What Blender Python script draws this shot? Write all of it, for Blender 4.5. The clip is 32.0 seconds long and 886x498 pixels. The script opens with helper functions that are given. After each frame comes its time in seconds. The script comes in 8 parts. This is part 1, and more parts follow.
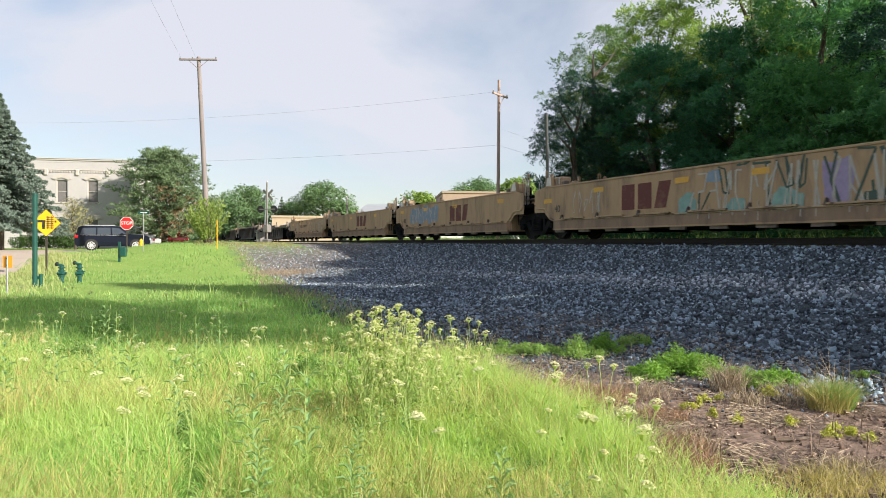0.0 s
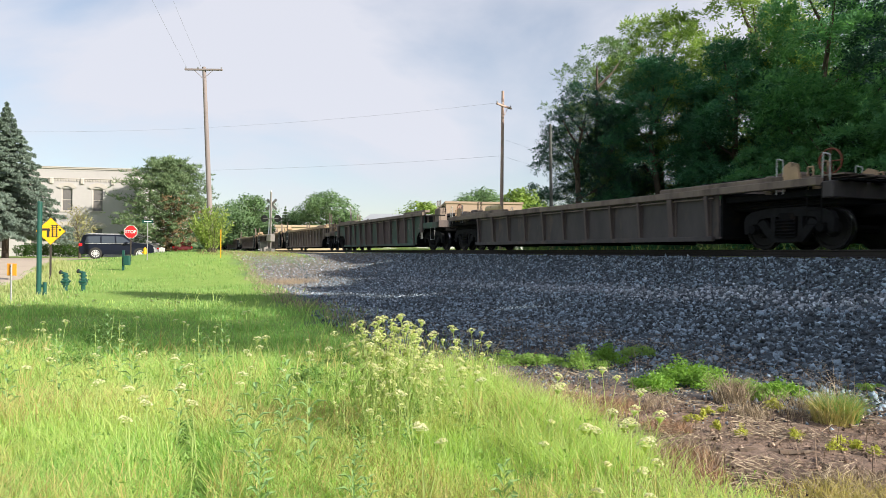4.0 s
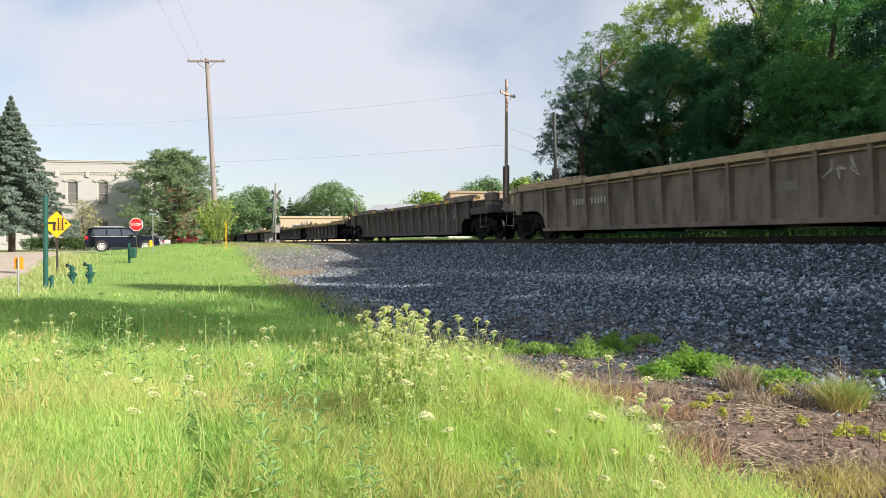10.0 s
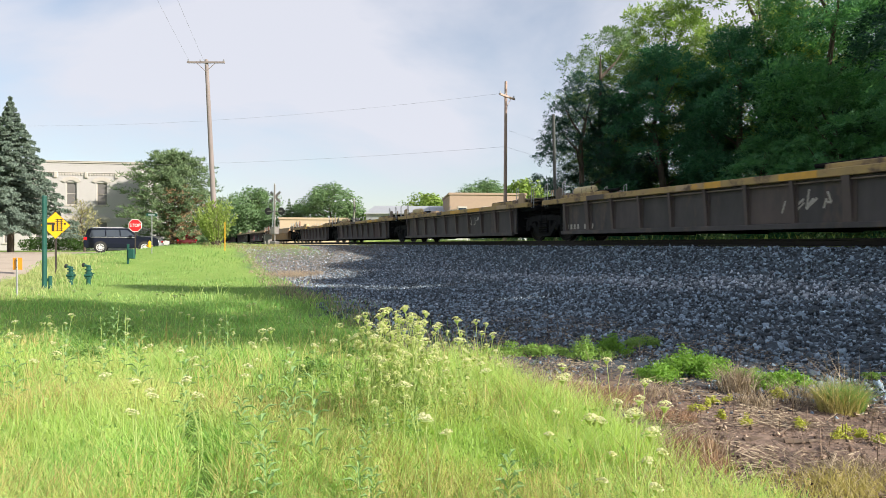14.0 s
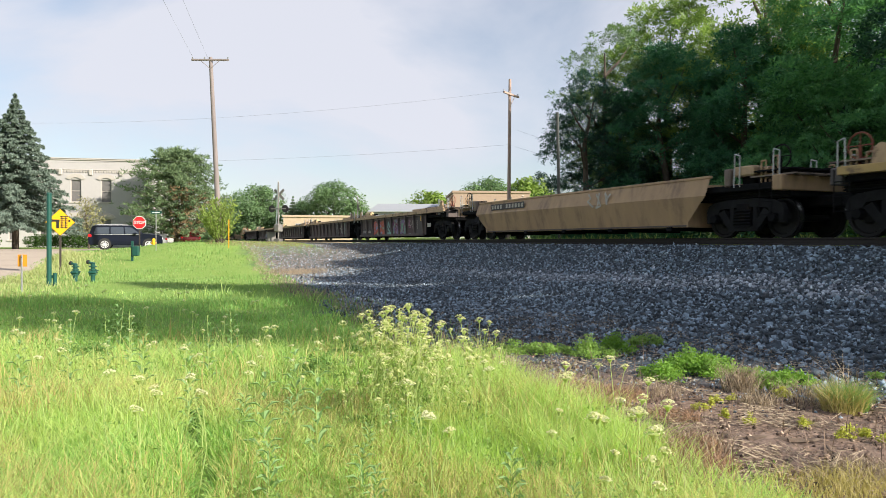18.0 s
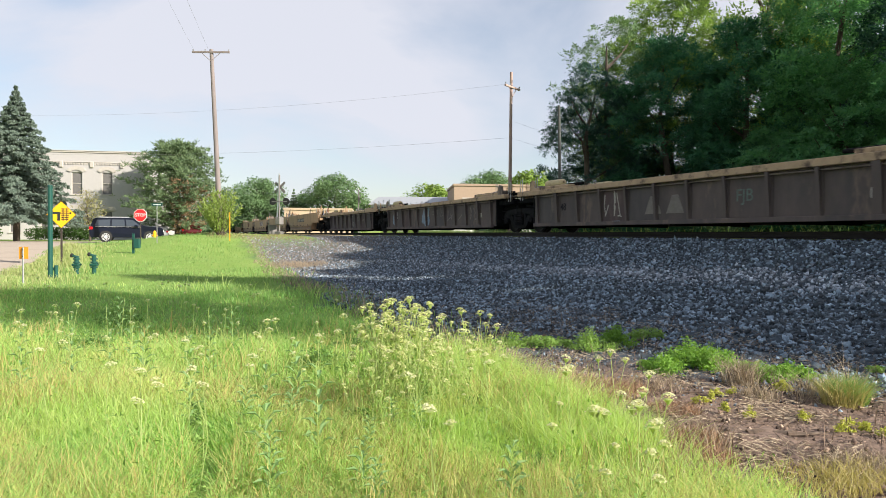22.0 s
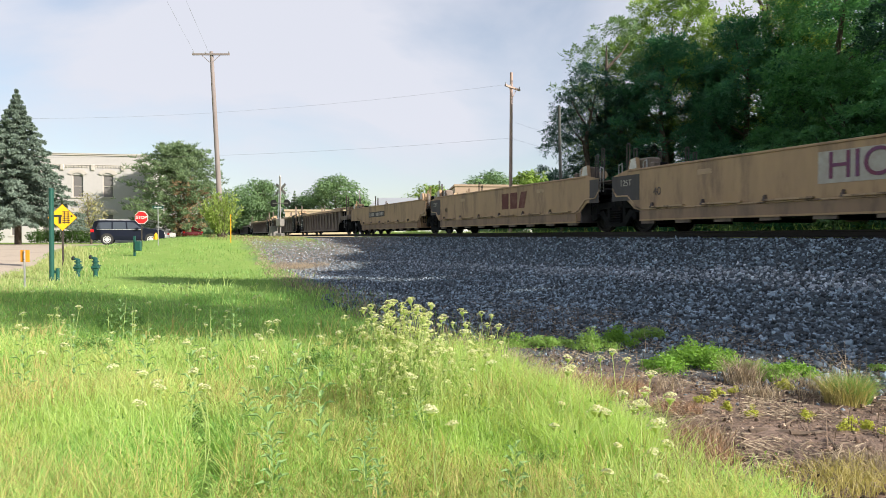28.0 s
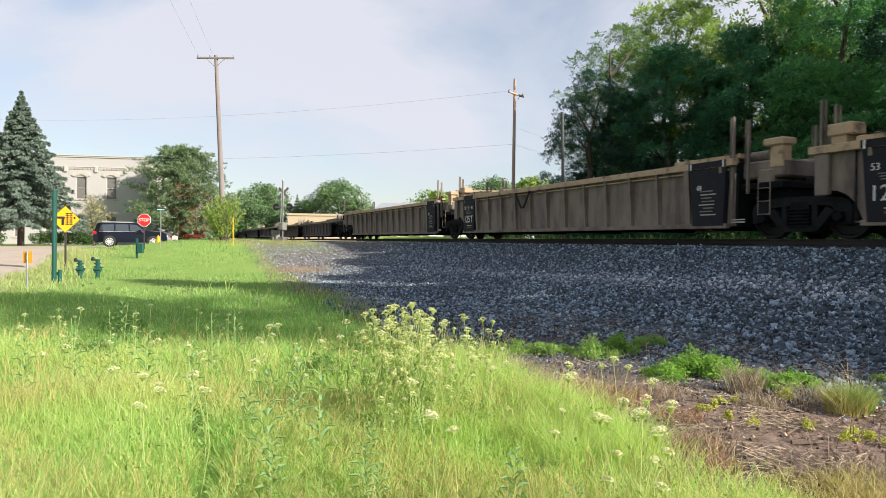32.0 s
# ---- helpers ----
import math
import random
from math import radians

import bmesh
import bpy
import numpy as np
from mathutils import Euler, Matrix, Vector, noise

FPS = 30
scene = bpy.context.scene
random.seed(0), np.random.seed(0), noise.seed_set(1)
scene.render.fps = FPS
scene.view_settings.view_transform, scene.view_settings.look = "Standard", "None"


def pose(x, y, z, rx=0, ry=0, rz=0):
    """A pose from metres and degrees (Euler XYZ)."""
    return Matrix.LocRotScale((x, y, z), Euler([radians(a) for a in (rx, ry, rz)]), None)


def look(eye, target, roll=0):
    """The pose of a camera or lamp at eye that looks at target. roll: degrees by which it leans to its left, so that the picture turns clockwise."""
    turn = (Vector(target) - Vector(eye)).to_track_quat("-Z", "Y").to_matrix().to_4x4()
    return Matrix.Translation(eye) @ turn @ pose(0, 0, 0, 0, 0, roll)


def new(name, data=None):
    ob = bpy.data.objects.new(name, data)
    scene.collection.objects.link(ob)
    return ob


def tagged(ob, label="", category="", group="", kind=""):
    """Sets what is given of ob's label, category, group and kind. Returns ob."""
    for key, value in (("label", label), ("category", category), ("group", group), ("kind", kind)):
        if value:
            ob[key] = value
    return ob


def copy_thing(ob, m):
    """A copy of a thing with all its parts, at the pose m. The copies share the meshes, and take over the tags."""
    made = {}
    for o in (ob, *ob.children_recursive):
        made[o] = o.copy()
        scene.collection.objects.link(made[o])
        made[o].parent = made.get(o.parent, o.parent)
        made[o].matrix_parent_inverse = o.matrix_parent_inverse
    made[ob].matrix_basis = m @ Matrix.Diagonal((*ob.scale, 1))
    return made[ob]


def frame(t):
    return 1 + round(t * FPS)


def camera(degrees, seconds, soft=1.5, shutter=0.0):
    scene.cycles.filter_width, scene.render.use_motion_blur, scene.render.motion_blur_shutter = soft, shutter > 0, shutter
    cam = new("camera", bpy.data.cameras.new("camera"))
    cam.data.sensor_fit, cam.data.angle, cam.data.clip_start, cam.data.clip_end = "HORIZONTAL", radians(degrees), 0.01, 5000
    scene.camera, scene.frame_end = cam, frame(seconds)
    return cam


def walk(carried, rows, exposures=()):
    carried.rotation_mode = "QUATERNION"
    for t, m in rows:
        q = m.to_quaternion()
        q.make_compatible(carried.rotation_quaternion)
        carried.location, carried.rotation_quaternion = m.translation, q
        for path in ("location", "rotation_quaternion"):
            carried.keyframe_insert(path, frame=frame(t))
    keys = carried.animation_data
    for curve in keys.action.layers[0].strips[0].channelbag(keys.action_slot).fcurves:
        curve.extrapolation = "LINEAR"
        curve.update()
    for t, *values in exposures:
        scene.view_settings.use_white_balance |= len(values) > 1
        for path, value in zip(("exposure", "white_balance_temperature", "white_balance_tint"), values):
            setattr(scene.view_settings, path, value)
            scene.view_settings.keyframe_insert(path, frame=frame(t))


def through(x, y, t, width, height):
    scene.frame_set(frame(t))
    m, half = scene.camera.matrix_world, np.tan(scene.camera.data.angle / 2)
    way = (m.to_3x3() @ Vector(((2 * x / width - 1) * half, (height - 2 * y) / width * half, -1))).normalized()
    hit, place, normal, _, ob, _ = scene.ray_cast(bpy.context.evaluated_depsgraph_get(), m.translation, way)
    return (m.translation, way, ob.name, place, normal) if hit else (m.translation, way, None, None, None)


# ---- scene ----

from collections import defaultdict

# ---- camera: a standing viewer with small hand sway; seconds, turn to the left, tilt up, lean (degrees)
EYE = Vector((0.0, 0.0, 1.5))
SWAY = [
(0, -0.727, -0.504, 0.259), (0.5, -0.792, -0.450, 0.289), (1, -0.856, -0.369, 0.431), (1.5, -0.812, -0.325, 0.503), (2, -0.624, -0.103, 0.575), (2.5,
-0.486, 0.152, 0.649), (3, -0.423, 0.363, 0.698), (3.5, -0.445, 0.360, 0.638), (5.5, -0.435, 0.141, 0.346), (6, -0.482, 0.023, 0.323), (6.5, -0.492,
-0.055, 0.264), (7, -0.451, -0.090, 0.255), (7.5, -0.401, -0.133, 0.285), (8, -0.360, -0.238, 0.288), (8.5, -0.340, -0.372, 0.168), (9, -0.223,
-0.471, 0.107), (9.5, -0.110, -0.518, 0.062), (10, -0.057, -0.514, 0.014), (10.5, -0.013, -0.450, 0.011), (11, -0.008, -0.501, -0.115), (11.5, 0.008,
-0.521, -0.122), (12, 0.053, -0.493, -0.106), (12.5, -0.004, -0.518, -0.128), (13, 0.000, -0.517, 0.000), (13.5, -0.063, -0.405, 0.086), (14, -0.135,
-0.372, 0.171), (14.5, -0.111, -0.460, 0.231), (16.5, 0.048, -0.410, 0.282), (17, 0.057, -0.489, 0.323), (17.5, 0.073, -0.550, 0.300), (18, 0.155,
-0.541, 0.320), (18.5, 0.121, -0.565, 0.324), (19, 0.019, -0.637, 0.319), (19.5, -0.021, -0.714, 0.305), (20, -0.003, -0.812, 0.288), (20.5, 0.078,
-0.890, 0.350), (21, 0.128, -0.975, 0.388), (21.5, 0.164, -1.061, 0.410), (22, 0.225, -1.114, 0.435), (22.5, 0.273, -1.124, 0.423), (23, 0.226,
-1.114, 0.409), (23.5, 0.207, -1.053, 0.335), (24, 0.295, -0.982, 0.436), (24.5, 0.392, -0.901, 0.514), (25, 0.402, -0.834, 0.448), (25.5, 0.342,
-0.787, 0.406), (27.5, 0.255, -1.056, 0.110), (28, 0.311, -1.054, 0.103), (28.5, 0.318, -1.024, 0.087), (29, 0.294, -0.903, 0.106), (29.5, 0.161,
-0.856, 0.145), (30, 0.164, -0.868, 0.182), (30.5, 0.328, -0.836, 0.258), (31, 0.407, -0.800, 0.268), (31.5, 0.432, -0.783, 0.349), (32, 0.478,
-0.610, 0.666)
]


def aim(turn, tilt, lean):
    a, b = radians(turn), radians(tilt)
    way = Vector((-math.sin(a) * math.cos(b), math.cos(a) * math.cos(b), math.sin(b)))
    return look(EYE, EYE + way, lean)


cam = camera(65.45, 32.0, soft=0.72, shutter=0.1)
walk(cam, [(t, aim(a, b, c)) for t, a, b, c in SWAY], exposures=[(0, 1.0), (32, 1.0)])

# ---- daylight: low sun behind the viewer's right shoulder, thin cloud
SUN_TO = Vector((0.87, -0.49, 0.0)).normalized()
SUN_UP = 26.5
world = bpy.data.worlds.new("sky")
scene.world = world
world.use_nodes = True
wn, wl = world.node_tree.nodes, world.node_tree.links
wn.clear()
sky = wn.new("ShaderNodeTexSky")
sky.sky_type = "NISHITA"
sky.sun_disc = False
sky.sun_elevation = radians(SUN_UP)
sky.sun_rotation = math.atan2(SUN_TO.x, SUN_TO.y)
sky.dust_density = 0.7
co = wn.new("ShaderNodeTexCoord")
mp = wn.new("ShaderNodeMapping")
mp.inputs["Scale"].default_value = (1.5, 1.5, 3.2)
cl = wn.new("ShaderNodeTexNoise")
cl.inputs["Scale"].default_value = 1.25
cl.inputs["Detail"].default_value = 7
cl.inputs["Roughness"].default_value = 0.52
cl.inputs["Distortion"].default_value = 0.35
ramp = wn.new("ShaderNodeValToRGB")
ramp.color_ramp.elements[0].position = 0.38
ramp.color_ramp.elements[0].color = (0.12, 0.12, 0.12, 1)
ramp.color_ramp.elements[1].position = 0.60
ramp.color_ramp.elements[1].color = (0.93, 0.93, 0.93, 1)
mix = wn.new("ShaderNodeMix")
mix.data_type = "RGBA"
mix.inputs[7].default_value = (5.3, 5.38, 5.95, 1)
bg = wn.new("ShaderNodeBackground")
bg.inputs["Strength"].default_value = 0.075
out = wn.new("ShaderNodeOutputWorld")
wl.new(co.outputs["Generated"], mp.inputs["Vector"])
wl.new(mp.outputs["Vector"], cl.inputs["Vector"])
wl.new(cl.outputs["Fac"], ramp.inputs["Fac"])
wl.new(ramp.outputs["Color"], mix.inputs[0])
wl.new(sky.outputs["Color"], mix.inputs[6])
wl.new(mix.outputs[2], bg.inputs["Color"])
wl.new(bg.outputs["Background"], out.inputs["Surface"])
sun = new("sun", bpy.data.lights.new("sun", "SUN"))
sun.data.energy = 5.0
sun.data.angle = radians(0.6)
sun.data.color = (1.0, 0.915, 0.79)
sun.matrix_world = look((0, 0, 60), Vector((0, 0, 60)) - (SUN_TO * math.cos(radians(SUN_UP)) + Vector((0, 0, math.sin(radians(SUN_UP))))))

# ---- materials
def tex_noise(nt, vec, scale, detail=4, rough=0.55):
    n = nt.nodes.new("ShaderNodeTexNoise")
    n.inputs["Scale"].default_value, n.inputs["Detail"].default_value, n.inputs["Roughness"].default_value = scale, detail, rough
    nt.links.new(vec, n.inputs["Vector"])
    return n.outputs["Fac"]


def tex_ramp(nt, fac, lo, hi):
    m = nt.nodes.new("ShaderNodeMapRange")
    m.inputs["From Min"].default_value, m.inputs["From Max"].default_value = lo, hi
    nt.links.new(fac, m.inputs["Value"])
    return m.outputs["Result"]


def tex_mix(nt, fac, a, b, how="MIX"):
    m = nt.nodes.new("ShaderNodeMix")
    m.data_type, m.blend_type = "RGBA", how
    for sock, v in ((m.inputs[0], fac), (m.inputs[6], a), (m.inputs[7], b)):
        if isinstance(v, (tuple, list)):
            sock.default_value = (*v[:3], 1)
        elif isinstance(v, float):
            sock.default_value = v
        else:
            nt.links.new(v, sock)
    return m.outputs[2]


def mat(name, base, alt=None, stain=None, scale=6.0, stain_scale=1.2, stain_at=(0.5, 0.68), streak=1.0, rough=0.75, metal=0.0, bump=0.25,
        bump_scale=None, vary=0.0, island=False, spec=0.4, skew=1.0):
    """A painted, stony or earthy surface: grain between two colours, stains of a third, fine relief, a little change from piece to piece."""
    m = bpy.data.materials.new(name)
    m.use_nodes = True
    nt = m.node_tree
    p = nt.nodes["Principled BSDF"]
    p.inputs["Roughness"].default_value, p.inputs["Metallic"].default_value = rough, metal
    p.inputs["Specular IOR Level"].default_value = spec
    tc = nt.nodes.new("ShaderNodeTexCoord")
    mpn = nt.nodes.new("ShaderNodeMapping")
    mpn.inputs["Scale"].default_value = (1, 1, streak)
    nt.links.new(tc.outputs["Object"], mpn.inputs["Vector"])
    vec = mpn.outputs["Vector"]
    alt = alt or tuple(c * 0.72 for c in base)
    grain = tex_noise(nt, vec, scale, 6, 0.62)
    col = tex_mix(nt, tex_ramp(nt, grain, 0.3, 0.7), base, alt)
    if stain:
        col = tex_mix(nt, tex_ramp(nt, tex_noise(nt, vec, stain_scale, 8, 0.66), *stain_at), col, stain)
    if vary:
        src = nt.nodes.new("ShaderNodeNewGeometry").outputs["Random Per Island"] if island else nt.nodes.new("ShaderNodeObjectInfo").outputs["Random"]
        hsv = nt.nodes.new("ShaderNodeHueSaturation")
        if skew > 1:
            pw = nt.nodes.new("ShaderNodeMath")
            pw.operation = "POWER"
            pw.inputs[1].default_value = skew
            nt.links.new(src, pw.inputs[0])
            src = pw.outputs[0]
        nt.links.new(tex_ramp_out(nt, src, 1 - vary, 1 + vary * skew), hsv.inputs["Value"])
        nt.links.new(col, hsv.inputs["Color"])
        col = hsv.outputs["Color"]
    nt.links.new(col, p.inputs["Base Color"])
    if bump:
        b = nt.nodes.new("ShaderNodeBump")
        b.inputs["Strength"].default_value, b.inputs["Distance"].default_value = bump, 0.02
        nt.links.new(tex_noise(nt, tc.outputs["Object"], bump_scale or scale * 4, 5, 0.6), b.inputs["Height"])
        nt.links.new(b.outputs["Normal"], p.inputs["Normal"])
    return m


def tex_ramp_out(nt, fac, lo, hi):
    m = nt.nodes.new("ShaderNodeMapRange")
    m.inputs["To Min"].default_value, m.inputs["To Max"].default_value = lo, hi
    nt.links.new(fac, m.inputs["Value"])
    return m.outputs["Result"]


def leaf_mat(name, base, alt, through=0.35, vary=0.35, rough=0.55, dry=None, dry_at=(0.5, 0.68), glow=1.0):
    """Leaves and blades: two greens by piece, some light coming through."""
    m = bpy.data.materials.new(name)
    m.use_nodes = True
    nt = m.node_tree
    p = nt.nodes["Principled BSDF"]
    p.inputs["Roughness"].default_value = rough
    p.inputs["Specular IOR Level"].default_value = 0.25
    rnd = nt.nodes.new("ShaderNodeNewGeometry").outputs["Random Per Island"]
    col = tex_mix(nt, rnd, base, alt)
    tc = nt.nodes.new("ShaderNodeTexCoord")
    big = tex_noise(nt, tc.outputs["Object"], 0.6, 3)
    if dry:
        col = tex_mix(nt, tex_ramp(nt, tex_noise(nt, tc.outputs["Object"], 1.1, 5, 0.65), *dry_at), col, dry)
    hsv = nt.nodes.new("ShaderNodeHueSaturation")
    nt.links.new(col, hsv.inputs["Color"])
    nt.links.new(tex_ramp_out(nt, big, 1 - vary, 1 + vary), hsv.inputs["Value"])
    nt.links.new(hsv.outputs["Color"], p.inputs["Base Color"])
    t = nt.nodes.new("ShaderNodeBsdfTranslucent")
    thin = tex_mix(nt, 1.0, hsv.outputs["Color"], (glow, glow, glow * 0.6), "MULTIPLY")
    nt.links.new(thin, t.inputs["Color"])
    mx = nt.nodes.new("ShaderNodeMixShader")
    mx.inputs[0].default_value = through
    nt.links.new(p.outputs[0], mx.inputs[1])
    nt.links.new(t.outputs[0], mx.inputs[2])
    nt.links.new(mx.outputs[0], nt.nodes["Material Output"].inputs["Surface"])
    return m


M_TAN = mat("tan car paint", (0.395, 0.262, 0.145), (0.31, 0.205, 0.12), (0.15, 0.10, 0.07), 3.0, 1.5, (0.5, 0.74), 0.25, 0.6)
M_TANRIB = mat("dusty brown car paint", (0.215, 0.168, 0.134), (0.14, 0.114, 0.097), (0.075, 0.056, 0.047), 2.0, 1.8, (0.46, 0.66), 0.3, 0.7)
M_SKIRT = mat("grimy brown skirt paint", (0.27, 0.18, 0.115), (0.21, 0.14, 0.095), (0.12, 0.085, 0.062), 3.0, 1.5, (0.48, 0.7), 0.3, 0.65)
M_FADED = mat("faded grey stencil paint", (0.21, 0.19, 0.17), (0.15, 0.13, 0.115), None, 6.0, rough=0.8)
M_TANTRIM = mat("sandy trim paint", (0.44, 0.31, 0.19), (0.34, 0.24, 0.15), (0.10, 0.066, 0.046), 4.0, 2.2, (0.52, 0.64), 1.0, 0.65)
M_GREY = mat("dark grey car paint", (0.08, 0.071, 0.071), (0.042, 0.039, 0.041), (0.125, 0.09, 0.07), 1.7, 1.9, (0.54, 0.74), 0.4, 0.7)
M_BROWN = mat("rusty brown car paint", (0.122, 0.093, 0.084), (0.064, 0.055, 0.055), (0.21, 0.15, 0.115), 1.7, 1.9, (0.55, 0.74), 0.4, 0.75)
M_WINE = mat("grimy wine red car paint", (0.095, 0.06, 0.058), (0.06, 0.045, 0.046), (0.14, 0.10, 0.085), 1.7, 1.9, (0.55, 0.74), 0.4, 0.75)
M_SMOKE = mat("smoky grey car paint", (0.095, 0.08, 0.078), (0.055, 0.05, 0.052), (0.18, 0.14, 0.115), 1.9, 1.9, (0.55, 0.74), 0.4, 0.75)
M_MOSS = mat("faded green car paint", (0.06, 0.13, 0.10), (0.055, 0.062, 0.052), (0.085, 0.055, 0.05), 1.1, 0.9, (0.5, 0.68), 0.5, 0.75)
M_YELTRIM = mat("chipped yellow trim paint", (0.40, 0.27, 0.10), (0.31, 0.22, 0.11), (0.12, 0.08, 0.055), 3.0, 2.0, (0.5, 0.62), 1.0, 0.65)
# Shade under the cars is put into these near-black running gear colours.
M_STEEL = mat("shade-dark running gear steel", (0.0085, 0.009, 0.010), (0.005, 0.0055, 0.0065), (0.02, 0.015, 0.012), 8.0, 3.0, (0.55, 0.7), 1.0, 0.85, 0.0, spec=0.1)
M_FRAME = mat("near-black cast steel", (0.017, 0.0175, 0.019), (0.010, 0.0105, 0.0115), (0.007, 0.007, 0.0075), 6.0, 2.5, (0.5, 0.68), 1.0, 0.85, spec=0.12)
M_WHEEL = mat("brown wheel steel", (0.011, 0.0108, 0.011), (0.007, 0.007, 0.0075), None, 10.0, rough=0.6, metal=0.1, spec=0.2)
M_TREAD = mat("bright worn tread steel", (0.30, 0.30, 0.30), (0.22, 0.22, 0.22), None, 10.0, rough=0.3, metal=1.0, bump=0.05)
M_RAIL = mat("rusty rail steel", (0.03, 0.025, 0.023), (0.02, 0.018, 0.017), None, 12.0, rough=0.8)
M_TIE = mat("weathered tie timber", (0.055, 0.045, 0.038), (0.035, 0.03, 0.027), None, 6.0, rough=0.9)
M_MAROON = mat("faded maroon paint", (0.13, 0.035, 0.03), (0.10, 0.035, 0.03), (0.22, 0.12, 0.08), 4.0, 2.0, (0.5, 0.75))
M_BLACK = mat("black placard paint", (0.012, 0.013, 0.018), (0.018, 0.018, 0.022), None, 5.0, rough=0.7, spec=0.15)
M_WHITE = mat("dusty white paint", (0.62, 0.60, 0.56), (0.5, 0.48, 0.44), None, 6.0, rough=0.6)
M_PALE = mat("chalky white spray", (0.42, 0.40, 0.36), (0.33, 0.3, 0.26), None, 6.0, rough=0.8)
M_TEAL = mat("pale teal spray", (0.24, 0.38, 0.34), (0.15, 0.26, 0.24), None, 4.0, rough=0.8)
M_DTEAL = mat("worn teal spray", (0.13, 0.19, 0.165), (0.10, 0.12, 0.105), None, 5.0, rough=0.8)
M_BLUE = mat("grey blue spray", (0.22, 0.29, 0.38), (0.17, 0.22, 0.28), None, 4.0, rough=0.8)
M_LILAC = mat("lilac spray", (0.34, 0.27, 0.42), (0.22, 0.18, 0.3), None, 4.0, rough=0.8)
M_PLUM = mat("dark plum spray", (0.17, 0.045, 0.07), (0.13, 0.06, 0.14), None, 3.0, rough=0.8)


def spray_mat(name, colours, scale):
    """Overlapping sprayed colours that run into one another."""
    m = bpy.data.materials.new(name)
    m.use_nodes = True
    nt = m.node_tree
    p = nt.nodes["Principled BSDF"]
    p.inputs["Roughness"].default_value = 0.75
    tc = nt.nodes.new("ShaderNodeTexCoord")
    mpn = nt.nodes.new("ShaderNodeMapping")
    mpn.inputs["Scale"].default_value = (1.0, 0.3, 1.3)
    nt.links.new(tc.outputs["Object"], mpn.inputs["Vector"])
    ramp = nt.nodes.new("ShaderNodeValToRGB")
    els = ramp.color_ramp.elements
    for k, c in enumerate(colours):
        e = els[k] if k < 2 else els.new(0.9)
        e.position = 0.3 + 0.4 * k / (len(colours) - 1)
        e.color = (*c, 1)
    nt.links.new(tex_noise(nt, mpn.outputs["Vector"], scale, 5, 0.6), ramp.inputs["Fac"])
    nt.links.new(ramp.outputs["Color"], p.inputs["Base Color"])
    return m


M_SPRAY = spray_mat("blue and red spray", [(0.10, 0.22, 0.42), (0.16, 0.28, 0.45), (0.42, 0.10, 0.06), (0.36, 0.08, 0.05), (0.20, 0.34, 0.22)], 1.7)
M_SPRAY2 = spray_mat("plum and green spray", [(0.12, 0.06, 0.13), (0.20, 0.12, 0.26), (0.12, 0.28, 0.17), (0.30, 0.34, 0.36)], 1.9)
M_DGREEN = mat("dark green spray", (0.05, 0.09, 0.075), (0.06, 0.08, 0.065), None, 4.0, rough=0.8)
M_SPOTTED = mat("cream paint blotched with rust", (0.50, 0.41, 0.23), (0.43, 0.34, 0.19), (0.085, 0.05, 0.035), 4.0, 5.0, (0.56, 0.60), 0.5, 0.65)
M_REFL = mat("yellow reflector sheet", (0.62, 0.33, 0.03), (0.5, 0.27, 0.04), None, 8.0, rough=0.4)
M_RUSTRED = mat("rusty red iron", (0.22, 0.06, 0.035), (0.15, 0.05, 0.035), None, 8.0, rough=0.8)
M_POLE = mat("weathered pole timber", (0.235, 0.2, 0.195), (0.185, 0.16, 0.158), (0.125, 0.108, 0.105), 5.0, 1.0, (0.55, 0.75), 0.08, 0.9)
M_WIRE = mat("wire", (0.26, 0.26, 0.28), (0.2, 0.2, 0.2), rough=0.6)
M_GALV = mat("galvanised steel", (0.42, 0.43, 0.44), (0.33, 0.34, 0.35), None, 8.0, rough=0.45, metal=0.7)
# Redder timber; the sun on this pole is put into its colour.
M_POLE_LIT = mat("sunlit reddish pole timber", (0.40, 0.29, 0.25), (0.33, 0.24, 0.21), (0.2, 0.15, 0.13), 5.0, 1.0, (0.55, 0.75), 0.08, 0.9)
M_POLE3 = mat("dark greenish pole timber", (0.10, 0.105, 0.10), (0.075, 0.08, 0.075), None, 5.0, rough=0.9)
M_MAST = mat("weathered signal steel", (0.24, 0.225, 0.21), (0.18, 0.17, 0.16), None, 8.0, rough=0.6, metal=0.2)
M_GREENP = mat("dark green enamel", (0.018, 0.085, 0.068), (0.014, 0.066, 0.055), (0.03, 0.06, 0.052), 6.0, 2.0, (0.55, 0.7), rough=0.4, spec=0.25)
M_YELLOW = mat("warning yellow sheet", (0.78, 0.42, 0.012), (0.72, 0.38, 0.012), None, 5.0, rough=0.45, bump=0.03)
M_ORANGE = mat("orange marker plastic", (0.75, 0.30, 0.02), (0.65, 0.25, 0.02), None, 5.0, rough=0.5, bump=0.03)
M_SIGNRED = mat("stop sign red sheet", (0.52, 0.016, 0.02), (0.45, 0.016, 0.02), None, 5.0, rough=0.45, bump=0.03)
M_SIGNWHITE = mat("white sign sheet", (0.8, 0.8, 0.8), (0.74, 0.74, 0.74), None, 5.0, rough=0.45, bump=0.03)
M_SIGNBLACK = mat("black sign paint", (0.02, 0.02, 0.02), (0.025, 0.025, 0.025), rough=0.5, bump=0.03)
M_ROAD = mat("sun-bleached asphalt", (0.42, 0.35, 0.28), (0.37, 0.31, 0.25), (0.32, 0.27, 0.22), 14.0, 0.5, (0.5, 0.7), rough=0.95, bump=0.4, bump_scale=60)
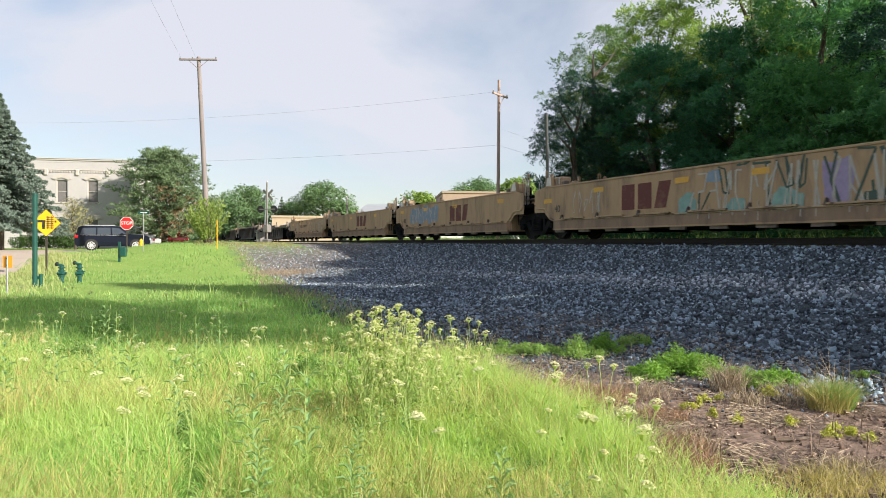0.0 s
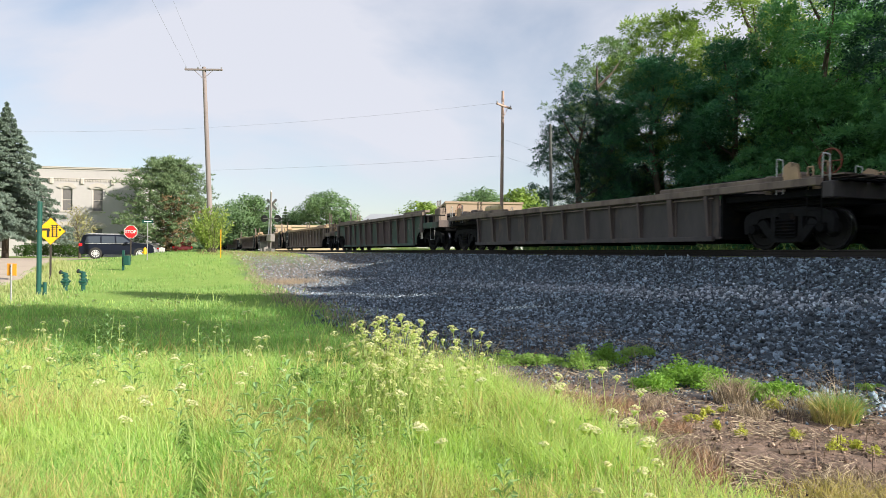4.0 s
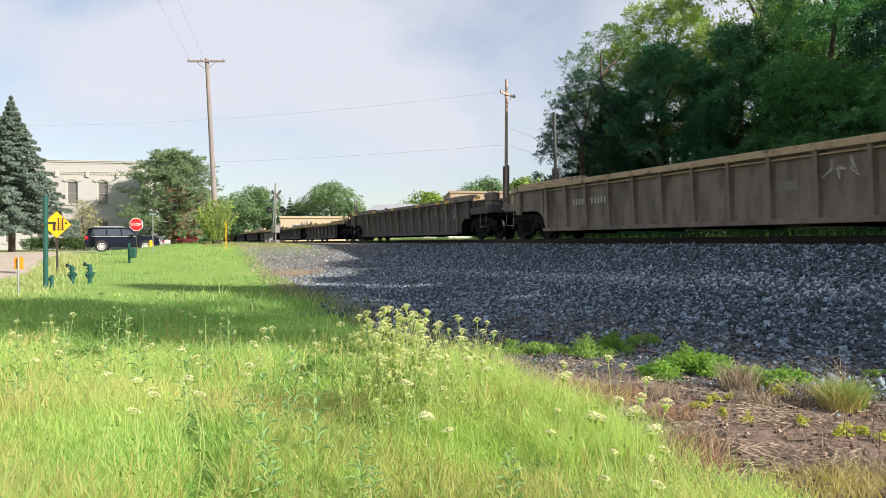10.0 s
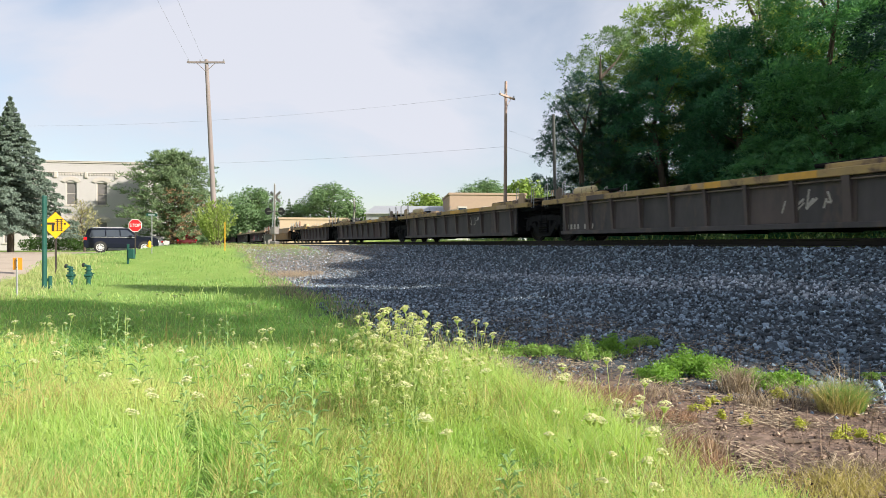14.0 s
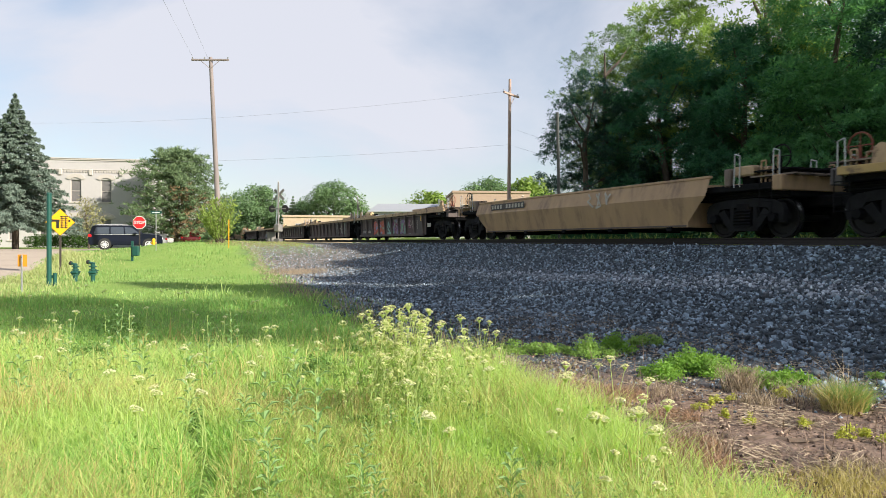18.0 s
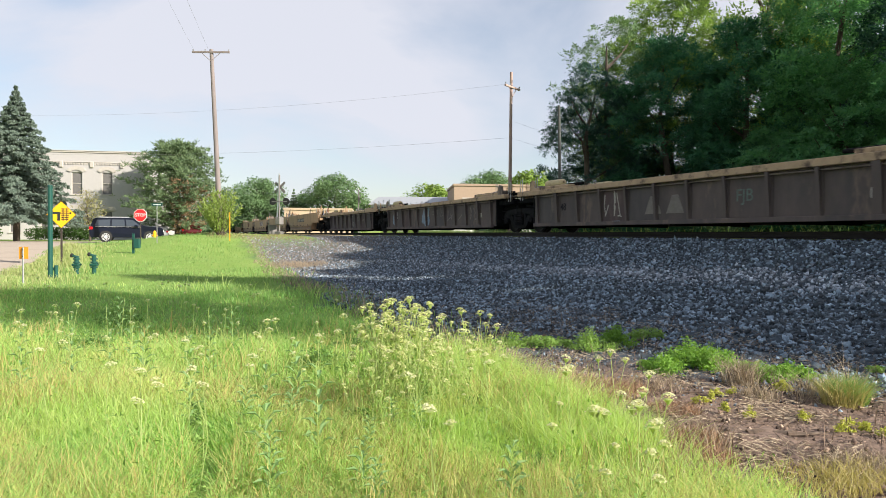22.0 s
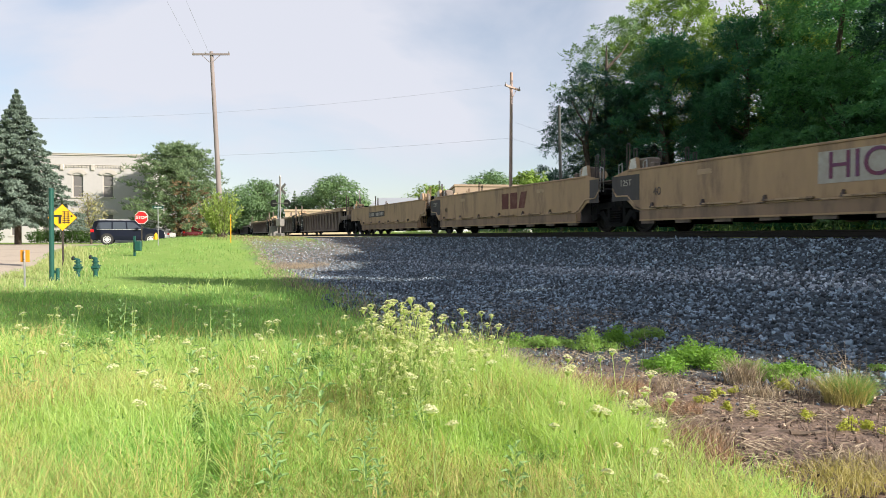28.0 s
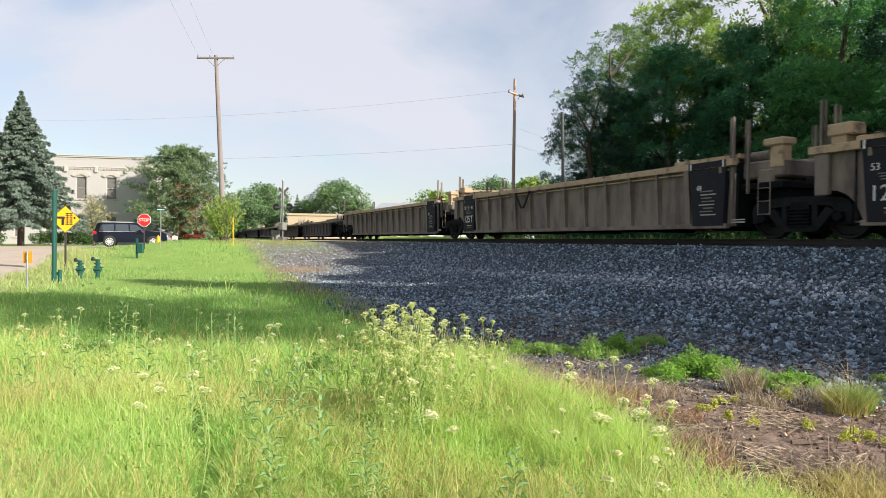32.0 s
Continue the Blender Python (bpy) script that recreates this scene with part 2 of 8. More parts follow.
M_CONC = mat("concrete", (0.42, 0.40, 0.36), (0.36, 0.34, 0.31), None, 6.0, rough=0.9)
M_STUCCO = mat("cream painted brick", (0.40, 0.387, 0.387), (0.38, 0.366, 0.366), (0.34, 0.327, 0.325), 3.0, 0.4, (0.55, 0.8), 1.0, 0.9, bump=0.3, bump_scale=16)
M_TRIMW = mat("cream cornice paint", (0.43, 0.40, 0.37), (0.39, 0.365, 0.335), None, 3.0, rough=0.85)
M_GLASS = mat("dark window glass", (0.035, 0.045, 0.06), (0.045, 0.055, 0.07), None, 1.0, rough=0.08, bump=0.02, spec=0.8)
M_BLIND = mat("grey window blind", (0.24, 0.22, 0.21), (0.2, 0.185, 0.18), None, 8.0, rough=0.6)
M_DULLGLASS = mat("dusty window glass over a blind", (0.16, 0.15, 0.15), (0.13, 0.125, 0.125), None, 2.0, rough=0.2, bump=0.02)
M_NAVY = mat("navy car paint", (0.004, 0.006, 0.016), (0.005, 0.007, 0.014), None, 3.0, rough=0.3, metal=0.0, bump=0.0, spec=0.25)
M_TYRE = mat("tyre rubber", (0.02, 0.02, 0.02), (0.03, 0.03, 0.03), rough=0.85)
M_RIM = mat("alloy rim", (0.62, 0.62, 0.64), (0.5, 0.5, 0.52), rough=0.4, metal=0.5, bump=0.0)
M_LAMPR = mat("red tail lamp", (0.5, 0.01, 0.015), (0.4, 0.01, 0.01), rough=0.2, bump=0)
M_LAMPW = mat("clear headlamp", (0.7, 0.72, 0.75), (0.6, 0.6, 0.62), rough=0.15, bump=0)
M_BARK = mat("grey brown bark", (0.11, 0.085, 0.065), (0.07, 0.055, 0.043), None, 9.0, streak=0.2, rough=0.95, bump=0.7)
M_PEACH = mat("peach block wall", (0.36, 0.265, 0.205), (0.32, 0.235, 0.185), None, 3.0, rough=0.9)
M_TANWALL = mat("tan metal wall", (0.48, 0.38, 0.27), (0.42, 0.33, 0.24), None, 3.0, rough=0.8)
M_ROOFW = mat("pale metal roof", (0.34, 0.355, 0.38), (0.29, 0.305, 0.33), None, 3.0, rough=0.5)
M_SLATE = mat("grey shingle roof", (0.16, 0.16, 0.165), (0.12, 0.12, 0.125), None, 5.0, rough=0.9)
M_STONE = mat("crushed grey ballast stone", (0.152, 0.198, 0.242), (0.082, 0.112, 0.14), (0.31, 0.37, 0.43), 14.0, 6.0, (0.56, 0.72), rough=0.65, bump=0.7, vary=0.8, island=True, skew=2.2)
M_STONE2 = mat("pale ballast stone", (0.34, 0.375, 0.42), (0.20, 0.23, 0.27), (0.52, 0.55, 0.60), 14.0, 6.0, (0.55, 0.7), rough=0.6, bump=0.5, vary=0.5, island=True, skew=2.0)
M_STONE3 = mat("tan crushed gravel", (0.215, 0.185, 0.16), (0.165, 0.143, 0.123), (0.25, 0.22, 0.195), 14.0, 6.0, (0.55, 0.7), rough=0.9, bump=0.5, vary=0.25, island=True, skew=1.1)
# Darker copy of M_STONE: shade on the loose stones is in its colour.
M_STONE_DIM = mat("grey ballast stone", (0.07, 0.08, 0.094), (0.04, 0.047, 0.057), (0.14, 0.155, 0.175), 14.0, 6.0, (0.55, 0.7), rough=0.6, bump=0.5, vary=0.6, skew=1.3)
M_STRAW = leaf_mat("dry straw", (0.52, 0.43, 0.31), (0.16, 0.115, 0.085), 0.15, 0.3)
M_HAY = leaf_mat("matted reddish dead grass", (0.46, 0.30, 0.19), (0.24, 0.14, 0.09), 0.15, 0.3)
M_LITTER = leaf_mat("brown plant litter", (0.31, 0.215, 0.155), (0.085, 0.06, 0.047), 0.1, 0.3)
# Sun on the far crowns is put into this lighter, yellower leaf colour.
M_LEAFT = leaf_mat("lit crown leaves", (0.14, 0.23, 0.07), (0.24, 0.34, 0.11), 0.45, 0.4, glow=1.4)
M_CHIP = mat("weathered bark chips", (0.17, 0.115, 0.085), (0.10, 0.07, 0.055), (0.30, 0.235, 0.18), 20.0, 5.0, (0.5, 0.6), rough=0.95, vary=0.65, island=True, skew=2.0)
M_TWIG = mat("dry twig bark", (0.16, 0.115, 0.085), (0.10, 0.075, 0.06), (0.25, 0.2, 0.16), 20.0, 6.0, rough=0.95, vary=0.3)
M_GRASS = leaf_mat("meadow grass", (0.345, 0.51, 0.155), (0.50, 0.605, 0.25), 0.55, 0.22, dry=(0.62, 0.58, 0.28), dry_at=(0.5, 0.72), glow=1.45)
M_GRASS2 = leaf_mat("lush grass", (0.20, 0.42, 0.115), (0.33, 0.52, 0.18), 0.5, 0.3, glow=1.35)
M_ROUGH = leaf_mat("rough pale grass", (0.34, 0.42, 0.16), (0.46, 0.46, 0.24), 0.45, 0.3, glow=1.2)
M_VERGE = leaf_mat("soft verge grass", (0.20, 0.34, 0.105), (0.28, 0.41, 0.15), 0.45, 0.25, glow=1.2)
M_DRY = leaf_mat("browned grass", (0.24, 0.20, 0.105), (0.33, 0.28, 0.14), 0.3, 0.3)
M_SEED = leaf_mat("ripe grass heads", (0.50, 0.42, 0.18), (0.42, 0.38, 0.14), 0.3, 0.2)
M_SPURGE = leaf_mat("yellow spurge leaves", (0.44, 0.48, 0.08), (0.55, 0.56, 0.14), 0.4, 0.2)
M_WEED = leaf_mat("weed leaves", (0.22, 0.38, 0.09), (0.32, 0.47, 0.14), 0.5, 0.2)
M_MILK = leaf_mat("milkweed leaves", (0.20, 0.36, 0.14), (0.30, 0.46, 0.21), 0.5, 0.2)
M_LOWWEED = leaf_mat("dark meadow weeds", (0.17, 0.31, 0.09), (0.25, 0.40, 0.13), 0.45, 0.3)
M_FRESH = leaf_mat("fresh creeping weed", (0.17, 0.34, 0.06), (0.27, 0.46, 0.085), 0.45, 0.3)
M_UMBEL = leaf_mat("white umbel florets", (0.82, 0.81, 0.62), (0.76, 0.76, 0.50), 0.5, 0.1)
M_UMBEL2 = leaf_mat("greenish umbel florets", (0.66, 0.70, 0.34), (0.74, 0.74, 0.48), 0.4, 0.1)
M_STEM = leaf_mat("green stem", (0.40, 0.50, 0.2), (0.48, 0.56, 0.26), 0.5, 0.1, glow=1.3)
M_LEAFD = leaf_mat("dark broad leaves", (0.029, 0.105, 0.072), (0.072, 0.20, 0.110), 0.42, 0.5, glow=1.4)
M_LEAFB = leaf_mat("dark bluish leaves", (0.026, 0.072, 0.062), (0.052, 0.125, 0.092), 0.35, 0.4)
M_LEAFE = leaf_mat("mid green broad leaves", (0.062, 0.178, 0.086), (0.12, 0.29, 0.118), 0.45, 0.5, glow=1.5)
M_LEAFG = leaf_mat("fresh mid green leaves", (0.082, 0.225, 0.12), (0.15, 0.335, 0.15), 0.45, 0.4, glow=1.4)
M_LEAFM = leaf_mat("maple leaves", (0.125, 0.22, 0.105), (0.185, 0.29, 0.135), 0.4, 0.35)
M_OLIVE = leaf_mat("sparse olive leaves", (0.33, 0.29, 0.15), (0.24, 0.25, 0.12), 0.3, 0.3)
M_LEAFL = leaf_mat("light leaves", (0.20, 0.31, 0.06), (0.27, 0.38, 0.09), 0.4, 0.3)
M_SPRUCE = leaf_mat("blue spruce needles", (0.10, 0.142, 0.118), (0.18, 0.235, 0.195), 0.22, 0.4)
M_PINE = leaf_mat("pine needles", (0.10, 0.16, 0.088), (0.18, 0.25, 0.125), 0.25, 0.4)
M_PINEBR = leaf_mat("browned pine needles", (0.29, 0.19, 0.11), (0.17, 0.125, 0.07), 0.15, 0.3)
M_SHOOT = leaf_mat("yellow green shoot leaves", (0.22, 0.32, 0.075), (0.33, 0.42, 0.12), 0.45, 0.3)
M_HEDGE = leaf_mat("hedge leaves", (0.03, 0.07, 0.015), (0.05, 0.10, 0.02), 0.2, 0.3)

# ---- mesh helpers
def link(name, me, parent=None, label=""):
    ob = new(name, me)
    if parent is not None:
        ob.parent = parent
    if label:
        ob["label"] = label
    return ob


def to_mesh(name, bm, material, smooth=False):
    me = bpy.data.meshes.new(name)
    bmesh.ops.recalc_face_normals(bm, faces=bm.faces)
    if smooth:
        for f in bm.faces:
            f.smooth = True
    bm.to_mesh(me)
    bm.free()
    me.materials.append(material)
    return me


def part(name, bm, material, parent, label="", smooth=False):
    return link(name, to_mesh(name, bm, material, smooth), parent, label)


def thing(name, m, label, category, group="", kind=""):
    ob = new(name)
    ob.empty_display_size = 0.2
    ob.matrix_basis = m
    return tagged(ob, label, category, group, kind)


def box(bm, x0, x1, y0, y1, z0, z1, m=None, bevel=0.0):
    r = bmesh.ops.create_cube(bm, size=1)
    mm = Matrix.Translation(((x0 + x1) / 2, (y0 + y1) / 2, (z0 + z1) / 2)) @ Matrix.Diagonal((x1 - x0, y1 - y0, z1 - z0, 1))
    bmesh.ops.transform(bm, matrix=mm if m is None else m @ mm, verts=r["verts"])
    if bevel:
        es = list({e for v in r["verts"] for e in v.link_edges})
        bmesh.ops.bevel(bm, geom=es, offset=bevel, segments=1, affect="EDGES", profile=0.5)
    return bm


def rod(bm, a, b, r0, r1=None, n=8):
    a, b = Vector(a), Vector(b)
    r1 = r0 if r1 is None else r1
    way = b - a
    m = Matrix.Translation((a + b) / 2) @ way.to_track_quat("Z", "Y").to_matrix().to_4x4()
    bmesh.ops.create_cone(bm, cap_ends=True, segments=n, radius1=r0, radius2=r1, depth=way.length, matrix=m)
    return bm


def slab(bm, outline, y0, y1, flip=None):
    """An outline in x and z, drawn out from y0 to y1."""
    a = [bm.verts.new((x, y0, z)) for x, z in outline]
    b = [bm.verts.new((x, y1, z)) for x, z in outline]
    bm.faces.new(a)
    bm.faces.new(list(reversed(b)))
    for i in range(len(a)):
        j = (i + 1) % len(a)
        bm.faces.new((a[j], a[i], b[i], b[j]))
    return bm


def lathe(bm, profile, n=16, m=None, caps=True):
    """A profile of (radius, z), turned about z."""
    rings = []
    for r, z in profile:
        rings.append([bm.verts.new((r * math.cos(2 * math.pi * k / n), r * math.sin(2 * math.pi * k / n), z)) for k in range(n)])
    for a, b in zip(rings, rings[1:]):
        for k in range(n):
            bm.faces.new((a[k], a[(k + 1) % n], b[(k + 1) % n], b[k]))
    if caps:
        bm.faces.new(list(reversed(rings[0])))
        bm.faces.new(rings[-1])
    if m is not None:
        bmesh.ops.transform(bm, matrix=m, verts=[v for ring in rings for v in ring])
    return bm


def text_mesh(word, size, material, thick=0.004):
    """Letters of the built-in font as a mesh in x and y."""
    cu = bpy.data.curves.new("letters", "FONT")
    cu.body, cu.size, cu.align_x, cu.align_y, cu.extrude = word, size, "CENTER", "CENTER", thick
    tmp = bpy.data.objects.new("letters", cu)
    scene.collection.objects.link(tmp)
    me = bpy.data.meshes.new_from_object(tmp.evaluated_get(bpy.context.evaluated_depsgraph_get()))
    bpy.data.objects.remove(tmp)
    bpy.data.curves.remove(cu)
    me.materials.clear()
    me.materials.append(material)
    return me


def raw_mesh(name, verts, faces, material):
    """A mesh from numpy arrays: verts (n, 3), faces (m, 3) or (m, 4)."""
    me = bpy.data.meshes.new(name)
    k = faces.shape[1]
    me.vertices.add(len(verts))
    me.vertices.foreach_set("co", np.ascontiguousarray(verts, dtype=np.float32).ravel())
    me.loops.add(faces.size)
    me.loops.foreach_set("vertex_index", np.ascontiguousarray(faces, dtype=np.int32).ravel())
    me.polygons.add(len(faces))
    me.polygons.foreach_set("loop_start", np.arange(0, faces.size, k, dtype=np.int32))
    me.update(calc_edges=True)
    for mm in material if isinstance(material, (list, tuple)) else [material]:
        me.materials.append(mm)
    return me


# ---- the lie of the land: s along the track away from the viewer, u across it towards the track
VP = math.atan2(502, 1220)
D2, N2 = Vector((-math.sin(VP), math.cos(VP), 0)), Vector((math.cos(VP), math.sin(VP), 0))
TRACK_U, RAIL_Z = 14.15, 1.655
LINE = 90 + math.degrees(VP)


def su(s, u, z=0.0):
    return D2 * s + N2 * u + Vector((0, 0, z))


def step(a, b, x):
    t = np.clip((np.asarray(x, float) - a) / (b - a), 0, 1)
    return t * t * (3 - 2 * t)


def land(s, u):
    """Height of the ground at s, u (arrays)."""
    s, u = np.asarray(s, float), np.asarray(u, float)
    base = np.interp(u, [-400, 3.0, 5.5, 7.0, 8.5, 10.2, 11.4, 12.55, 15.75, 17.2, 18.5, 24, 400],
                     [0.0, 0.0, 0.02, 0.10, 0.30, 0.66, 1.02, 1.44, 1.44, 0.95, 0.9, 1.25, 1.25])
    base = base + np.where(u < 8, 0.035 * np.sin(s * 0.9 + u * 0.5) * np.cos(u * 0.8 - s * 0.35), 0)
    cross = 0.72 + 0.68 * step(-5, 10, u)
    cross = np.where(u > 12.5, np.maximum(base, 1.3), cross)
    mound = 0.55 * np.exp(-(((s - 45) / 7.0) ** 2 + ((u - 1.6) / 4.2) ** 2))
    return base + (cross - base) * step(25, 50, s) + mound * (u < 12)


def ground_at(x, y):
    p = Vector((x, y, 0))
    return float(land(p.dot(D2), p.dot(N2)))


def on_ground(x, y, dz=0.0, rz=0.0):
    return pose(x, y, ground_at(x, y) + dz, 0, 0, rz)


# ---- ground, one sheet to the horizon
def spread(parts):
    v = [np.linspace(a, b, n, endpoint=False) for a, b, n in parts]
    return np.concatenate(v + [[parts[-1][1]]])


rng = np.random.default_rng(5)
gs = spread([(-2500, -300, 8), (-300, -40, 20), (-40, -6, 34), (-6, 30, 150), (30, 70, 60), (70, 200, 40), (200, 600, 16), (600, 4000, 10)])
gu = spread([(-2500, -300, 8), (-300, -60, 16), (-60, -14, 24), (-14, 0, 40), (0, 12.4, 76), (12.4, 12.7, 2), (12.7, 15.6, 5), (15.6, 30, 30), (30, 200, 18), (200, 2500, 8)])
S, U = np.meshgrid(gs, gu, indexing="ij")
jig = np.random.default_rng(6).normal(size=S.shape) * 0.016 * (np.abs(U - 5.4) < 2.2) * (S < 16) * (S > 0) + 0.025 * np.sin(S * 7.1 + U * 3.3) * np.sin(U * 9.7 - S * 2.9) * (np.abs(U - 9.5) < 3)
Z = land(S, U) + jig
V = np.stack([D2.x * S + N2.x * U, D2.y * S + N2.y * U, Z], -1).reshape(-1, 3)
ni, nj = S.shape
idx = np.arange(ni * nj).reshape(ni, nj)
F = np.stack([idx[:-1, :-1], idx[:-1, 1:], idx[1:, 1:], idx[1:, :-1]], -1).reshape(-1, 4)
M_GROUND = bpy.data.materials.new("grass, bare earth and gravel")
M_GROUND.use_nodes = True
nt = M_GROUND.node_tree
pb = nt.nodes["Principled BSDF"]
pb.inputs["Roughness"].default_value = 0.95
pb.inputs["Specular IOR Level"].default_value = 0.15
at = nt.nodes.new("ShaderNodeVertexColor")
at.layer_name = "cover"
sep = nt.nodes.new("ShaderNodeSeparateColor")
nt.links.new(at.outputs["Color"], sep.inputs[0])
tc = nt.nodes.new("ShaderNodeTexCoord")
ob_co = tc.outputs["Object"]
fine = tex_noise(nt, ob_co, 14, 8, 0.65)
wide = tex_noise(nt, ob_co, 0.9, 5, 0.6)
turf = tex_mix(nt, tex_ramp(nt, wide, 0.35, 0.65), (0.19, 0.31, 0.07), (0.26, 0.35, 0.10))
turf = tex_mix(nt, tex_ramp(nt, fine, 0.4, 0.7), turf, (0.17, 0.27, 0.05))
soil = tex_mix(nt, tex_ramp(nt, fine, 0.35, 0.65), (0.265, 0.187, 0.147), (0.10, 0.074, 0.062))
soil = tex_mix(nt, tex_ramp(nt, wide, 0.5, 0.7), soil, (0.29, 0.215, 0.172))
grit = tex_mix(nt, tex_ramp(nt, tex_noise(nt, ob_co, 30, 6, 0.7), 0.4, 0.62), (0.032, 0.042, 0.052), (0.086, 0.112, 0.135))
base_c = tex_mix(nt, sep.outputs[1], turf, soil)
base_c = tex_mix(nt, sep.outputs[2], base_c, grit)
nt.links.new(base_c, pb.inputs["Base Color"])
bp = nt.nodes.new("ShaderNodeBump")
bp.inputs["Strength"].default_value, bp.inputs["Distance"].default_value = 0.7, 0.04
nt.links.new(fine, bp.inputs["Height"])
nt.links.new(bp.outputs["Normal"], pb.inputs["Normal"])
ground = tagged(new("ground", raw_mesh("ground", V, F, M_GROUND)), "grassy verge running into bare earth and a grey gravel embankment", "ground", kind="structure")
ground.data.polygons.foreach_set("use_smooth", np.ones(len(F), dtype=bool))


def wob(s, u):
    return 0.45 * np.sin(s * 1.3 + 1) + 0.3 * np.sin(s * 2.9 + u) + 0.2 * np.sin(s * 6.1 - u * 2)


def earth_share(s, u):
    """How bare the ground is: 1 on the strip of dead weeds between turf and gravel."""
    return step(2.7, 3.3, u + 0.35 * wob(s, u) - np.clip(0.28 * (s - 3.0), -0.3, 0.42)) * (1 - step(9, 15, s)) * (u < 16)


def gravel_share(s, u):
    return step(5.9, 7.5, u + 0.5 * wob(s, u) + 3.1 * step(4.2, 11, s) - 0.8 * step(19, 30, s) + 1.3 * np.exp(-(((s - 6.8) / 2.0) ** 2))) * (1 - step(15.8, 17.5, u)) * (1 - 0.9 * step(34, 48, s) * (u < 9))


col = np.zeros((ni * nj, 4), np.float32)
col[:, 1], col[:, 2], col[:, 3] = earth_share(S, U).ravel(), gravel_share(S, U).ravel(), 1
ground.data.color_attributes.new("cover", "FLOAT_COLOR", "POINT").data.foreach_set("color", col.ravel())


def strip(name, s0, s1, u0, u1, lift, material, label, category, ns=60, nu=6):
    """A paved strip laid on the ground."""
    a, b = np.meshgrid(np.linspace(s0, s1, ns), np.linspace(u0, u1, nu), indexing="ij")
    z = land(a, b) + lift
    v = np.stack([D2.x * a + N2.x * b, D2.y * a + N2.y * b, z], -1).reshape(-1, 3)
    k = np.arange(ns * nu).reshape(ns, nu)
    f = np.stack([k[:-1, :-1], k[:-1, 1:], k[1:, 1:], k[1:, :-1]], -1).reshape(-1, 4)
    return tagged(new(name, raw_mesh(name, v, f, material)), label, category, kind="structure")


strip("road", -60, 57.9, -13.5, -5.1, 0.03, M_ROAD, "sun-bleached asphalt side road along the tracks", "road", 120, 8)
strip("cross_road", 58, 67, -120, 12.4, 0.034, M_ROAD, "asphalt street that crosses the tracks", "road", 20, 120)
strip("cross_road", 58, 67, 15.9, 140, 0.034, M_ROAD, "asphalt street beyond the crossing", "road", 20, 60)
strip("pavement", 80, 82, -75, -12, 0.05, M_CONC, "pale concrete footway before the building", "pavement", 4, 30)

# ---- track
track = thing("railway_track", Matrix.Translation(su(0, TRACK_U, RAIL_Z)) @ pose(0, 0, 0, 0, 0, LINE), "rusty steel rails on dark timber ties in ballast", "railway track", kind="structure")
for y in (0.755, -0.755):
    bm = bmesh.new()
    prof = [(-0.07, -0.17), (0.07, -0.17), (0.07, -0.155), (0.012, -0.135), (0.012, -0.045), (0.036, -0.035), (0.036, -0.004), (0.028, 0.0), (-0.028, 0.0), (-0.036, -0.004),
            (-0.036, -0.035), (-0.012, -0.045), (-0.012, -0.135), (-0.07, -0.155)]
    a = [bm.verts.new((-560, y + p, q)) for p, q in prof]
    b = [bm.verts.new((760, y + p, q)) for p, q in prof]
    for i in range(len(a)):
        j = (i + 1) % len(a)
        bm.faces.new((a[i], a[j], b[j], b[i]))
    part("rail", bm, M_RAIL, track)
bm = bmesh.new()
box(bm, -0.11, 0.11, -1.3, 1.3, -0.35, -0.172, None, 0.01)
tie_me = to_mesh("tie", bm, M_TIE)
for i in range(70):
    t = link("tie", tie_me, track)
    t.location = (-6 + i * 0.6, random.uniform(-0.02, 0.02), random.uniform(-0.006, 0.0))

# ---- the train of empty container well cars
SPEED = 14.9
HALF = 1.48


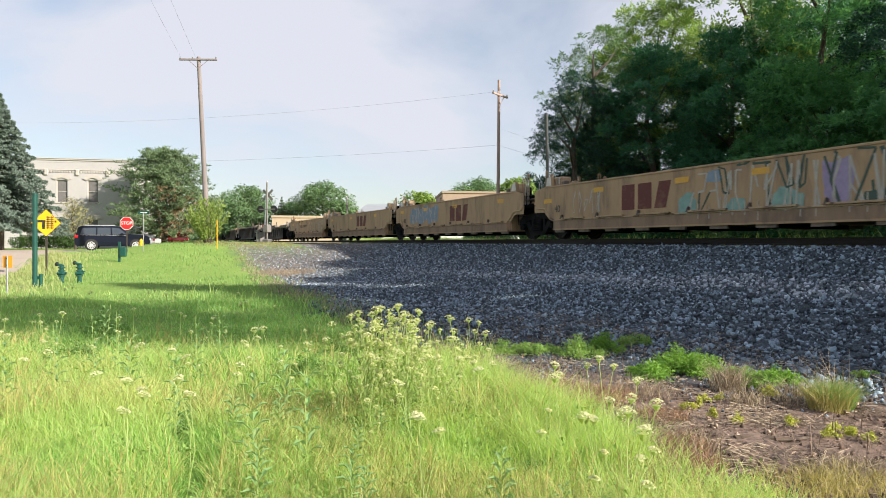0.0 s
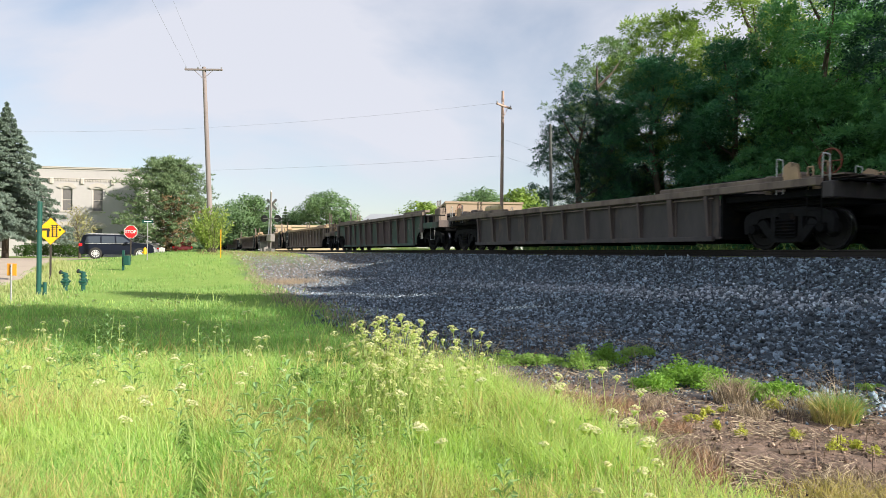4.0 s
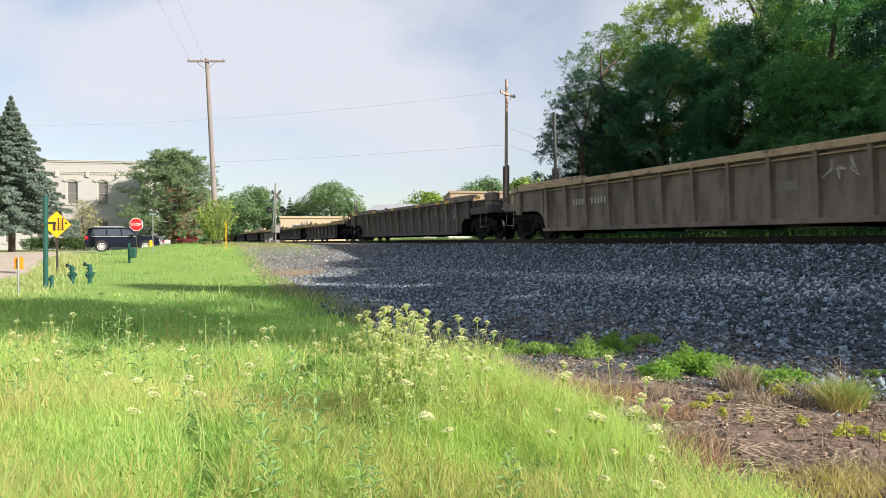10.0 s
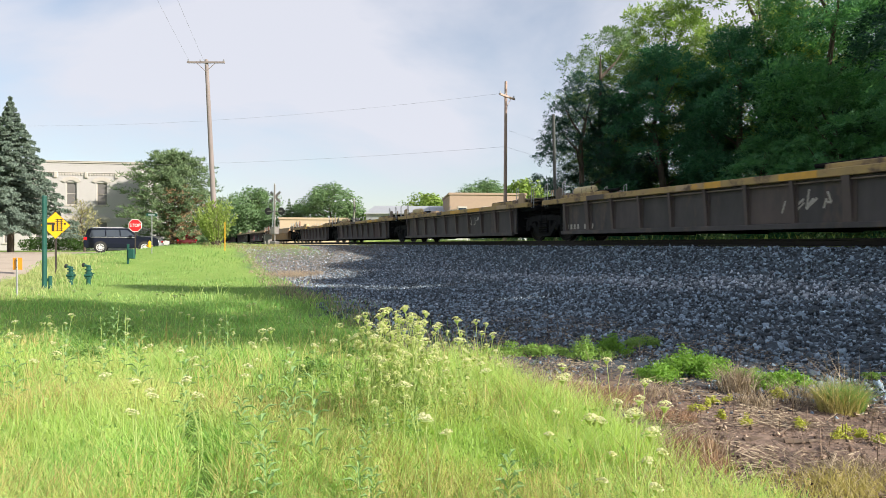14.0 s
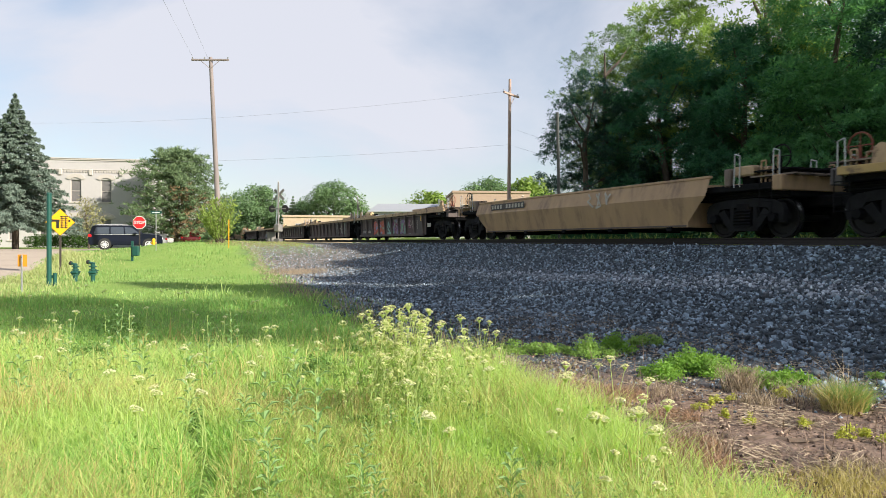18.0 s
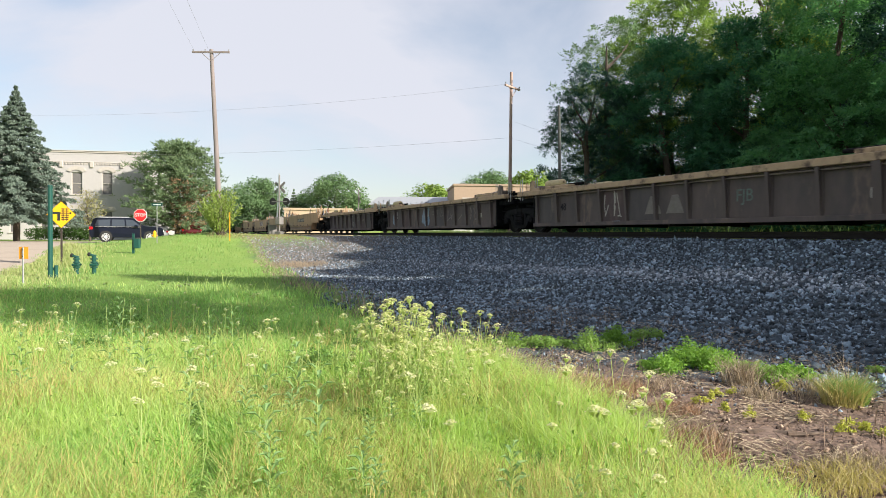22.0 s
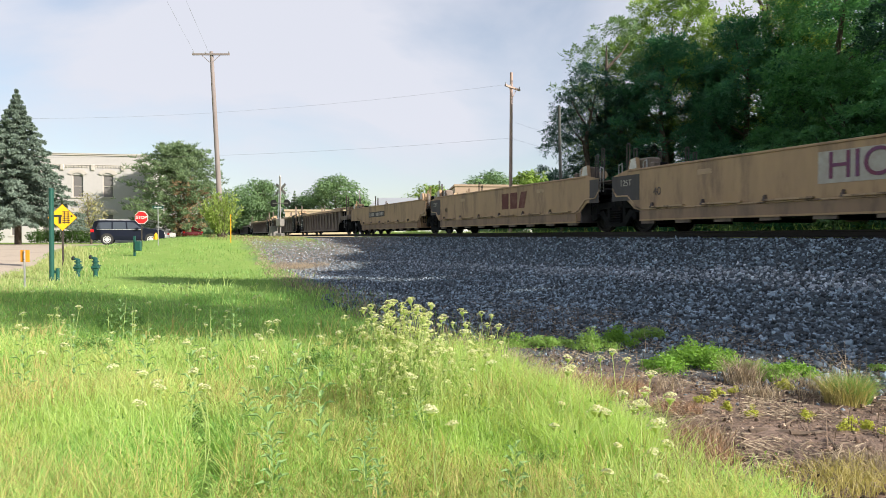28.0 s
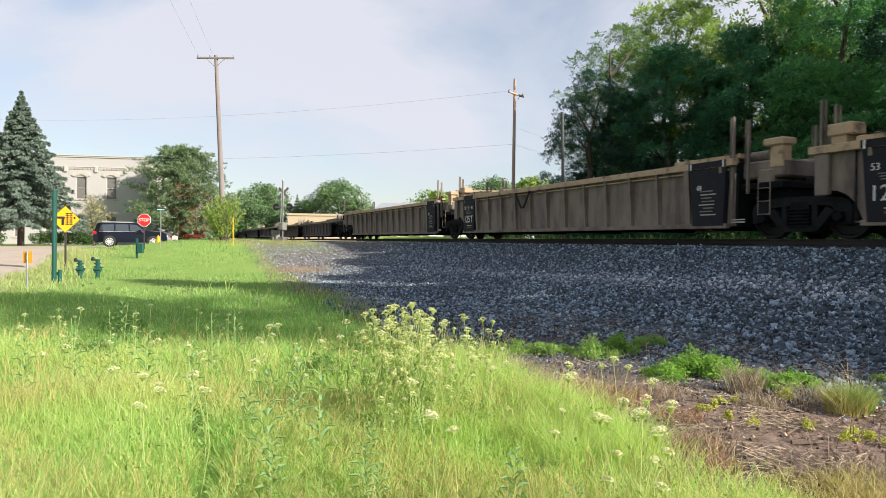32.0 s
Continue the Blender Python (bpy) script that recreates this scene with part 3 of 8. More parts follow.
def truck_proto():
    """A two-axle truck about its centre, on the rail."""
    t = new("truck")
    for y in (1.02, -1.02):
        bm = bmesh.new()
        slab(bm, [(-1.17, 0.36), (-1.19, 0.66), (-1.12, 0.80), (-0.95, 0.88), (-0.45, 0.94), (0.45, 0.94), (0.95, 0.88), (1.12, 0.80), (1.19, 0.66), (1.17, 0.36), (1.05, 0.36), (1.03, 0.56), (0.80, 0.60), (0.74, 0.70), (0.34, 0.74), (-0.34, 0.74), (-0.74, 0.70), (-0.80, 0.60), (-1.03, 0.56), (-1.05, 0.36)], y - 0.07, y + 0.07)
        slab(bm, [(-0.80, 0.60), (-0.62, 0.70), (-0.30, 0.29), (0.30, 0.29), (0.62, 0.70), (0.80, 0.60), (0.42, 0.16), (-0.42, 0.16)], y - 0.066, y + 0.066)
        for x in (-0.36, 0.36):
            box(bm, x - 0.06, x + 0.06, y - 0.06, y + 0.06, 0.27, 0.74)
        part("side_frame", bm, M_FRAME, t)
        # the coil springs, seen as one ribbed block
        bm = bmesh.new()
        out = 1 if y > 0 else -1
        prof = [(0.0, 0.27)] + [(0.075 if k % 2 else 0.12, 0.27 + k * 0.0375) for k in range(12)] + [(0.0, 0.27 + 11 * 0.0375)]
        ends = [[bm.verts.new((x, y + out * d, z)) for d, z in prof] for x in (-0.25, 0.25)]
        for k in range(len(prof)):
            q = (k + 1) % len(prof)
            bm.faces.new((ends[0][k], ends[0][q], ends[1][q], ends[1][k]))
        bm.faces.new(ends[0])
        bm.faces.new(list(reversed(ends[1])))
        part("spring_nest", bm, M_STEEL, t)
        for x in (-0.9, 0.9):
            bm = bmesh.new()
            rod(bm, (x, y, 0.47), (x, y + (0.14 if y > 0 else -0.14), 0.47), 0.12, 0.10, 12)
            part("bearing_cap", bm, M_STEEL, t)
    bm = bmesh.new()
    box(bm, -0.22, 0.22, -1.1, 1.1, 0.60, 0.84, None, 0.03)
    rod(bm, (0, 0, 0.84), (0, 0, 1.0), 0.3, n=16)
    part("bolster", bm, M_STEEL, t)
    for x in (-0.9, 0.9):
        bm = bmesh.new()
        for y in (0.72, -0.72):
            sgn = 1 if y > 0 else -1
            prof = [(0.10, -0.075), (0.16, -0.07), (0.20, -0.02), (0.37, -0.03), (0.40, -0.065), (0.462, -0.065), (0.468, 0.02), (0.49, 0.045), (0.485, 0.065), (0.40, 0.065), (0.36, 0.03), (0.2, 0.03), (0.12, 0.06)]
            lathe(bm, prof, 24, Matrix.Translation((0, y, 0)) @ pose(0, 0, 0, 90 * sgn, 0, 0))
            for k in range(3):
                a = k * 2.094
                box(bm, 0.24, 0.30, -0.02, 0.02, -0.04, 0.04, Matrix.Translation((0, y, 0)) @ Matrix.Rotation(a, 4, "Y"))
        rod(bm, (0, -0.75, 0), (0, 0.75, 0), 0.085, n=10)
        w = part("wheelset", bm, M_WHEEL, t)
        w.location = (x, 0, 0.468)
        for y in (0.72, -0.72):
            bm = bmesh.new()
            lathe(bm, [(0.4695, -0.062), (0.4705, -0.055), (0.4725, 0.018)], 32, Matrix.Translation((x, y, 0.468)) @ pose(0, 0, 0, 90 if y > 0 else -90, 0, 0), False)
            part("tread_band", bm, M_TREAD, t, "bright worn wheel tread")
    return t


TRUCK = truck_proto()
FRONT_AXLES, REAR_AXLES = [], []
UNITS = []


def add_truck(unit, x, long=False):
    t = copy_thing(TRUCK, pose(x, 0, 0))
    t.parent = unit
    t.matrix_basis = pose(x, 0, 0)
    if long:
        t.scale = (1.1, 1, 1)
    for c in t.children:
        if c.name.startswith("wheelset"):
            (FRONT_AXLES if c.location.x < 0 else REAR_AXLES).append(c)
    return t


MESHES, BAYS = {}, {}


def shared(key, maker, name, material):
    if key not in MESHES:
        bm = bmesh.new()
        maker(bm)
        MESHES[key] = to_mesh(name, bm, material)
    return MESHES[key]


STYLE = dict(
    smooth=dict(top=1.81, bot=0.30, body=M_TAN, chord=M_TAN, trim=M_TAN, rib=None, words="smooth-sided tan container well car, dusty, lettered and tagged"),
    smooth_dark=dict(top=1.81, bot=0.30, body=M_TAN, chord=M_TAN, trim=M_GREY, rib=None, words="smooth-sided tan container well car with dark grey ends"),
    slope=dict(top=1.52, bot=0.28, body=M_TAN, chord=M_TAN, trim=M_TAN, rib=None, words="low smooth-sided tan well car with folded sides"),
    tall=dict(top=1.94, bot=0.30, body=M_TANRIB, chord=M_TANTRIM, trim=M_TANRIB, rib=1.2, words="tall ribbed dusty brown container well car"),
    tall_grey=dict(top=1.86, bot=0.28, body=M_GREY, chord=M_TANRIB, trim=M_GREY, rib=1.2, words="tall ribbed dark grey container well car with yellow patches"),
    tall_moss=dict(top=1.93, bot=0.28, body=M_MOSS, chord=M_TANRIB, trim=M_BROWN, rib=1.25, words="tall ribbed container well car in faded green and rust"),
    low=dict(top=1.42, bot=0.25, body=M_GREY, chord=M_YELTRIM, trim=M_GREY, rib=1.3, words="low ribbed dark grey well car with a chipped yellow top edge"),
    low_brown=dict(top=1.52, bot=0.25, body=M_BROWN, chord=M_TANTRIM, trim=M_BROWN, rib=1.33, words="low ribbed rusty brown well car with a sandy top edge"),
    low_plain=dict(top=1.50, bot=0.25, body=M_GREY, chord=M_TANRIB, trim=M_GREY, rib=1.3, words="low ribbed dark grey well car with a brown top edge"),
)


def well_car(style, q0, q1, front, rear, seed):
    """One platform of the train from chainage q0 to q1; front and rear: True where a coupler, False where a shared truck."""
    st = STYLE[style]
    rnd = random.Random(seed)
    L = q1 - q0
    car = thing("well_car", Matrix.Translation(su(q0, TRACK_U, RAIL_Z)) @ pose(0, 0, 0, 0, 0, LINE), st["words"], "rail car", "cars of the freight train")
    car["chain"] = q0
    a, b = (0.62 if front else 0.30), (L - 0.62 if rear else L - 0.30)
    fa, fb = (1.95 if front else 0.0), (L - 1.95 if rear else L)
    top, bot = st["top"], st["bot"]
    tall = top > 1.7
    ribbed = st["rib"] is not None
    wa, wb = fa + (1.75 if front else 1.65), fb - (1.75 if rear else 1.65)
    ch = 0.17 if ribbed else 0.06
    lip = 1.02
    ca, cb = a + (1.85 if tall and ribbed and front else 0.25), b - (1.0 if tall and ribbed and rear else 0.25)
    for sg in (1, -1):
        # side sheet, cut up over the trucks
        if style == "slope":
            bm = bmesh.new()
            zmid = 1.06
            rows = [(top, 1.30), (zmid, 1.47), (bot, 1.28)]
            xs = lambda z: (wa - 0.9 + max(0, (zmid - z)) * 1.2, wb + 0.9 - max(0, (zmid - z)) * 1.2)
            ring = []
            for z, y in rows:
                p, q = xs(z)
                ring.append([bm.verts.new((p + (q - p) * k / 8, sg * y, z)) for k in range(9)])
            for r0, r1 in zip(ring, ring[1:]):
                for k in range(8):
                    bm.faces.new((r0[k], r0[k + 1], r1[k + 1], r1[k]))
            bmesh.ops.solidify(bm, geom=bm.faces[:], thickness=0.03)
            part("side_sheet", bm, st["body"], car)
        else:
            if tall and ribbed:
                arc = [(wa - 0.75 + 0.75 * math.sin(t), lip - (lip - bot - 0.12) * (1 - math.cos(t))) for t in (0.35, 0.7, 1.05, 1.35)]
                arcb = [(wb + (wa - x), z) for x, z in reversed(arc)]
                head = [(ca + 0.1, top), (ca + 0.1, lip), (max(wa - 0.75, ca + 0.2), lip)] + arc + [(wa + 0.1, bot)] if front else [(wa + 0.05, top), (wa + 0.05, bot)]
                o = head + [(wb - 0.1, bot)] + arcb + [(wb + 0.75, lip), (cb - 0.1, lip), (cb - 0.1, top)]
            elif ribbed:
                o = [(wa, top), (wa, bot), (wb, bot), (wb, top)]
            else:
                o = [(a + 0.1, top - 0.14), (a + 0.1, lip - 0.1), (wa - 0.6, lip - 0.1), (wa - 0.25, 0.66), (wa, 0.6), (wa, bot), (wb, bot), (wb, 0.6), (wb + 0.25, 0.66), (wb + 0.6, lip - 0.1), (b - 0.1, lip - 0.1),
                     (b - 0.1, top - 0.14), (b - 0.75, top), (a + 0.75, top)]
            bm = bmesh.new()
            y = 1.30 if ribbed else 1.44
            slab(bm, o, sg * y, sg * (y + 0.03))
            part("side_sheet", bm, st["body"], car)
        bm = bmesh.new()
        if style != "slope":
            box(bm, (wa - 0.1 if tall and ribbed and not front else ca) if ribbed else a + 0.8, cb if ribbed else b - 0.8, *sorted((sg * 1.27, sg * (HALF + 0.015))), top - ch, top, None, 0.012)
            part("top_chord", bm, st["chord"], car)
        else:
            box(bm, wa - 0.9, wb + 0.9, *sorted((sg * 1.22, sg * 1.33)), top - 0.02, top + 0.05, None, 0.012)
            part("top_chord", bm, st["chord"], car)
        if ribbed:
            bm = bmesh.new()
            box(bm, wa + 0.1, wb - 0.1, *sorted((sg * 1.34, sg * 1.47)), bot - 0.05, bot + 0.07, None, 0.01)
            part("bottom_sill", bm, st["body"], car)
            n = max(6, round((wb - wa - 0.6) / st["rib"]))
            h = top - ch - bot - 0.07
            BAYS[seed] = (wa + 0.3, (wb - wa - 0.6) / n, n, bot + 0.09, top - ch - 0.01)

            def rib_shape(bm):
                # a rib: flat strap with a web that deepens towards the top
                slab(bm, [(-0.075, 0), (0.075, 0), (0.075, h), (-0.075, h)], 0.0, 0.04)
                lo, hi = (0.07, 0.17) if not tall else (0.08, 0.17)
                ring = [[bm.verts.new((x, y, z)) for x, y in ((-0.035, 0.04), (0.035, 0.04), (0.045, d), (-0.045, d))] for z, d in ((0, lo), (h, hi))]
                for k in range(4):
                    bm.faces.new((ring[0][k], ring[0][(k + 1) % 4], ring[1][(k + 1) % 4], ring[1][k]))

            me = shared(("rib", style), rib_shape, "rib", M_TANRIB if style == "tall" else M_BROWN if style.startswith("low") else M_TANRIB if style == "tall_grey" else st["trim"])
            for k in range(n + 1):
                r = link("rib", me, car)
                r.matrix_basis = pose(wa + 0.3 + (wb - wa - 0.6) * k / n, sg * 1.32, bot + 0.07, 0, 0, 0 if sg > 0 else 180)
                if k in (1, n - 1):
                    r.scale = (2.0, 1.02, 1)
            if tall:
                bm = bmesh.new()
                rod(bm, (wa + 0.1, sg * 1.41, top - ch - 0.08), (wb - 0.1, sg * 1.41, top - ch - 0.08), 0.022, n=6)
                part("bay_pipe", bm, st["chord"], car)
            if not tall:
                bm = bmesh.new()
                rod(bm, (wa + 0.1, sg * 1.41, top - ch - 0.07), (wb - 0.1, sg * 1.41, top - ch - 0.07), 0.02, n=6)
                part("bay_pipe", bm, M_TANRIB, car)
                for e, w0 in ((1, a), (-1, b)):
                    bm = bmesh.new()
                    x = w0 + e * 1.05
                    slab(bm, [(x - 0.22, top), (x + 0.22, top), (x + 0.16, top + 0.34), (x + 0.02, top + 0.42), (x - 0.16, top + 0.36)], sg * 1.22, sg * 1.30)
                    part("corner_casting", bm, M_TANRIB if seed % 2 else M_TANTRIM, car)
                    bm = bmesh.new()
                    rod(bm, (w0 + e * 1.4, sg * 1.0, top + 0.14), (w0 + e * 4.0, sg * 1.0, top + 0.14), 0.05, n=8)
                    part("top_pipe", bm, M_STEEL, car)
                if seed % 2 == 0 or sg > 0:
                    bm = bmesh.new()
                    x = wb - 0.9
                    rod(bm, (x - 0.48, sg * 1.02, top + 0.21), (x + 0.48, sg * 1.02, top + 0.21), 0.16, n=18)
                    rod(bm, (x - 0.57, sg * 1.02, top + 0.21), (x - 0.48, sg * 1.02, top + 0.21), 0.10, 0.16, n=18)
                    rod(bm, (x + 0.48, sg * 1.02, top + 0.21), (x + 0.57, sg * 1.02, top + 0.21), 0.16, 0.10, n=18)
                    part("reservoir", bm, M_SPOTTED, car, "cream air reservoir blotched with rust", smooth=False)
            if tall:
                for x in (ca + 0.3, cb - 0.3) if front else (cb - 0.3,):
                    bm = bmesh.new()
                    box(bm, x - 0.16, x + 0.16, *sorted((sg * 1.33, sg * 1.46)), lip - 0.12, top - ch, None, 0.02)
                    part("end_post", bm, st["trim"], car)
            if tall:
                # a lower beam and a hand rail carry on to the coupled ends
                for x0, x1 in ([(a + 0.1, ca + 0.1)] if front else []) + ([(cb - 0.1, b - 0.1)] if rear else []):
                    part("deck_beam", box(bmesh.new(), x0, x1, *sorted((sg * 1.27, sg * 1.40)), lip + 0.06, lip + 0.36, None, 0.02), st["body"], car)
                    bm = bmesh.new()
                    box(bm, x0, x1, *sorted((sg * 0.9, sg * 1.25)), top - 0.2, top - 0.15)
                    for k in range(3):
                        x = x0 + (x1 - x0) * (0.08 + 0.42 * k)
                        box(bm, x - 0.03, x + 0.03, *sorted((sg * 1.15, sg * 1.22)), lip + 0.3, top - 0.2)
                    part("side_walkway", bm, M_TANRIB, car)
                    bm = bmesh.new()
                    p = [(x0 + 0.15, sg * 1.44, lip + 0.1), (x0 + 0.15, sg * 1.44, lip - 0.5), (x0 + 0.72, sg * 1.44, lip - 0.5), (x0 + 0.72, sg * 1.44, lip + 0.1)]
                    for q0_, q1_ in zip(p, p[1:]):
                        rod(bm, q0_, q1_, 0.009, n=6)
                    part("step_hoop", bm, M_GALV, car)
            for x0, x1 in ((ca + 0.15 if tall and front else a + 1.2, wa + 2.2), (wb - 2.2, cb - 0.15 if tall and rear else b - 1.2)):
                bm = bmesh.new()
                box(bm, x0, x1, *sorted((sg * 1.0, sg * 1.3)), top, top + 0.13, None, 0.02)
                part("top_walkway", bm, st["chord"], car)
        else:
            bm = bmesh.new()
            if style != "slope":
                xs = [wa + 0.1 + (wb - wa - 0.2) * k / 6 for k in range(7)]
                for k in range(6):
                    z0 = 0.63
                    rod(bm, (xs[k], sg * 1.485, z0), (xs[k + 1], sg * 1.485, z0), 0.022, n=6)
                    if sg > 0:
                        part("side_tray", box(bmesh.new(), xs[k] + 0.2, xs[k + 1] - 0.5, 1.46, 1.56, z0 + 0.03, z0 + 0.07), M_TANTRIM, car)
                part("side_pipe", bm, M_TANTRIM, car)
                for k in range(6 if sg > 0 else 0):
                    bm = bmesh.new()
                    slab(bm, [(xs[k + 1] - 0.52, 0.66), (xs[k + 1] - 0.42, 0.66), (xs[k + 1] - 0.50, 0.80)], sg * 1.474, sg * 1.56)
                    part("tray_stop", bm, M_BROWN, car)
                bm = bmesh.new()
                box(bm, wa + 0.02, wb - 0.02, *sorted((sg * 1.474, sg * 1.480)), 0.345, 0.60)
                part("lower_skirt", bm, M_SKIRT, car)
                for e, w0 in ((1, wa), (-1, wb)):
                    bm = bmesh.new()
                    p = [(w0 + e * 0.1, sg * 1.485, 0.63), (w0 - e * 0.15, sg * 1.485, 0.70), (w0 - e * 0.55, sg * 1.485, 1.04), (w0 - e * 1.1, sg * 1.485, 1.06), (w0 - e * 1.3, sg * 1.47, 1.3)]
                    for q0_, q1_ in zip(p, p[1:]):
                        rod(bm, q0_, q1_, 0.022, n=6)
                    part("end_pipe", bm, M_TANTRIM, car)
                    bm = bmesh.new()
                    x = (a if e > 0 else b) + e * 0.95
                    slab(bm, [(x - 0.2, top - 0.02), (x + 0.24, top - 0.02), (x + 0.14, top + 0.3), (x - 0.14, top + 0.34)], sg * 1.30, sg * 1.42)
                    part("corner_casting", bm, M_TAN, car)
                    bm = bmesh.new()
                    slab(bm, [(x - 0.18, top + 0.02), (x + 0.16, top + 0.02), (x + 0.08, top + 0.29), (x - 0.13, top + 0.33)], sg * 1.424, sg * 1.43)
                    part("white_plate", bm, M_WHITE, car, "white reflective corner plate")
                pad = shared(("pad",), lambda q: box(q, -0.28, 0.28, -0.03, 0.03, -0.08, 0.0), "lift_pad", M_TANRIB)
                for k in range(9):
                    link("lift_pad", pad, car).location = (wa + 0.3 + (wb - wa - 0.6) * k / 8, sg * 1.40, bot)
                bm = bmesh.new()
                box(bm, wa, wb, *sorted((sg * 1.30, sg * 1.485)), 0.30, 0.34)
                part("bottom_sill", bm, st["body"], car)
    # well floor and cross members
    bm = bmesh.new()
    box(bm, wa - 0.1, wb + 0.1, -1.33, 1.33, bot + 0.02, bot + 0.06)
    part("well_floor", bm, M_BROWN, car)
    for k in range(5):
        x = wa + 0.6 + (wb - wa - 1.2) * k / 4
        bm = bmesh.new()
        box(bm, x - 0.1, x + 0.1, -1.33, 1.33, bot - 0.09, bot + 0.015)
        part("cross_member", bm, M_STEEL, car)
    # decks over the trucks; near-black decks hold the shade between the cars
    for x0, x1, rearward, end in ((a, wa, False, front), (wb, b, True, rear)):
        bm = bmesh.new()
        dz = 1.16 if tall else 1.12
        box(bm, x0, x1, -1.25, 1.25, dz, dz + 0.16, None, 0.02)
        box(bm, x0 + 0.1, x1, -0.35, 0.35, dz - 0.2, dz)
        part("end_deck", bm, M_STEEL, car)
        # Near-black block fills the end interior as the deep shade under the deck.
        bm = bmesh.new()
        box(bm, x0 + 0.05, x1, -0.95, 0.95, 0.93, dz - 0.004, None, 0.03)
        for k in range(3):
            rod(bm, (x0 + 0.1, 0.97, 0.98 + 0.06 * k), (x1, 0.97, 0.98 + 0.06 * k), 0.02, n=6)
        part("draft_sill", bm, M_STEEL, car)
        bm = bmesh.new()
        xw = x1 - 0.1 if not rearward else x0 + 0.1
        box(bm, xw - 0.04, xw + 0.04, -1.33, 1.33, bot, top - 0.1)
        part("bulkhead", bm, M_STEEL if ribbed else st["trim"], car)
        out = x0 if not rearward else x1
        inw = 1 if not rearward else -1
        hgt = (1.02 if ribbed else 1.05 if style == "smooth_dark" else 0.75) if tall else 0.45
        open_end = style.startswith("tall") and not end and not rearward
        if open_end:
            bm = bmesh.new()
            box(bm, out + 0.05, wa - 0.1, -1.18, 1.18, top - 0.52, top - 0.1, None, 0.05)
            box(bm, out + 0.3, out + 0.75, -1.22, 1.22, dz + 0.1, top - 0.3, None, 0.05)
            part("end_frame", bm, M_TANRIB, car)
        for sg in (1, -1):
            bm = bmesh.new()
            spread = (0.85, 1.32) if open_end else (0.28, 0.62)
            if style == "tall" and end:
                spread = (-0.45, -0.1) if rearward else (0.58, 1.22)
            for dx in spread:
                yy = 1.34 if open_end else 1.12
                if style != "tall":
                    # a narrow steel hoop
                    hx, hz = out + inw * dx, top + hgt * (0.8 if dx < 0.5 else 0.62)
                    hz = min(hz, top + 0.5) if style.startswith("tall") else hz
                    legs = [(hx, sg * yy, dz + 0.1), (hx, sg * yy, hz), (hx + inw * 0.13, sg * yy, hz), (hx + inw * 0.13, sg * yy, dz + 0.1)]
                    for p0, p1 in zip(legs, legs[1:]):
                        rod(bm, p0, p1, 0.02, n=6)
                    continue
                if dx < 0:
                    box(bm, *sorted((out + inw * (dx - 0.04), out)), *sorted((sg * (yy - 0.05), sg * (yy + 0.1))), dz + 0.02, dz + 0.1)
                box(bm, *sorted((out + inw * dx, out + inw * (dx + 0.05))), *sorted((sg * yy, sg * (yy + 0.07))), dz - (0.1 if open_end else -0.1), top + hgt * (1.0 if dx < 0.5 or dx > 1 else 0.85))
                x = out + inw * (dx + 0.12)
                rod(bm, (x, sg * (yy + 0.03), dz + 0.3), (x, sg * (yy + 0.03), top + hgt * (0.98 if dx < 0.5 or dx > 1 else 0.83)), 0.016, n=6)
            part("guide_post", bm, M_TANRIB if style.startswith("tall") else M_TANTRIM if style.startswith("low") else st["trim"], car)
            if not style.startswith("tall"):
                for dx in (0.1, 1.25):
                    bm = bmesh.new()
                    hx, hy, hz = out + inw * dx, sg * 1.28, dz + 0.1
                    p = [(hx, hy, hz), (hx, hy, hz + 0.75), (hx + inw * 0.16, hy, hz + 0.8), (hx + inw * 0.18, hy, hz)]
                    for q0_, q1_ in zip(p, p[1:]):
                        rod(bm, q0_, q1_, 0.015, n=6)
                    part("grab_hoop", bm, M_GALV, car)
            if not (tall and ribbed and end):
                bm = bmesh.new()
                box(bm, *sorted((out + inw * 1.55, out + inw * 1.75)), *sorted((sg * 1.1, sg * 1.3)), dz + 0.12, top + 0.16, None, 0.03)
                part("corner_bracket", bm, M_TANRIB, car)
            bm = bmesh.new()
            lx = out + inw * 0.16
            for dx in (0, 0.34):
                rod(bm, (lx + inw * dx, sg * 1.45, dz - 0.62), (lx + inw * dx, sg * 1.45, dz + 0.25), 0.014, n=6)
            for k in range(3):
                rod(bm, (lx, sg * 1.45, dz - 0.6 + k * 0.3), (lx + inw * 0.34, sg * 1.45, dz - 0.6 + k * 0.3), 0.012, n=6)
            if not (style.startswith("tall") and (end or rearward)):
                part("step_ladder", bm, M_TANRIB if style.startswith("tall") else M_STEEL, car)
            else:
                bm.free()
            bm = bmesh.new()
            if style.startswith("tall") and not end:
                at = 0.5 if rearward else 0.0
                box(bm, *sorted((out + inw * (at + 0.06), out + inw * (at + 0.42))), *sorted((sg * 0.9, sg * 1.2)), top - 0.3, top + 0.26, None, 0.02)
                box(bm, *sorted((out + inw * at, out + inw * (at + 0.58))), *sorted((sg * 0.82, sg * 1.26)), top + 0.2, top + (0.46 if rearward else 0.38), None, 0.03)
            else:
                box(bm, *sorted((out + inw * 0.9, out + inw * 1.5)), *sorted((sg * 0.85, sg * 1.25)), top - 0.05, top + (0.32 if tall else 0.2), None, 0.04)
            if tall and ribbed and end:
                # a low guide on the open deck
                bm.free()
                bm = bmesh.new()
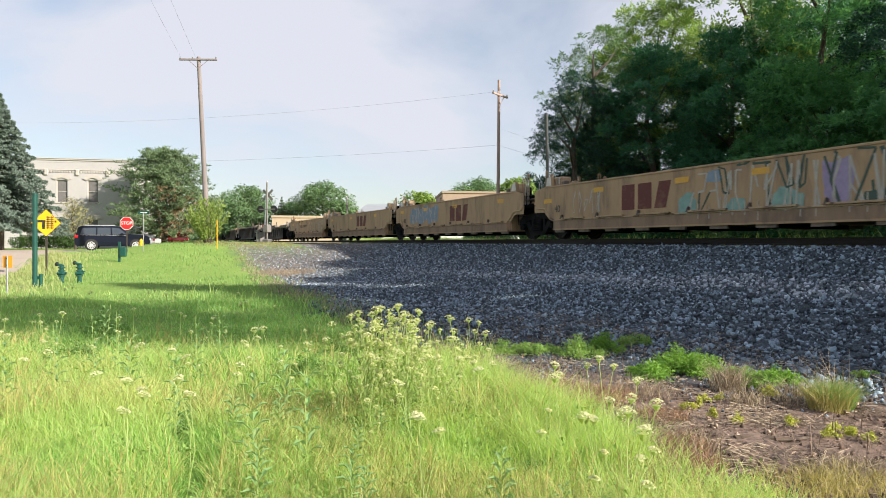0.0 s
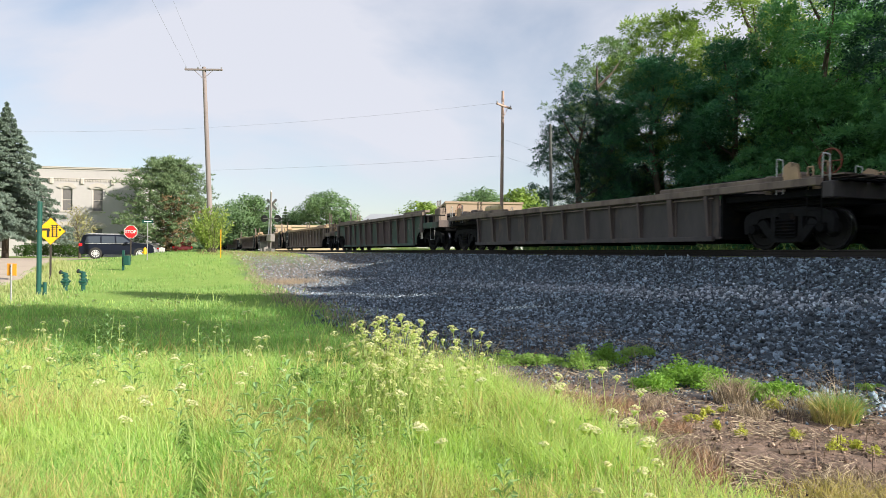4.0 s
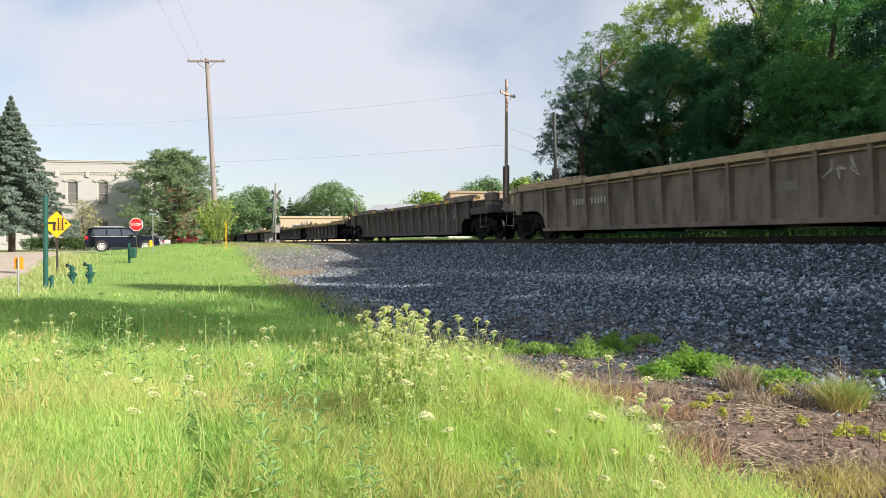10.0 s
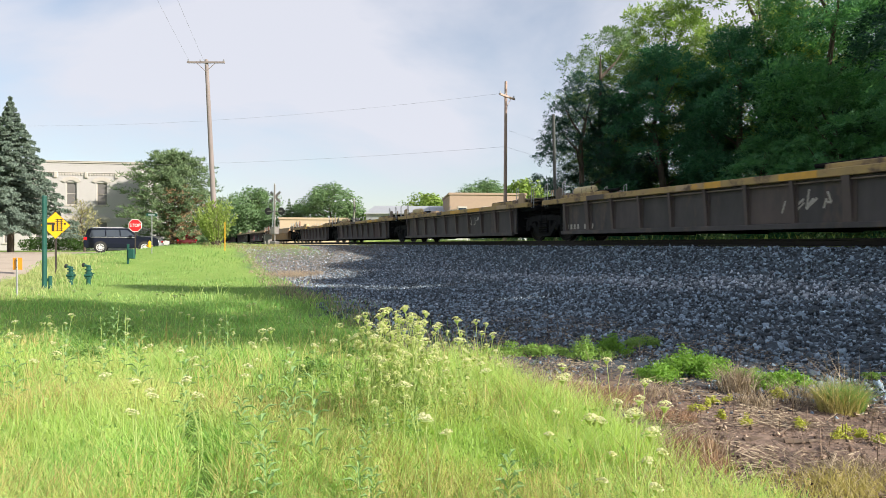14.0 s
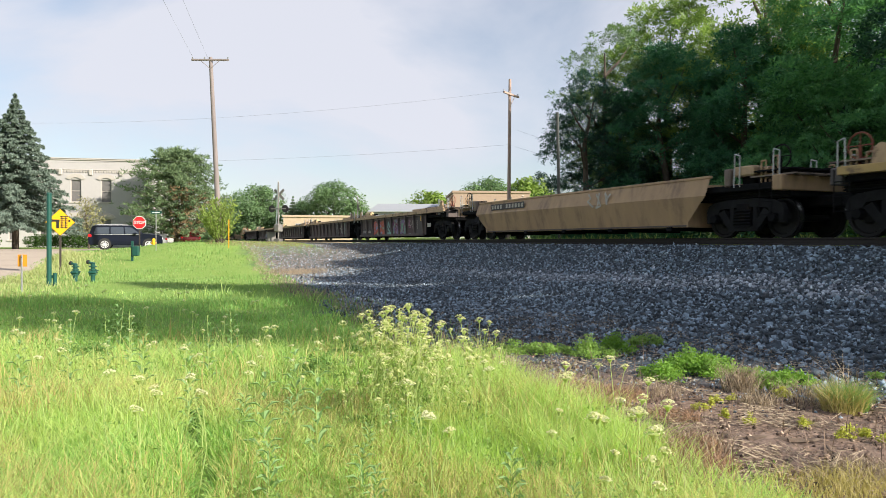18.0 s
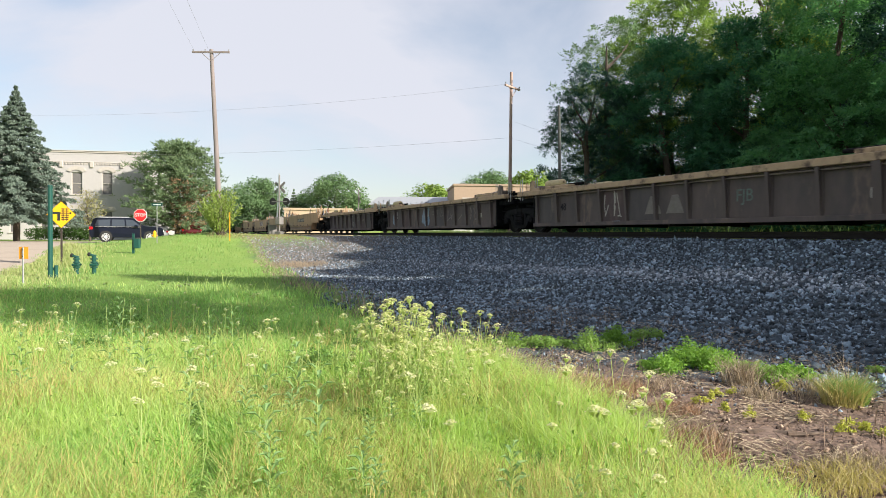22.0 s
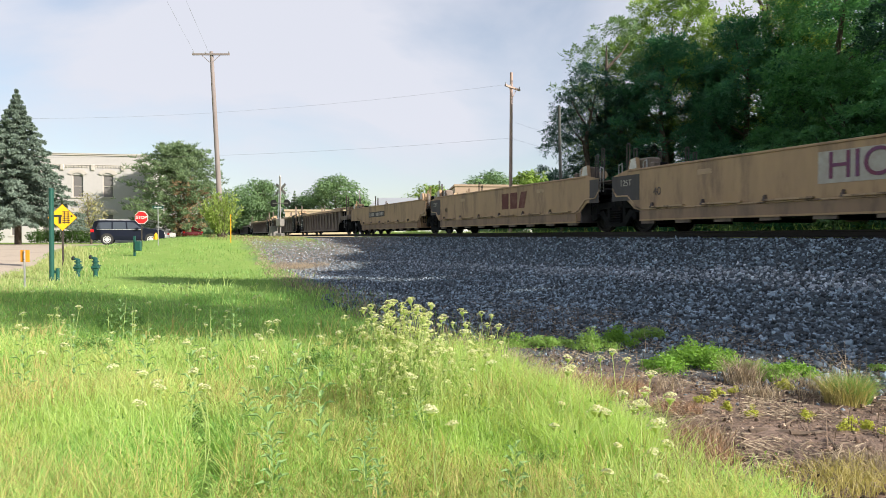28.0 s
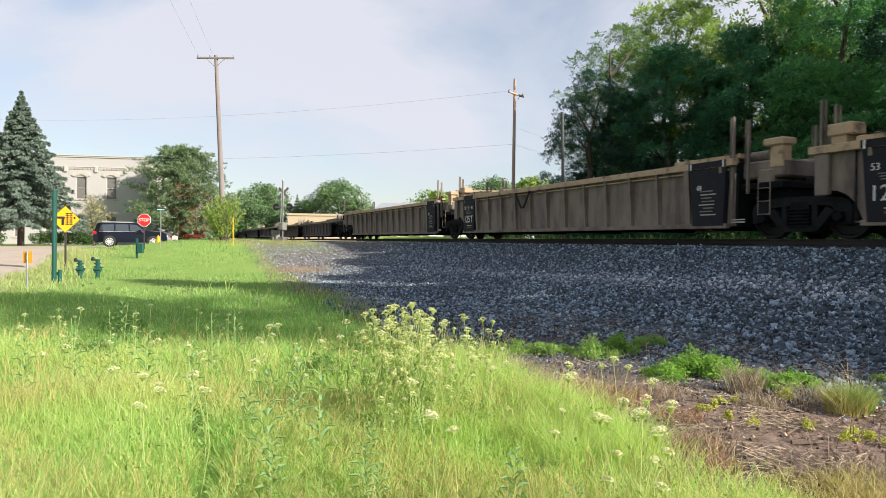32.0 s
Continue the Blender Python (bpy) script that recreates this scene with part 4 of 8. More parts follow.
                box(bm, *sorted((out + inw * 0.2, out + inw * 0.9)), *sorted((sg * 0.8, sg * 1.2)), dz + 0.15, top + (0.02 if rearward else 0.12), None, 0.04)
            part("container_guide", bm, M_TANTRIM if style in ("tall", "smooth", "slope") else M_TANRIB, car)
        if not style.startswith("tall"):
            # gratings one above the other, and a control box on the walkway
            for k, z in enumerate((dz + 0.30, dz + 0.42)):
                bm = bmesh.new()
                for q in range(5):
                    yb = -1.2 + q * 0.5
                    box(bm, *sorted((out - inw * (0.26 - 0.1 * k), out + inw * 1.0)), yb, yb + 0.4, z, z + 0.035)
                part("walkway_grating", bm, M_TANRIB if (seed + k) % 2 else M_STEEL, car)
            bm = bmesh.new()
            box(bm, *sorted((out + inw * 1.05, out + inw * 1.45)), 0.55, 1.0, dz + 0.16, top + 0.2, None, 0.02)
            part("control_box", bm, M_STEEL, car)
        bm = bmesh.new()
        rod(bm, (out + inw * 0.8, -0.3, dz + 0.42), (out + inw * 1.75, -0.3, dz + 0.42), 0.19, n=14)
        if seed % 3 == 0:
            rod(bm, (out + inw * 0.8, 0.75, top + 0.06), (out + inw * 1.6, 0.75, top + 0.06), 0.13, n=14)
        part("air_tank", bm, st["trim"] if seed % 2 else M_TANTRIM, car, smooth=False)
        bm = bmesh.new()
        for k in range(3):
            rod(bm, (out + inw * 0.2, -1.0 + k * 0.8, top - 0.1 - 0.07 * k), (out + inw * 1.9, -1.0 + k * 0.8, top - 0.05 - 0.07 * k), 0.022, n=6)
        part("brake_pipe", bm, M_STEEL, car)
        if end:
            bm = bmesh.new()
            box(bm, *sorted((out - inw * 0.02, out + inw * 0.25)), -1.35, 1.35, dz - 0.05, dz + 0.3, None, 0.02)
            part("end_sill", bm, st["trim"], car)
            bm = bmesh.new()
            box(bm, *sorted((out - inw * 0.62, out + inw * 0.5)), -0.12, 0.12, 0.72, 0.98, None, 0.03)
            box(bm, *sorted((out - inw * 0.64, out - inw * 0.35)), -0.2, 0.2, 0.68, 1.02, None, 0.04)
            part("coupler", bm, M_STEEL, car)
            bm = bmesh.new()
            m = Matrix.Translation((out + inw * 0.35, 0.95, dz + 0.75)) @ pose(0, 0, 0, 90, 0, 0)
            for k in range(16):
                t0, t1 = k * math.pi / 8, (k + 1) * math.pi / 8
                rod(bm, m @ Vector((0.27 * math.cos(t0), 0.27 * math.sin(t0), 0)), m @ Vector((0.27 * math.cos(t1), 0.27 * math.sin(t1), 0)), 0.02, n=5)
                if k % 4 == 0:
                    rod(bm, m @ Vector((0, 0, 0)), m @ Vector((0.27 * math.cos(t0), 0.27 * math.sin(t0), 0)), 0.013, n=5)
            rod(bm, (out + inw * 0.35, 0.95, dz + 0.1), (out + inw * 0.35, 0.95, dz + 0.75), 0.03, n=6)
            part("brake_wheel", bm, M_RUSTRED if seed % 2 == 0 and not style.startswith("tall") else M_STEEL, car)
    add_truck(car, fa, not front)
    if rear:
        add_truck(car, fb)
    UNITS.append((car, q0))
    return car


#      style, front and rear chainage, coupler in front, coupler behind
CONSIST = [
    ("smooth", 6.6, 21.8, 0, 0), ("smooth", 21.8, 36.8, 0, 0), ("smooth", 36.8, 52.6, 0, 0), ("smooth", 52.6, 68.9, 0, 1),
    ("low_plain", 68.9, 90.0, 1, 1), ("tall_moss", 90.0, 112.0, 1, 1),
    ("tall", 112.0, 133.4, 1, 0), ("tall", 133.4, 153.8, 0, 0), ("tall", 153.8, 174.2, 0, 1), ("tall_grey", 174.2, 198.0, 1, 1),
    ("low", 198.0, 215.0, 1, 0), ("low", 215.0, 230.5, 0, 0), ("low", 230.5, 246.4, 0, 0), ("low", 246.4, 262.2, 0, 0), ("low", 262.2, 279.0, 0, 1),
    ("slope", 279.0, 298.3, 1, 1),
    ("low_brown", 298.3, 316.2, 1, 0), ("low_brown", 316.2, 333.7, 0, 0), ("low_brown", 333.7, 351.9, 0, 0), ("low_brown", 351.9, 369.9, 0, 0), ("low_brown", 369.9, 387.5, 0, 1),
    ("smooth", 387.5, 404.0, 1, 0), ("smooth_dark", 404.0, 419.9, 0, 0), ("smooth_dark", 419.9, 435.1, 0, 0), ("smooth_dark", 435.1, 450.5, 0, 0), ("smooth", 450.5, 467.1, 0, 1),
    ("tall", 467.1, 488.1, 1, 0), ("tall", 488.1, 507.7, 0, 0), ("tall", 507.7, 530.2, 0, 1),
    ("low_plain", 530.2, 547.8, 1, 0), ("low_brown", 547.8, 565.0, 0, 0), ("low_plain", 565.0, 582.2, 0, 0), ("low_plain", 582.2, 599.6, 0, 0), ("low_brown", 599.6, 617.0, 0, 1),
    ("tall", 617.0, 637.5, 1, 0), ("tall", 637.5, 657.0, 0, 0), ("tall", 657.0, 678.0, 0, 1),
]
CARS = [well_car(st, q0, q1, bool(f), bool(r), i) for i, (st, q0, q1, f, r) in enumerate(CONSIST)]


# ---- lettering, tags and patches on the side that faces the viewer
def flat(car, name, outlines, material, y, label="", thick=0.006):
    bm = bmesh.new()
    for o in outlines:
        slab(bm, o, y, y + thick)
    return part(name, bm, material, car, label)


def side_y(i):
    return 1.332 if STYLE[CONSIST[i][0]]["rib"] else 1.472


def patch_on(i, x, z, w, h, material=None, name="reflector", y=None, label=""):
    return flat(CARS[i], name, [[(x - w / 2, z - h / 2), (x + w / 2, z - h / 2), (x + w / 2, z + h / 2), (x - w / 2, z + h / 2)]], material or M_REFL, side_y(i) if y is None else y, label)


def words_on(i, word, x, z, size, material, name="lettering", y=None):
    t = link(name, text_mesh(word, size, material), CARS[i])
    t.matrix_basis = pose(x, (side_y(i) if y is None else y) + 0.006, z, 90, 0, 180)
    return t


def mark_on(i, x0, x1, z, h, n, material, y=None):
    # a row of plain bars where car numbers stand
    for k in range(n):
        if k == 4:
            continue
        x = x1 + (x0 - x1) * (k + 0.5) / n
        patch_on(i, x, z, abs(x1 - x0) / n * 0.5, h, material, "number_bar", y)


def logo_on(i, x0, x1, z, h, material):
    w = (x1 - x0) / 3.2
    for k in range(2):
        xc = x1 - w * (0.5 + 1.1 * k)
        patch_on(i, xc, z, w * 0.86, h, material, "logo_block", None, "faded maroon emblem block")
    xc = x0 + w * 0.5
    flat(CARS[i], "logo_block", [[(xc + w * 0.5, z - h / 2), (xc - w * 0.2, z - h / 2), (xc - w * 0.5, z + h / 2), (xc + w * 0.2, z + h / 2)]], material, side_y(i), "faded maroon emblem block")


def stroke(p, q, w):
    d = Vector((q[0] - p[0], q[1] - p[1]))
    n = Vector((-d.y, d.x)).normalized() * w / 2
    return [(p[0] - n.x, p[1] - n.y), (q[0] - n.x, q[1] - n.y), (q[0] + n.x, q[1] + n.y), (p[0] + n.x, p[1] + n.y)]


def tag_on(i, x0, x1, z0, z1, n, w, material, seed, y=None, name="graffiti_letter"):
    # sprayed loops and strokes, letter by letter
    r = random.Random(seed)
    y = side_y(i) if y is None else y
    for k in range(n):
        outs = []
        c0, c1 = x0 + (x1 - x0) * k / n, x0 + (x1 - x0) * (k + 0.9) / n
        pts = [(r.uniform(c0, c1), r.choice((z0, z1, (z0 + z1) / 2)) + r.uniform(-0.06, 0.06)) for _ in range(5)]
        for p, q in zip(pts, pts[1:]):
            if (p[0] - q[0]) ** 2 + (p[1] - q[1]) ** 2 > 0.003:
                outs.append(stroke(p, q, w * r.uniform(0.7, 1.2)))
        bm = bmesh.new()
        for m, o in enumerate(outs):
            slab(bm, o, y + 0.0015 * m, y + 0.003 + 0.0015 * m)
        part(name, bm, material, CARS[i], "sprayed graffiti letter")


def blob_on(i, x, z, rx, rz, material, seed, y=None):
    # a sprayed cloud with a wobbling rim
    r = random.Random(seed)
    ph = [r.uniform(0, 6.28) for _ in range(3)]
    o = []
    for k in range(28):
        t = k * math.tau / 28
        q = 1 + 0.12 * math.sin(3 * t + ph[0]) + 0.09 * math.sin(5 * t + ph[1]) + 0.05 * math.sin(9 * t + ph[2])
        c, s = math.cos(t), math.sin(t)
        o.append((x + rx * q * math.copysign(abs(c) ** 0.6, c), z + rz * q * math.copysign(abs(s) ** 0.6, s)))
    return flat(CARS[i], "graffiti_fill", [o], material, side_y(i) - 0.002 if y is None else y, "sprayed graffiti fill", 0.004)


def bay_on(i, k, material, y=1.3312):
    """One bay between two ribs, painted over in another colour."""
    x0, step_x, n, z0, z1 = BAYS[i]
    if k < n:
        patch_on(i, x0 + step_x * (k + 0.5), (z0 + z1) / 2, step_x - 0.1, z1 - z0, material, "bay_panel", y, "bay repainted in another colour")


def placard_on(i, x, rearward):
    st = STYLE[CONSIST[i][0]]
    top, bot = st["top"], st["bot"]
    flat(CARS[i], "placard", [[(x - 0.55, bot + 0.02), (x + 0.5, bot + 0.02), (x + 0.62, top - 0.19), (x - 0.62, top - 0.19)]], M_BLACK, 1.335, "black placard with white lettering", 0.145)
    if rearward:
        words_on(i, "125T", x, bot + 0.56, 0.44, M_WHITE, "lettering", 1.476)
        words_on(i, "53", x + 0.34, bot + 1.08, 0.2, M_WHITE, "lettering", 1.476)
        words_on(i, "48", x - 0.34, bot + 1.08, 0.2, M_WHITE, "lettering", 1.476)
        disc = [(x + 0.1 * math.cos(k * 0.628), bot + 1.1 + 0.1 * math.sin(k * 0.628)) for k in range(10)]
        flat(CARS[i], "emblem_disc", [disc], M_FADED, 1.481)
        for k in range(3):
            patch_on(i, x + 0.08 * (k - 1), bot + 0.84 + 0.055 * k, 0.6 - 0.1 * k, 0.022, M_FADED, "lettering_bar", 1.481)
        patch_on(i, x - 0.1, bot + 0.28, 0.5, 0.03, M_PALE, "lettering_bar", 1.481)
        patch_on(i, x - 0.1, bot + 0.2, 0.5, 0.06, M_MAROON, "lettering_bar", 1.481)
    else:
        words_on(i, "48", x + 0.28, bot + 0.98, 0.18, M_WHITE, "lettering", 1.476)
        for k in range(8):
            patch_on(i, x - 0.05 + 0.06 * (k % 2), bot + 0.3 + 0.085 * k, 0.52 - 0.08 * (k % 3), 0.03, M_FADED if k % 3 else M_PALE, "lettering_bar", 1.481)
        patch_on(i, x - 0.9, bot + 0.16, 0.42, 0.03, M_PALE, "lettering_bar", 1.334)
        patch_on(i, x - 0.9, bot + 0.1, 0.42, 0.03, M_PALE, "lettering_bar", 1.334)
    patch_on(i, x, top - 0.085, 1.3, 0.155, M_BLACK, "chord_stripe", 1.4965)
    for dx in (-0.56, 0.56):
        patch_on(i, x + dx, top - 0.1, 0.05, 0.17, M_WHITE, "chord_mark", 1.503)
    part("top_stripe", box(bmesh.new(), x - 0.95, x + 0.65, 0.98, 1.32, top + 0.132, top + 0.138), M_BLACK, CARS[i])


LETTERS = dict(
    R=[(0, 0), (0, 0.8), (0.5, 0.95), (1, 0.92)], C=[(1, 0.8), (0.3, 0.95), (0, 0.6), (0, 0.2), (0.4, 0), (1, 0.12)], U=[(0, 1), (0, 0.1), (0.9, 0.1), (0.9, 1)],
    T=[(0, 0.92), (0.5, 0.92), (0.5, 0), (0.5, 0.92), (1, 0.96)], E=[(1, 1), (0, 1), (0, 0.5), (0.8, 0.5), (0, 0.5), (0, 0), (1, 0)], S=[(1, 0.9), (0.1, 0.9), (0.1, 0.5), (0.9, 0.5), (0.9, 0.05), (0, 0.05)])


def block_on(i, word, x_left, x_right, z0, z1, w, rim, fill, y=None):
    # fat sprayed capitals with a rim
    y = side_y(i) if y is None else y
    step_x = (x_left - x_right) / len(word)
    for k, c in enumerate(word):
        pts = [(x_left - step_x * (k + 0.1 + 0.72 * a), z0 + (z1 - z0) * b) for a, b in LETTERS[c]]
        for ww, m, dy in ((w * 1.45, rim, 0.0), (w, fill, 0.008)):
            bm = bmesh.new()
            for q, (p0, p1) in enumerate(zip(pts, pts[1:])):
                slab(bm, stroke(p0, p1, ww), y + dy + 0.0009 * q, y + dy + 0.002 + 0.0009 * q)
            part("graffiti_letter", bm, m, CARS[i], "sprayed graffiti letter")


def hose_on(i, x, z, w, h):
    bm = bmesh.new()
    pts = [(x - w / 2, z + h / 2), (x - w * 0.42, z + h * 0.3), (x - w * 0.1, z - h * 0.42), (x + w * 0.1, z - h * 0.42), (x + w * 0.42, z + h * 0.3), (x + w / 2, z + h / 2)]
    for p, q in zip(pts, pts[1:]):
        rod(bm, (p[0], 1.5, p[1]), (q[0], 1.5, q[1]), 0.035, n=8)
    part("hanging_strap", bm, M_BLACK, CARS[i])


for k in (1, 3, 4, 6, 10, 12):
    bay_on(5, k, M_WINE)
for i, bays in ((16, (0, 1, 4, 7, 10)), (17, (1, 2, 5, 9)), (18, (0, 3, 6, 7, 10)), (19, (2, 4, 8, 9)), (20, (0, 1, 3, 6, 8)), (11, (2, 6)), (13, (1, 5, 8)), (30, (3, 7))):
    for q, k in enumerate(bays):
        bay_on(i, k, (M_SMOKE, M_WINE, M_SMOKE, M_BROWN)[(q + i) % 4])
for i, x in ((0, 13.9), (0, 11.0), (0, 7.4), (0, 4.9), (1, 13.6), (1, 10.2), (1, 6.6), (1, 2.2), (2, 14.2), (2, 9.0), (2, 3.5), (3, 13.7), (3, 10.4), (3, 6.2), (3, 2.0)):
    patch_on(i, x, 1.5 - 0.2 * (i == 0 and x > 12), 0.5, 0.15)
for i in range(4):
    words_on(i, "40", (13.3, 13.2, 13.8, 12.6)[i], 1.0, 0.34, M_BROWN)
logo_on(0, 7.8, 9.9, 1.18, 0.72, M_MAROON)
logo_on(1, 5.2, 7.2, 1.18, 0.70, M_MAROON)
logo_on(2, 5.4, 7.6, 1.24, 0.66, M_MAROON)
tag_on(0, 10.9, 12.4, 0.85, 1.5, 5, 0.035, M_PALE, 1)
tag_on(0, 2.0, 7.3, 0.6, 1.62, 13, 0.05, M_PALE, 2)
tag_on(0, 1.6, 7.0, 0.5, 1.7, 9, 0.05, M_DGREEN, 3, 1.4715)
for k in range(14):
    patch_on(0, 2.0 + k * 0.37, 0.62 + 0.05 * (k % 4), 0.025, 0.3 + 0.08 * (k % 3), M_PALE, "graffiti_drip", 1.481)
for k, (x, z, a, b) in enumerate([(7.2, 0.85, 0.32, 0.26), (5.6, 0.72, 0.3, 0.2), (4.2, 0.75, 0.4, 0.3), (3.0, 1.15, 0.34, 0.45), (6.3, 1.5, 0.25, 0.15), (2.2, 0.7, 0.3, 0.2)]):
    blob_on(0, x, z, a, b, (M_TEAL, M_TEAL, M_TEAL, M_LILAC, M_BLUE, M_DGREEN)[k], 40 + k)
for k in range(6):
    blob_on(1, 12.0 - k * 0.62, 1.2 + 0.1 * (k % 2), 0.36, 0.38, M_BLUE, 50 + k)
tag_on(1, 8.7, 12.3, 0.85, 1.6, 7, 0.05, M_PALE, 4, 1.477)
block_on(3, "RCUTES", 7.2, 1.2, 0.8, 1.55, 0.2, M_PALE, M_TANTRIM)
tag_on(3, 11.5, 12.3, 0.9, 1.5, 3, 0.05, M_PALE, 6)
mark_on(3, 7.6, 10.3, 1.28, 0.24, 11, M_BROWN)
patch_on(3, 10.6, 1.72, 0.4, 0.16, M_BROWN, "paint_patch")
patch_on(3, 9.4, 1.72, 0.5, 0.16, M_BROWN, "paint_patch")
mark_on(8, 13.0, 14.9, 1.2, 0.2, 11, M_PALE, 1.334)
tag_on(8, 4.6, 5.6, 1.2, 1.6, 3, 0.03, M_PALE, 41)
patch_on(8, 6.4, 1.1, 0.6, 0.2, M_FADED, "paint_patch")
mark_on(6, 7.8, 9.4, 1.25, 0.17, 9, M_PALE, 1.334)
words_on(6, "53", 6.15, 0.95, 0.36, M_FADED, "lettering", 1.334)
flat(CARS[6], "notice", [[(4.7, 0.98), (5.3, 0.98), (5.3, 1.36), (4.7, 1.36)]], M_FADED, 1.334, "pale framed notice")
flat(CARS[6], "notice_field", [[(4.74, 1.02), (5.26, 1.02), (5.26, 1.32), (4.74, 1.32)]], M_TANRIB, 1.341)
patch_on(6, 4.08, 0.98, 0.2, 0.26, M_PALE, "notice", 1.334, "small white notice")
for x in (5.9, 4.9):
    for z in (0.52, 0.58):
        patch_on(6, x, z, 0.42, 0.03, M_PALE, "lettering_bar", 1.334)
patch_on(9, 21.65, 1.775, 1.0, 0.13, M_REFL, "chord_stripe", 1.4965)
tag_on(5, 3.0, 9.0, 0.7, 1.6, 8, 0.035, M_FADED, 7)
for k, x in enumerate((4.4, 7.0, 9.6, 12.0)):
    blob_on(5, x, 1.1, 0.5, 0.55, M_DGREEN, 60 + k)
patch_on(5, 2.9, 0.75, 0.3, 0.36, M_PALE, "notice", None, "small white notice")
for base in (6, 26):
    for i, rearward in ((base, True), (base + 1, False), (base + 1, True), (base + 2, False), (base + 2, True)):
        q0, q1 = CONSIST[i][1:3]
        if (i, rearward) in ((base, True), (base + 1, True)):
            placard_on(i, q1 - q0 - 2.4, True)
        elif not rearward:
            placard_on(i, 2.4, False)
for i in (7, 27):
    hose_on(i, 12.1, 1.45, 1.1, 0.62)
for x in (1.6, 5.0, 6.2, 9.1, 13.3, 17.0):
    patch_on(9, x, 1.775, 0.55, 0.13, M_REFL, "reflector", 1.496)
tag_on(9, 4.0, 8.0, 1.0, 1.5, 5, 0.03, M_PALE, 8)
tag_on(10, 9.4, 10.7, 0.62, 1.0, 4, 0.04, M_PALE, 13)
tag_on(11, 3.6, 5.0, 0.6, 1.0, 4, 0.05, M_PALE, 9)
tag_on(12, 5.0, 6.0, 0.7, 1.0, 3, 0.03, M_PALE, 10)
mark_on(11, 12.0, 13.6, 0.45, 0.16, 8, M_PALE)
for i in range(10, 15):
    r = random.Random(i)
    for k in range(4):
        patch_on(i, r.uniform(2.5, 12.5), 1.335, r.uniform(0.5, 1.4), 0.15, (M_REFL, M_BROWN, M_TANTRIM)[k % 3], "paint_patch", 1.496)


plate = flat(CARS[15], "number_plate", [[(12.2, 1.18), (15.0, 1.18), (15.0, 1.42), (12.2, 1.42)]], M_GREY, 1.45, "dark grey band with pale number bars", 0.012)
for k in range(11):
    if k != 4:
        patch_on(15, 14.85 - k * 0.25, 1.30, 0.14, 0.15, M_PALE, "number_bar", 1.464)
words_on(15, "40", 16.4, 0.8, 0.46, M_BLACK, "lettering", 1.455)
tag_on(15, 6.7, 8.1, 1.0, 1.4, 3, 0.06, M_PALE, 11, 1.475)
# the long sprayed piece: blue and red clouds, then outlined maroon letters, a pale scrawl and a yellow patch
for k in range(4):
    blob_on(16, 10.6 + k * 0.86, 0.76, 0.56, 0.40, M_SPRAY, 70 + k, 1.331 + 0.0007 * (k % 3))
for k in range(5):
    blob_on(16, 6.3 + k * 0.8, 0.72, 0.5, 0.40, M_SPRAY2, 80 + k, 1.331 + 0.0007 * (k % 3))
tag_on(16, 6.0, 9.6, 0.42, 1.08, 5, 0.21, M_PALE, 12, 1.335)
tag_on(16, 6.0, 9.6, 0.42, 1.08, 5, 0.13, M_PLUM, 12, 1.342)
tag_on(16, 9.6, 10.4, 0.4, 1.1, 1, 0.16, M_TEAL, 15, 1.336)
tag_on(16, 4.9, 5.9, 0.6, 1.05, 4, 0.03, M_PALE, 16, 1.336)
patch_on(16, 4.3, 1.12, 0.42, 0.24, M_REFL, "paint_patch")
patch_on(16, 4.1, 0.85, 0.16, 0.22, M_PALE, "notice")
patch_on(16, 14.9, 0.52, 2.3, 0.36, M_GREY, "number_plate", None, "dark grey band with pale number bars")
mark_on(16, 13.9, 15.9, 0.52, 0.17, 9, M_PALE, 1.34)
for k, mm in enumerate((M_TEAL, M_LILAC, M_PALE)):
    blob_on(17, 3.4 + k * 0.9, 0.85, 0.5, 0.42, mm, 80 + k)
tag_on(17, 3.0, 6.0, 0.5, 1.25, 5, 0.07, M_PALE, 13, 1.336)
for i, x in ((18, 11.8), (19, 14.8), (19, 9.8), (20, 7.0)):
    blob_on(i, x, 0.82, 0.52, 0.48, M_BLUE, 90 + i)
    tag_on(i, x - 0.5, x + 0.5, 0.5, 1.2, 3, 0.04, M_PALE, 14 + i, 1.336)
for x in (9.0, 9.9):
    flat(CARS[18], "logo_block", [[(x - 0.35, 0.5), (x + 0.35, 0.5), (x + 0.12, 1.0), (x - 0.12, 1.0)]], M_FADED, 1.332, "pale emblem block")
words_on(18, "FJB", 6.6, 0.85, 0.42, M_DTEAL, "sprayed_word", 1.333)
tag_on(19, 3.0, 9.0, 0.6, 1.1, 6, 0.04, M_FADED, 32)
tag_on(20, 3.5, 6.0, 0.6, 1.1, 3, 0.08, M_FADED, 33)
for i in (16, 17, 18, 19):
    words_on(i, "48", 14.6, 0.85, 0.36, M_BLACK)
    patch_on(i, 3.2, 0.75, 0.5, 0.2, M_PALE, "notice")
for i, x0, x1 in ((21, 7.3, 10.4), (25, 7.8, 11.0)):
    patch_on(i, (x0 + x1) / 2, 1.25, x1 - x0 + 0.3, 0.34, M_GREY, "number_plate", None, "dark grey band with pale number bars")
    mark_on(i, x0, x1, 1.25, 0.2, 11, M_PALE, 1.48)
patch_on(23, 6.08, 1.28, 3.3, 0.66, M_PALE, "painted_panel", None, "white painted panel under a sprayed word")
words_on(23, "HICCUP", 6.08, 1.28, 0.80, M_PLUM, "sprayed_word", 1.48)
logo_on(24, 5.0, 7.1, 1.24, 0.62, M_MAROON)
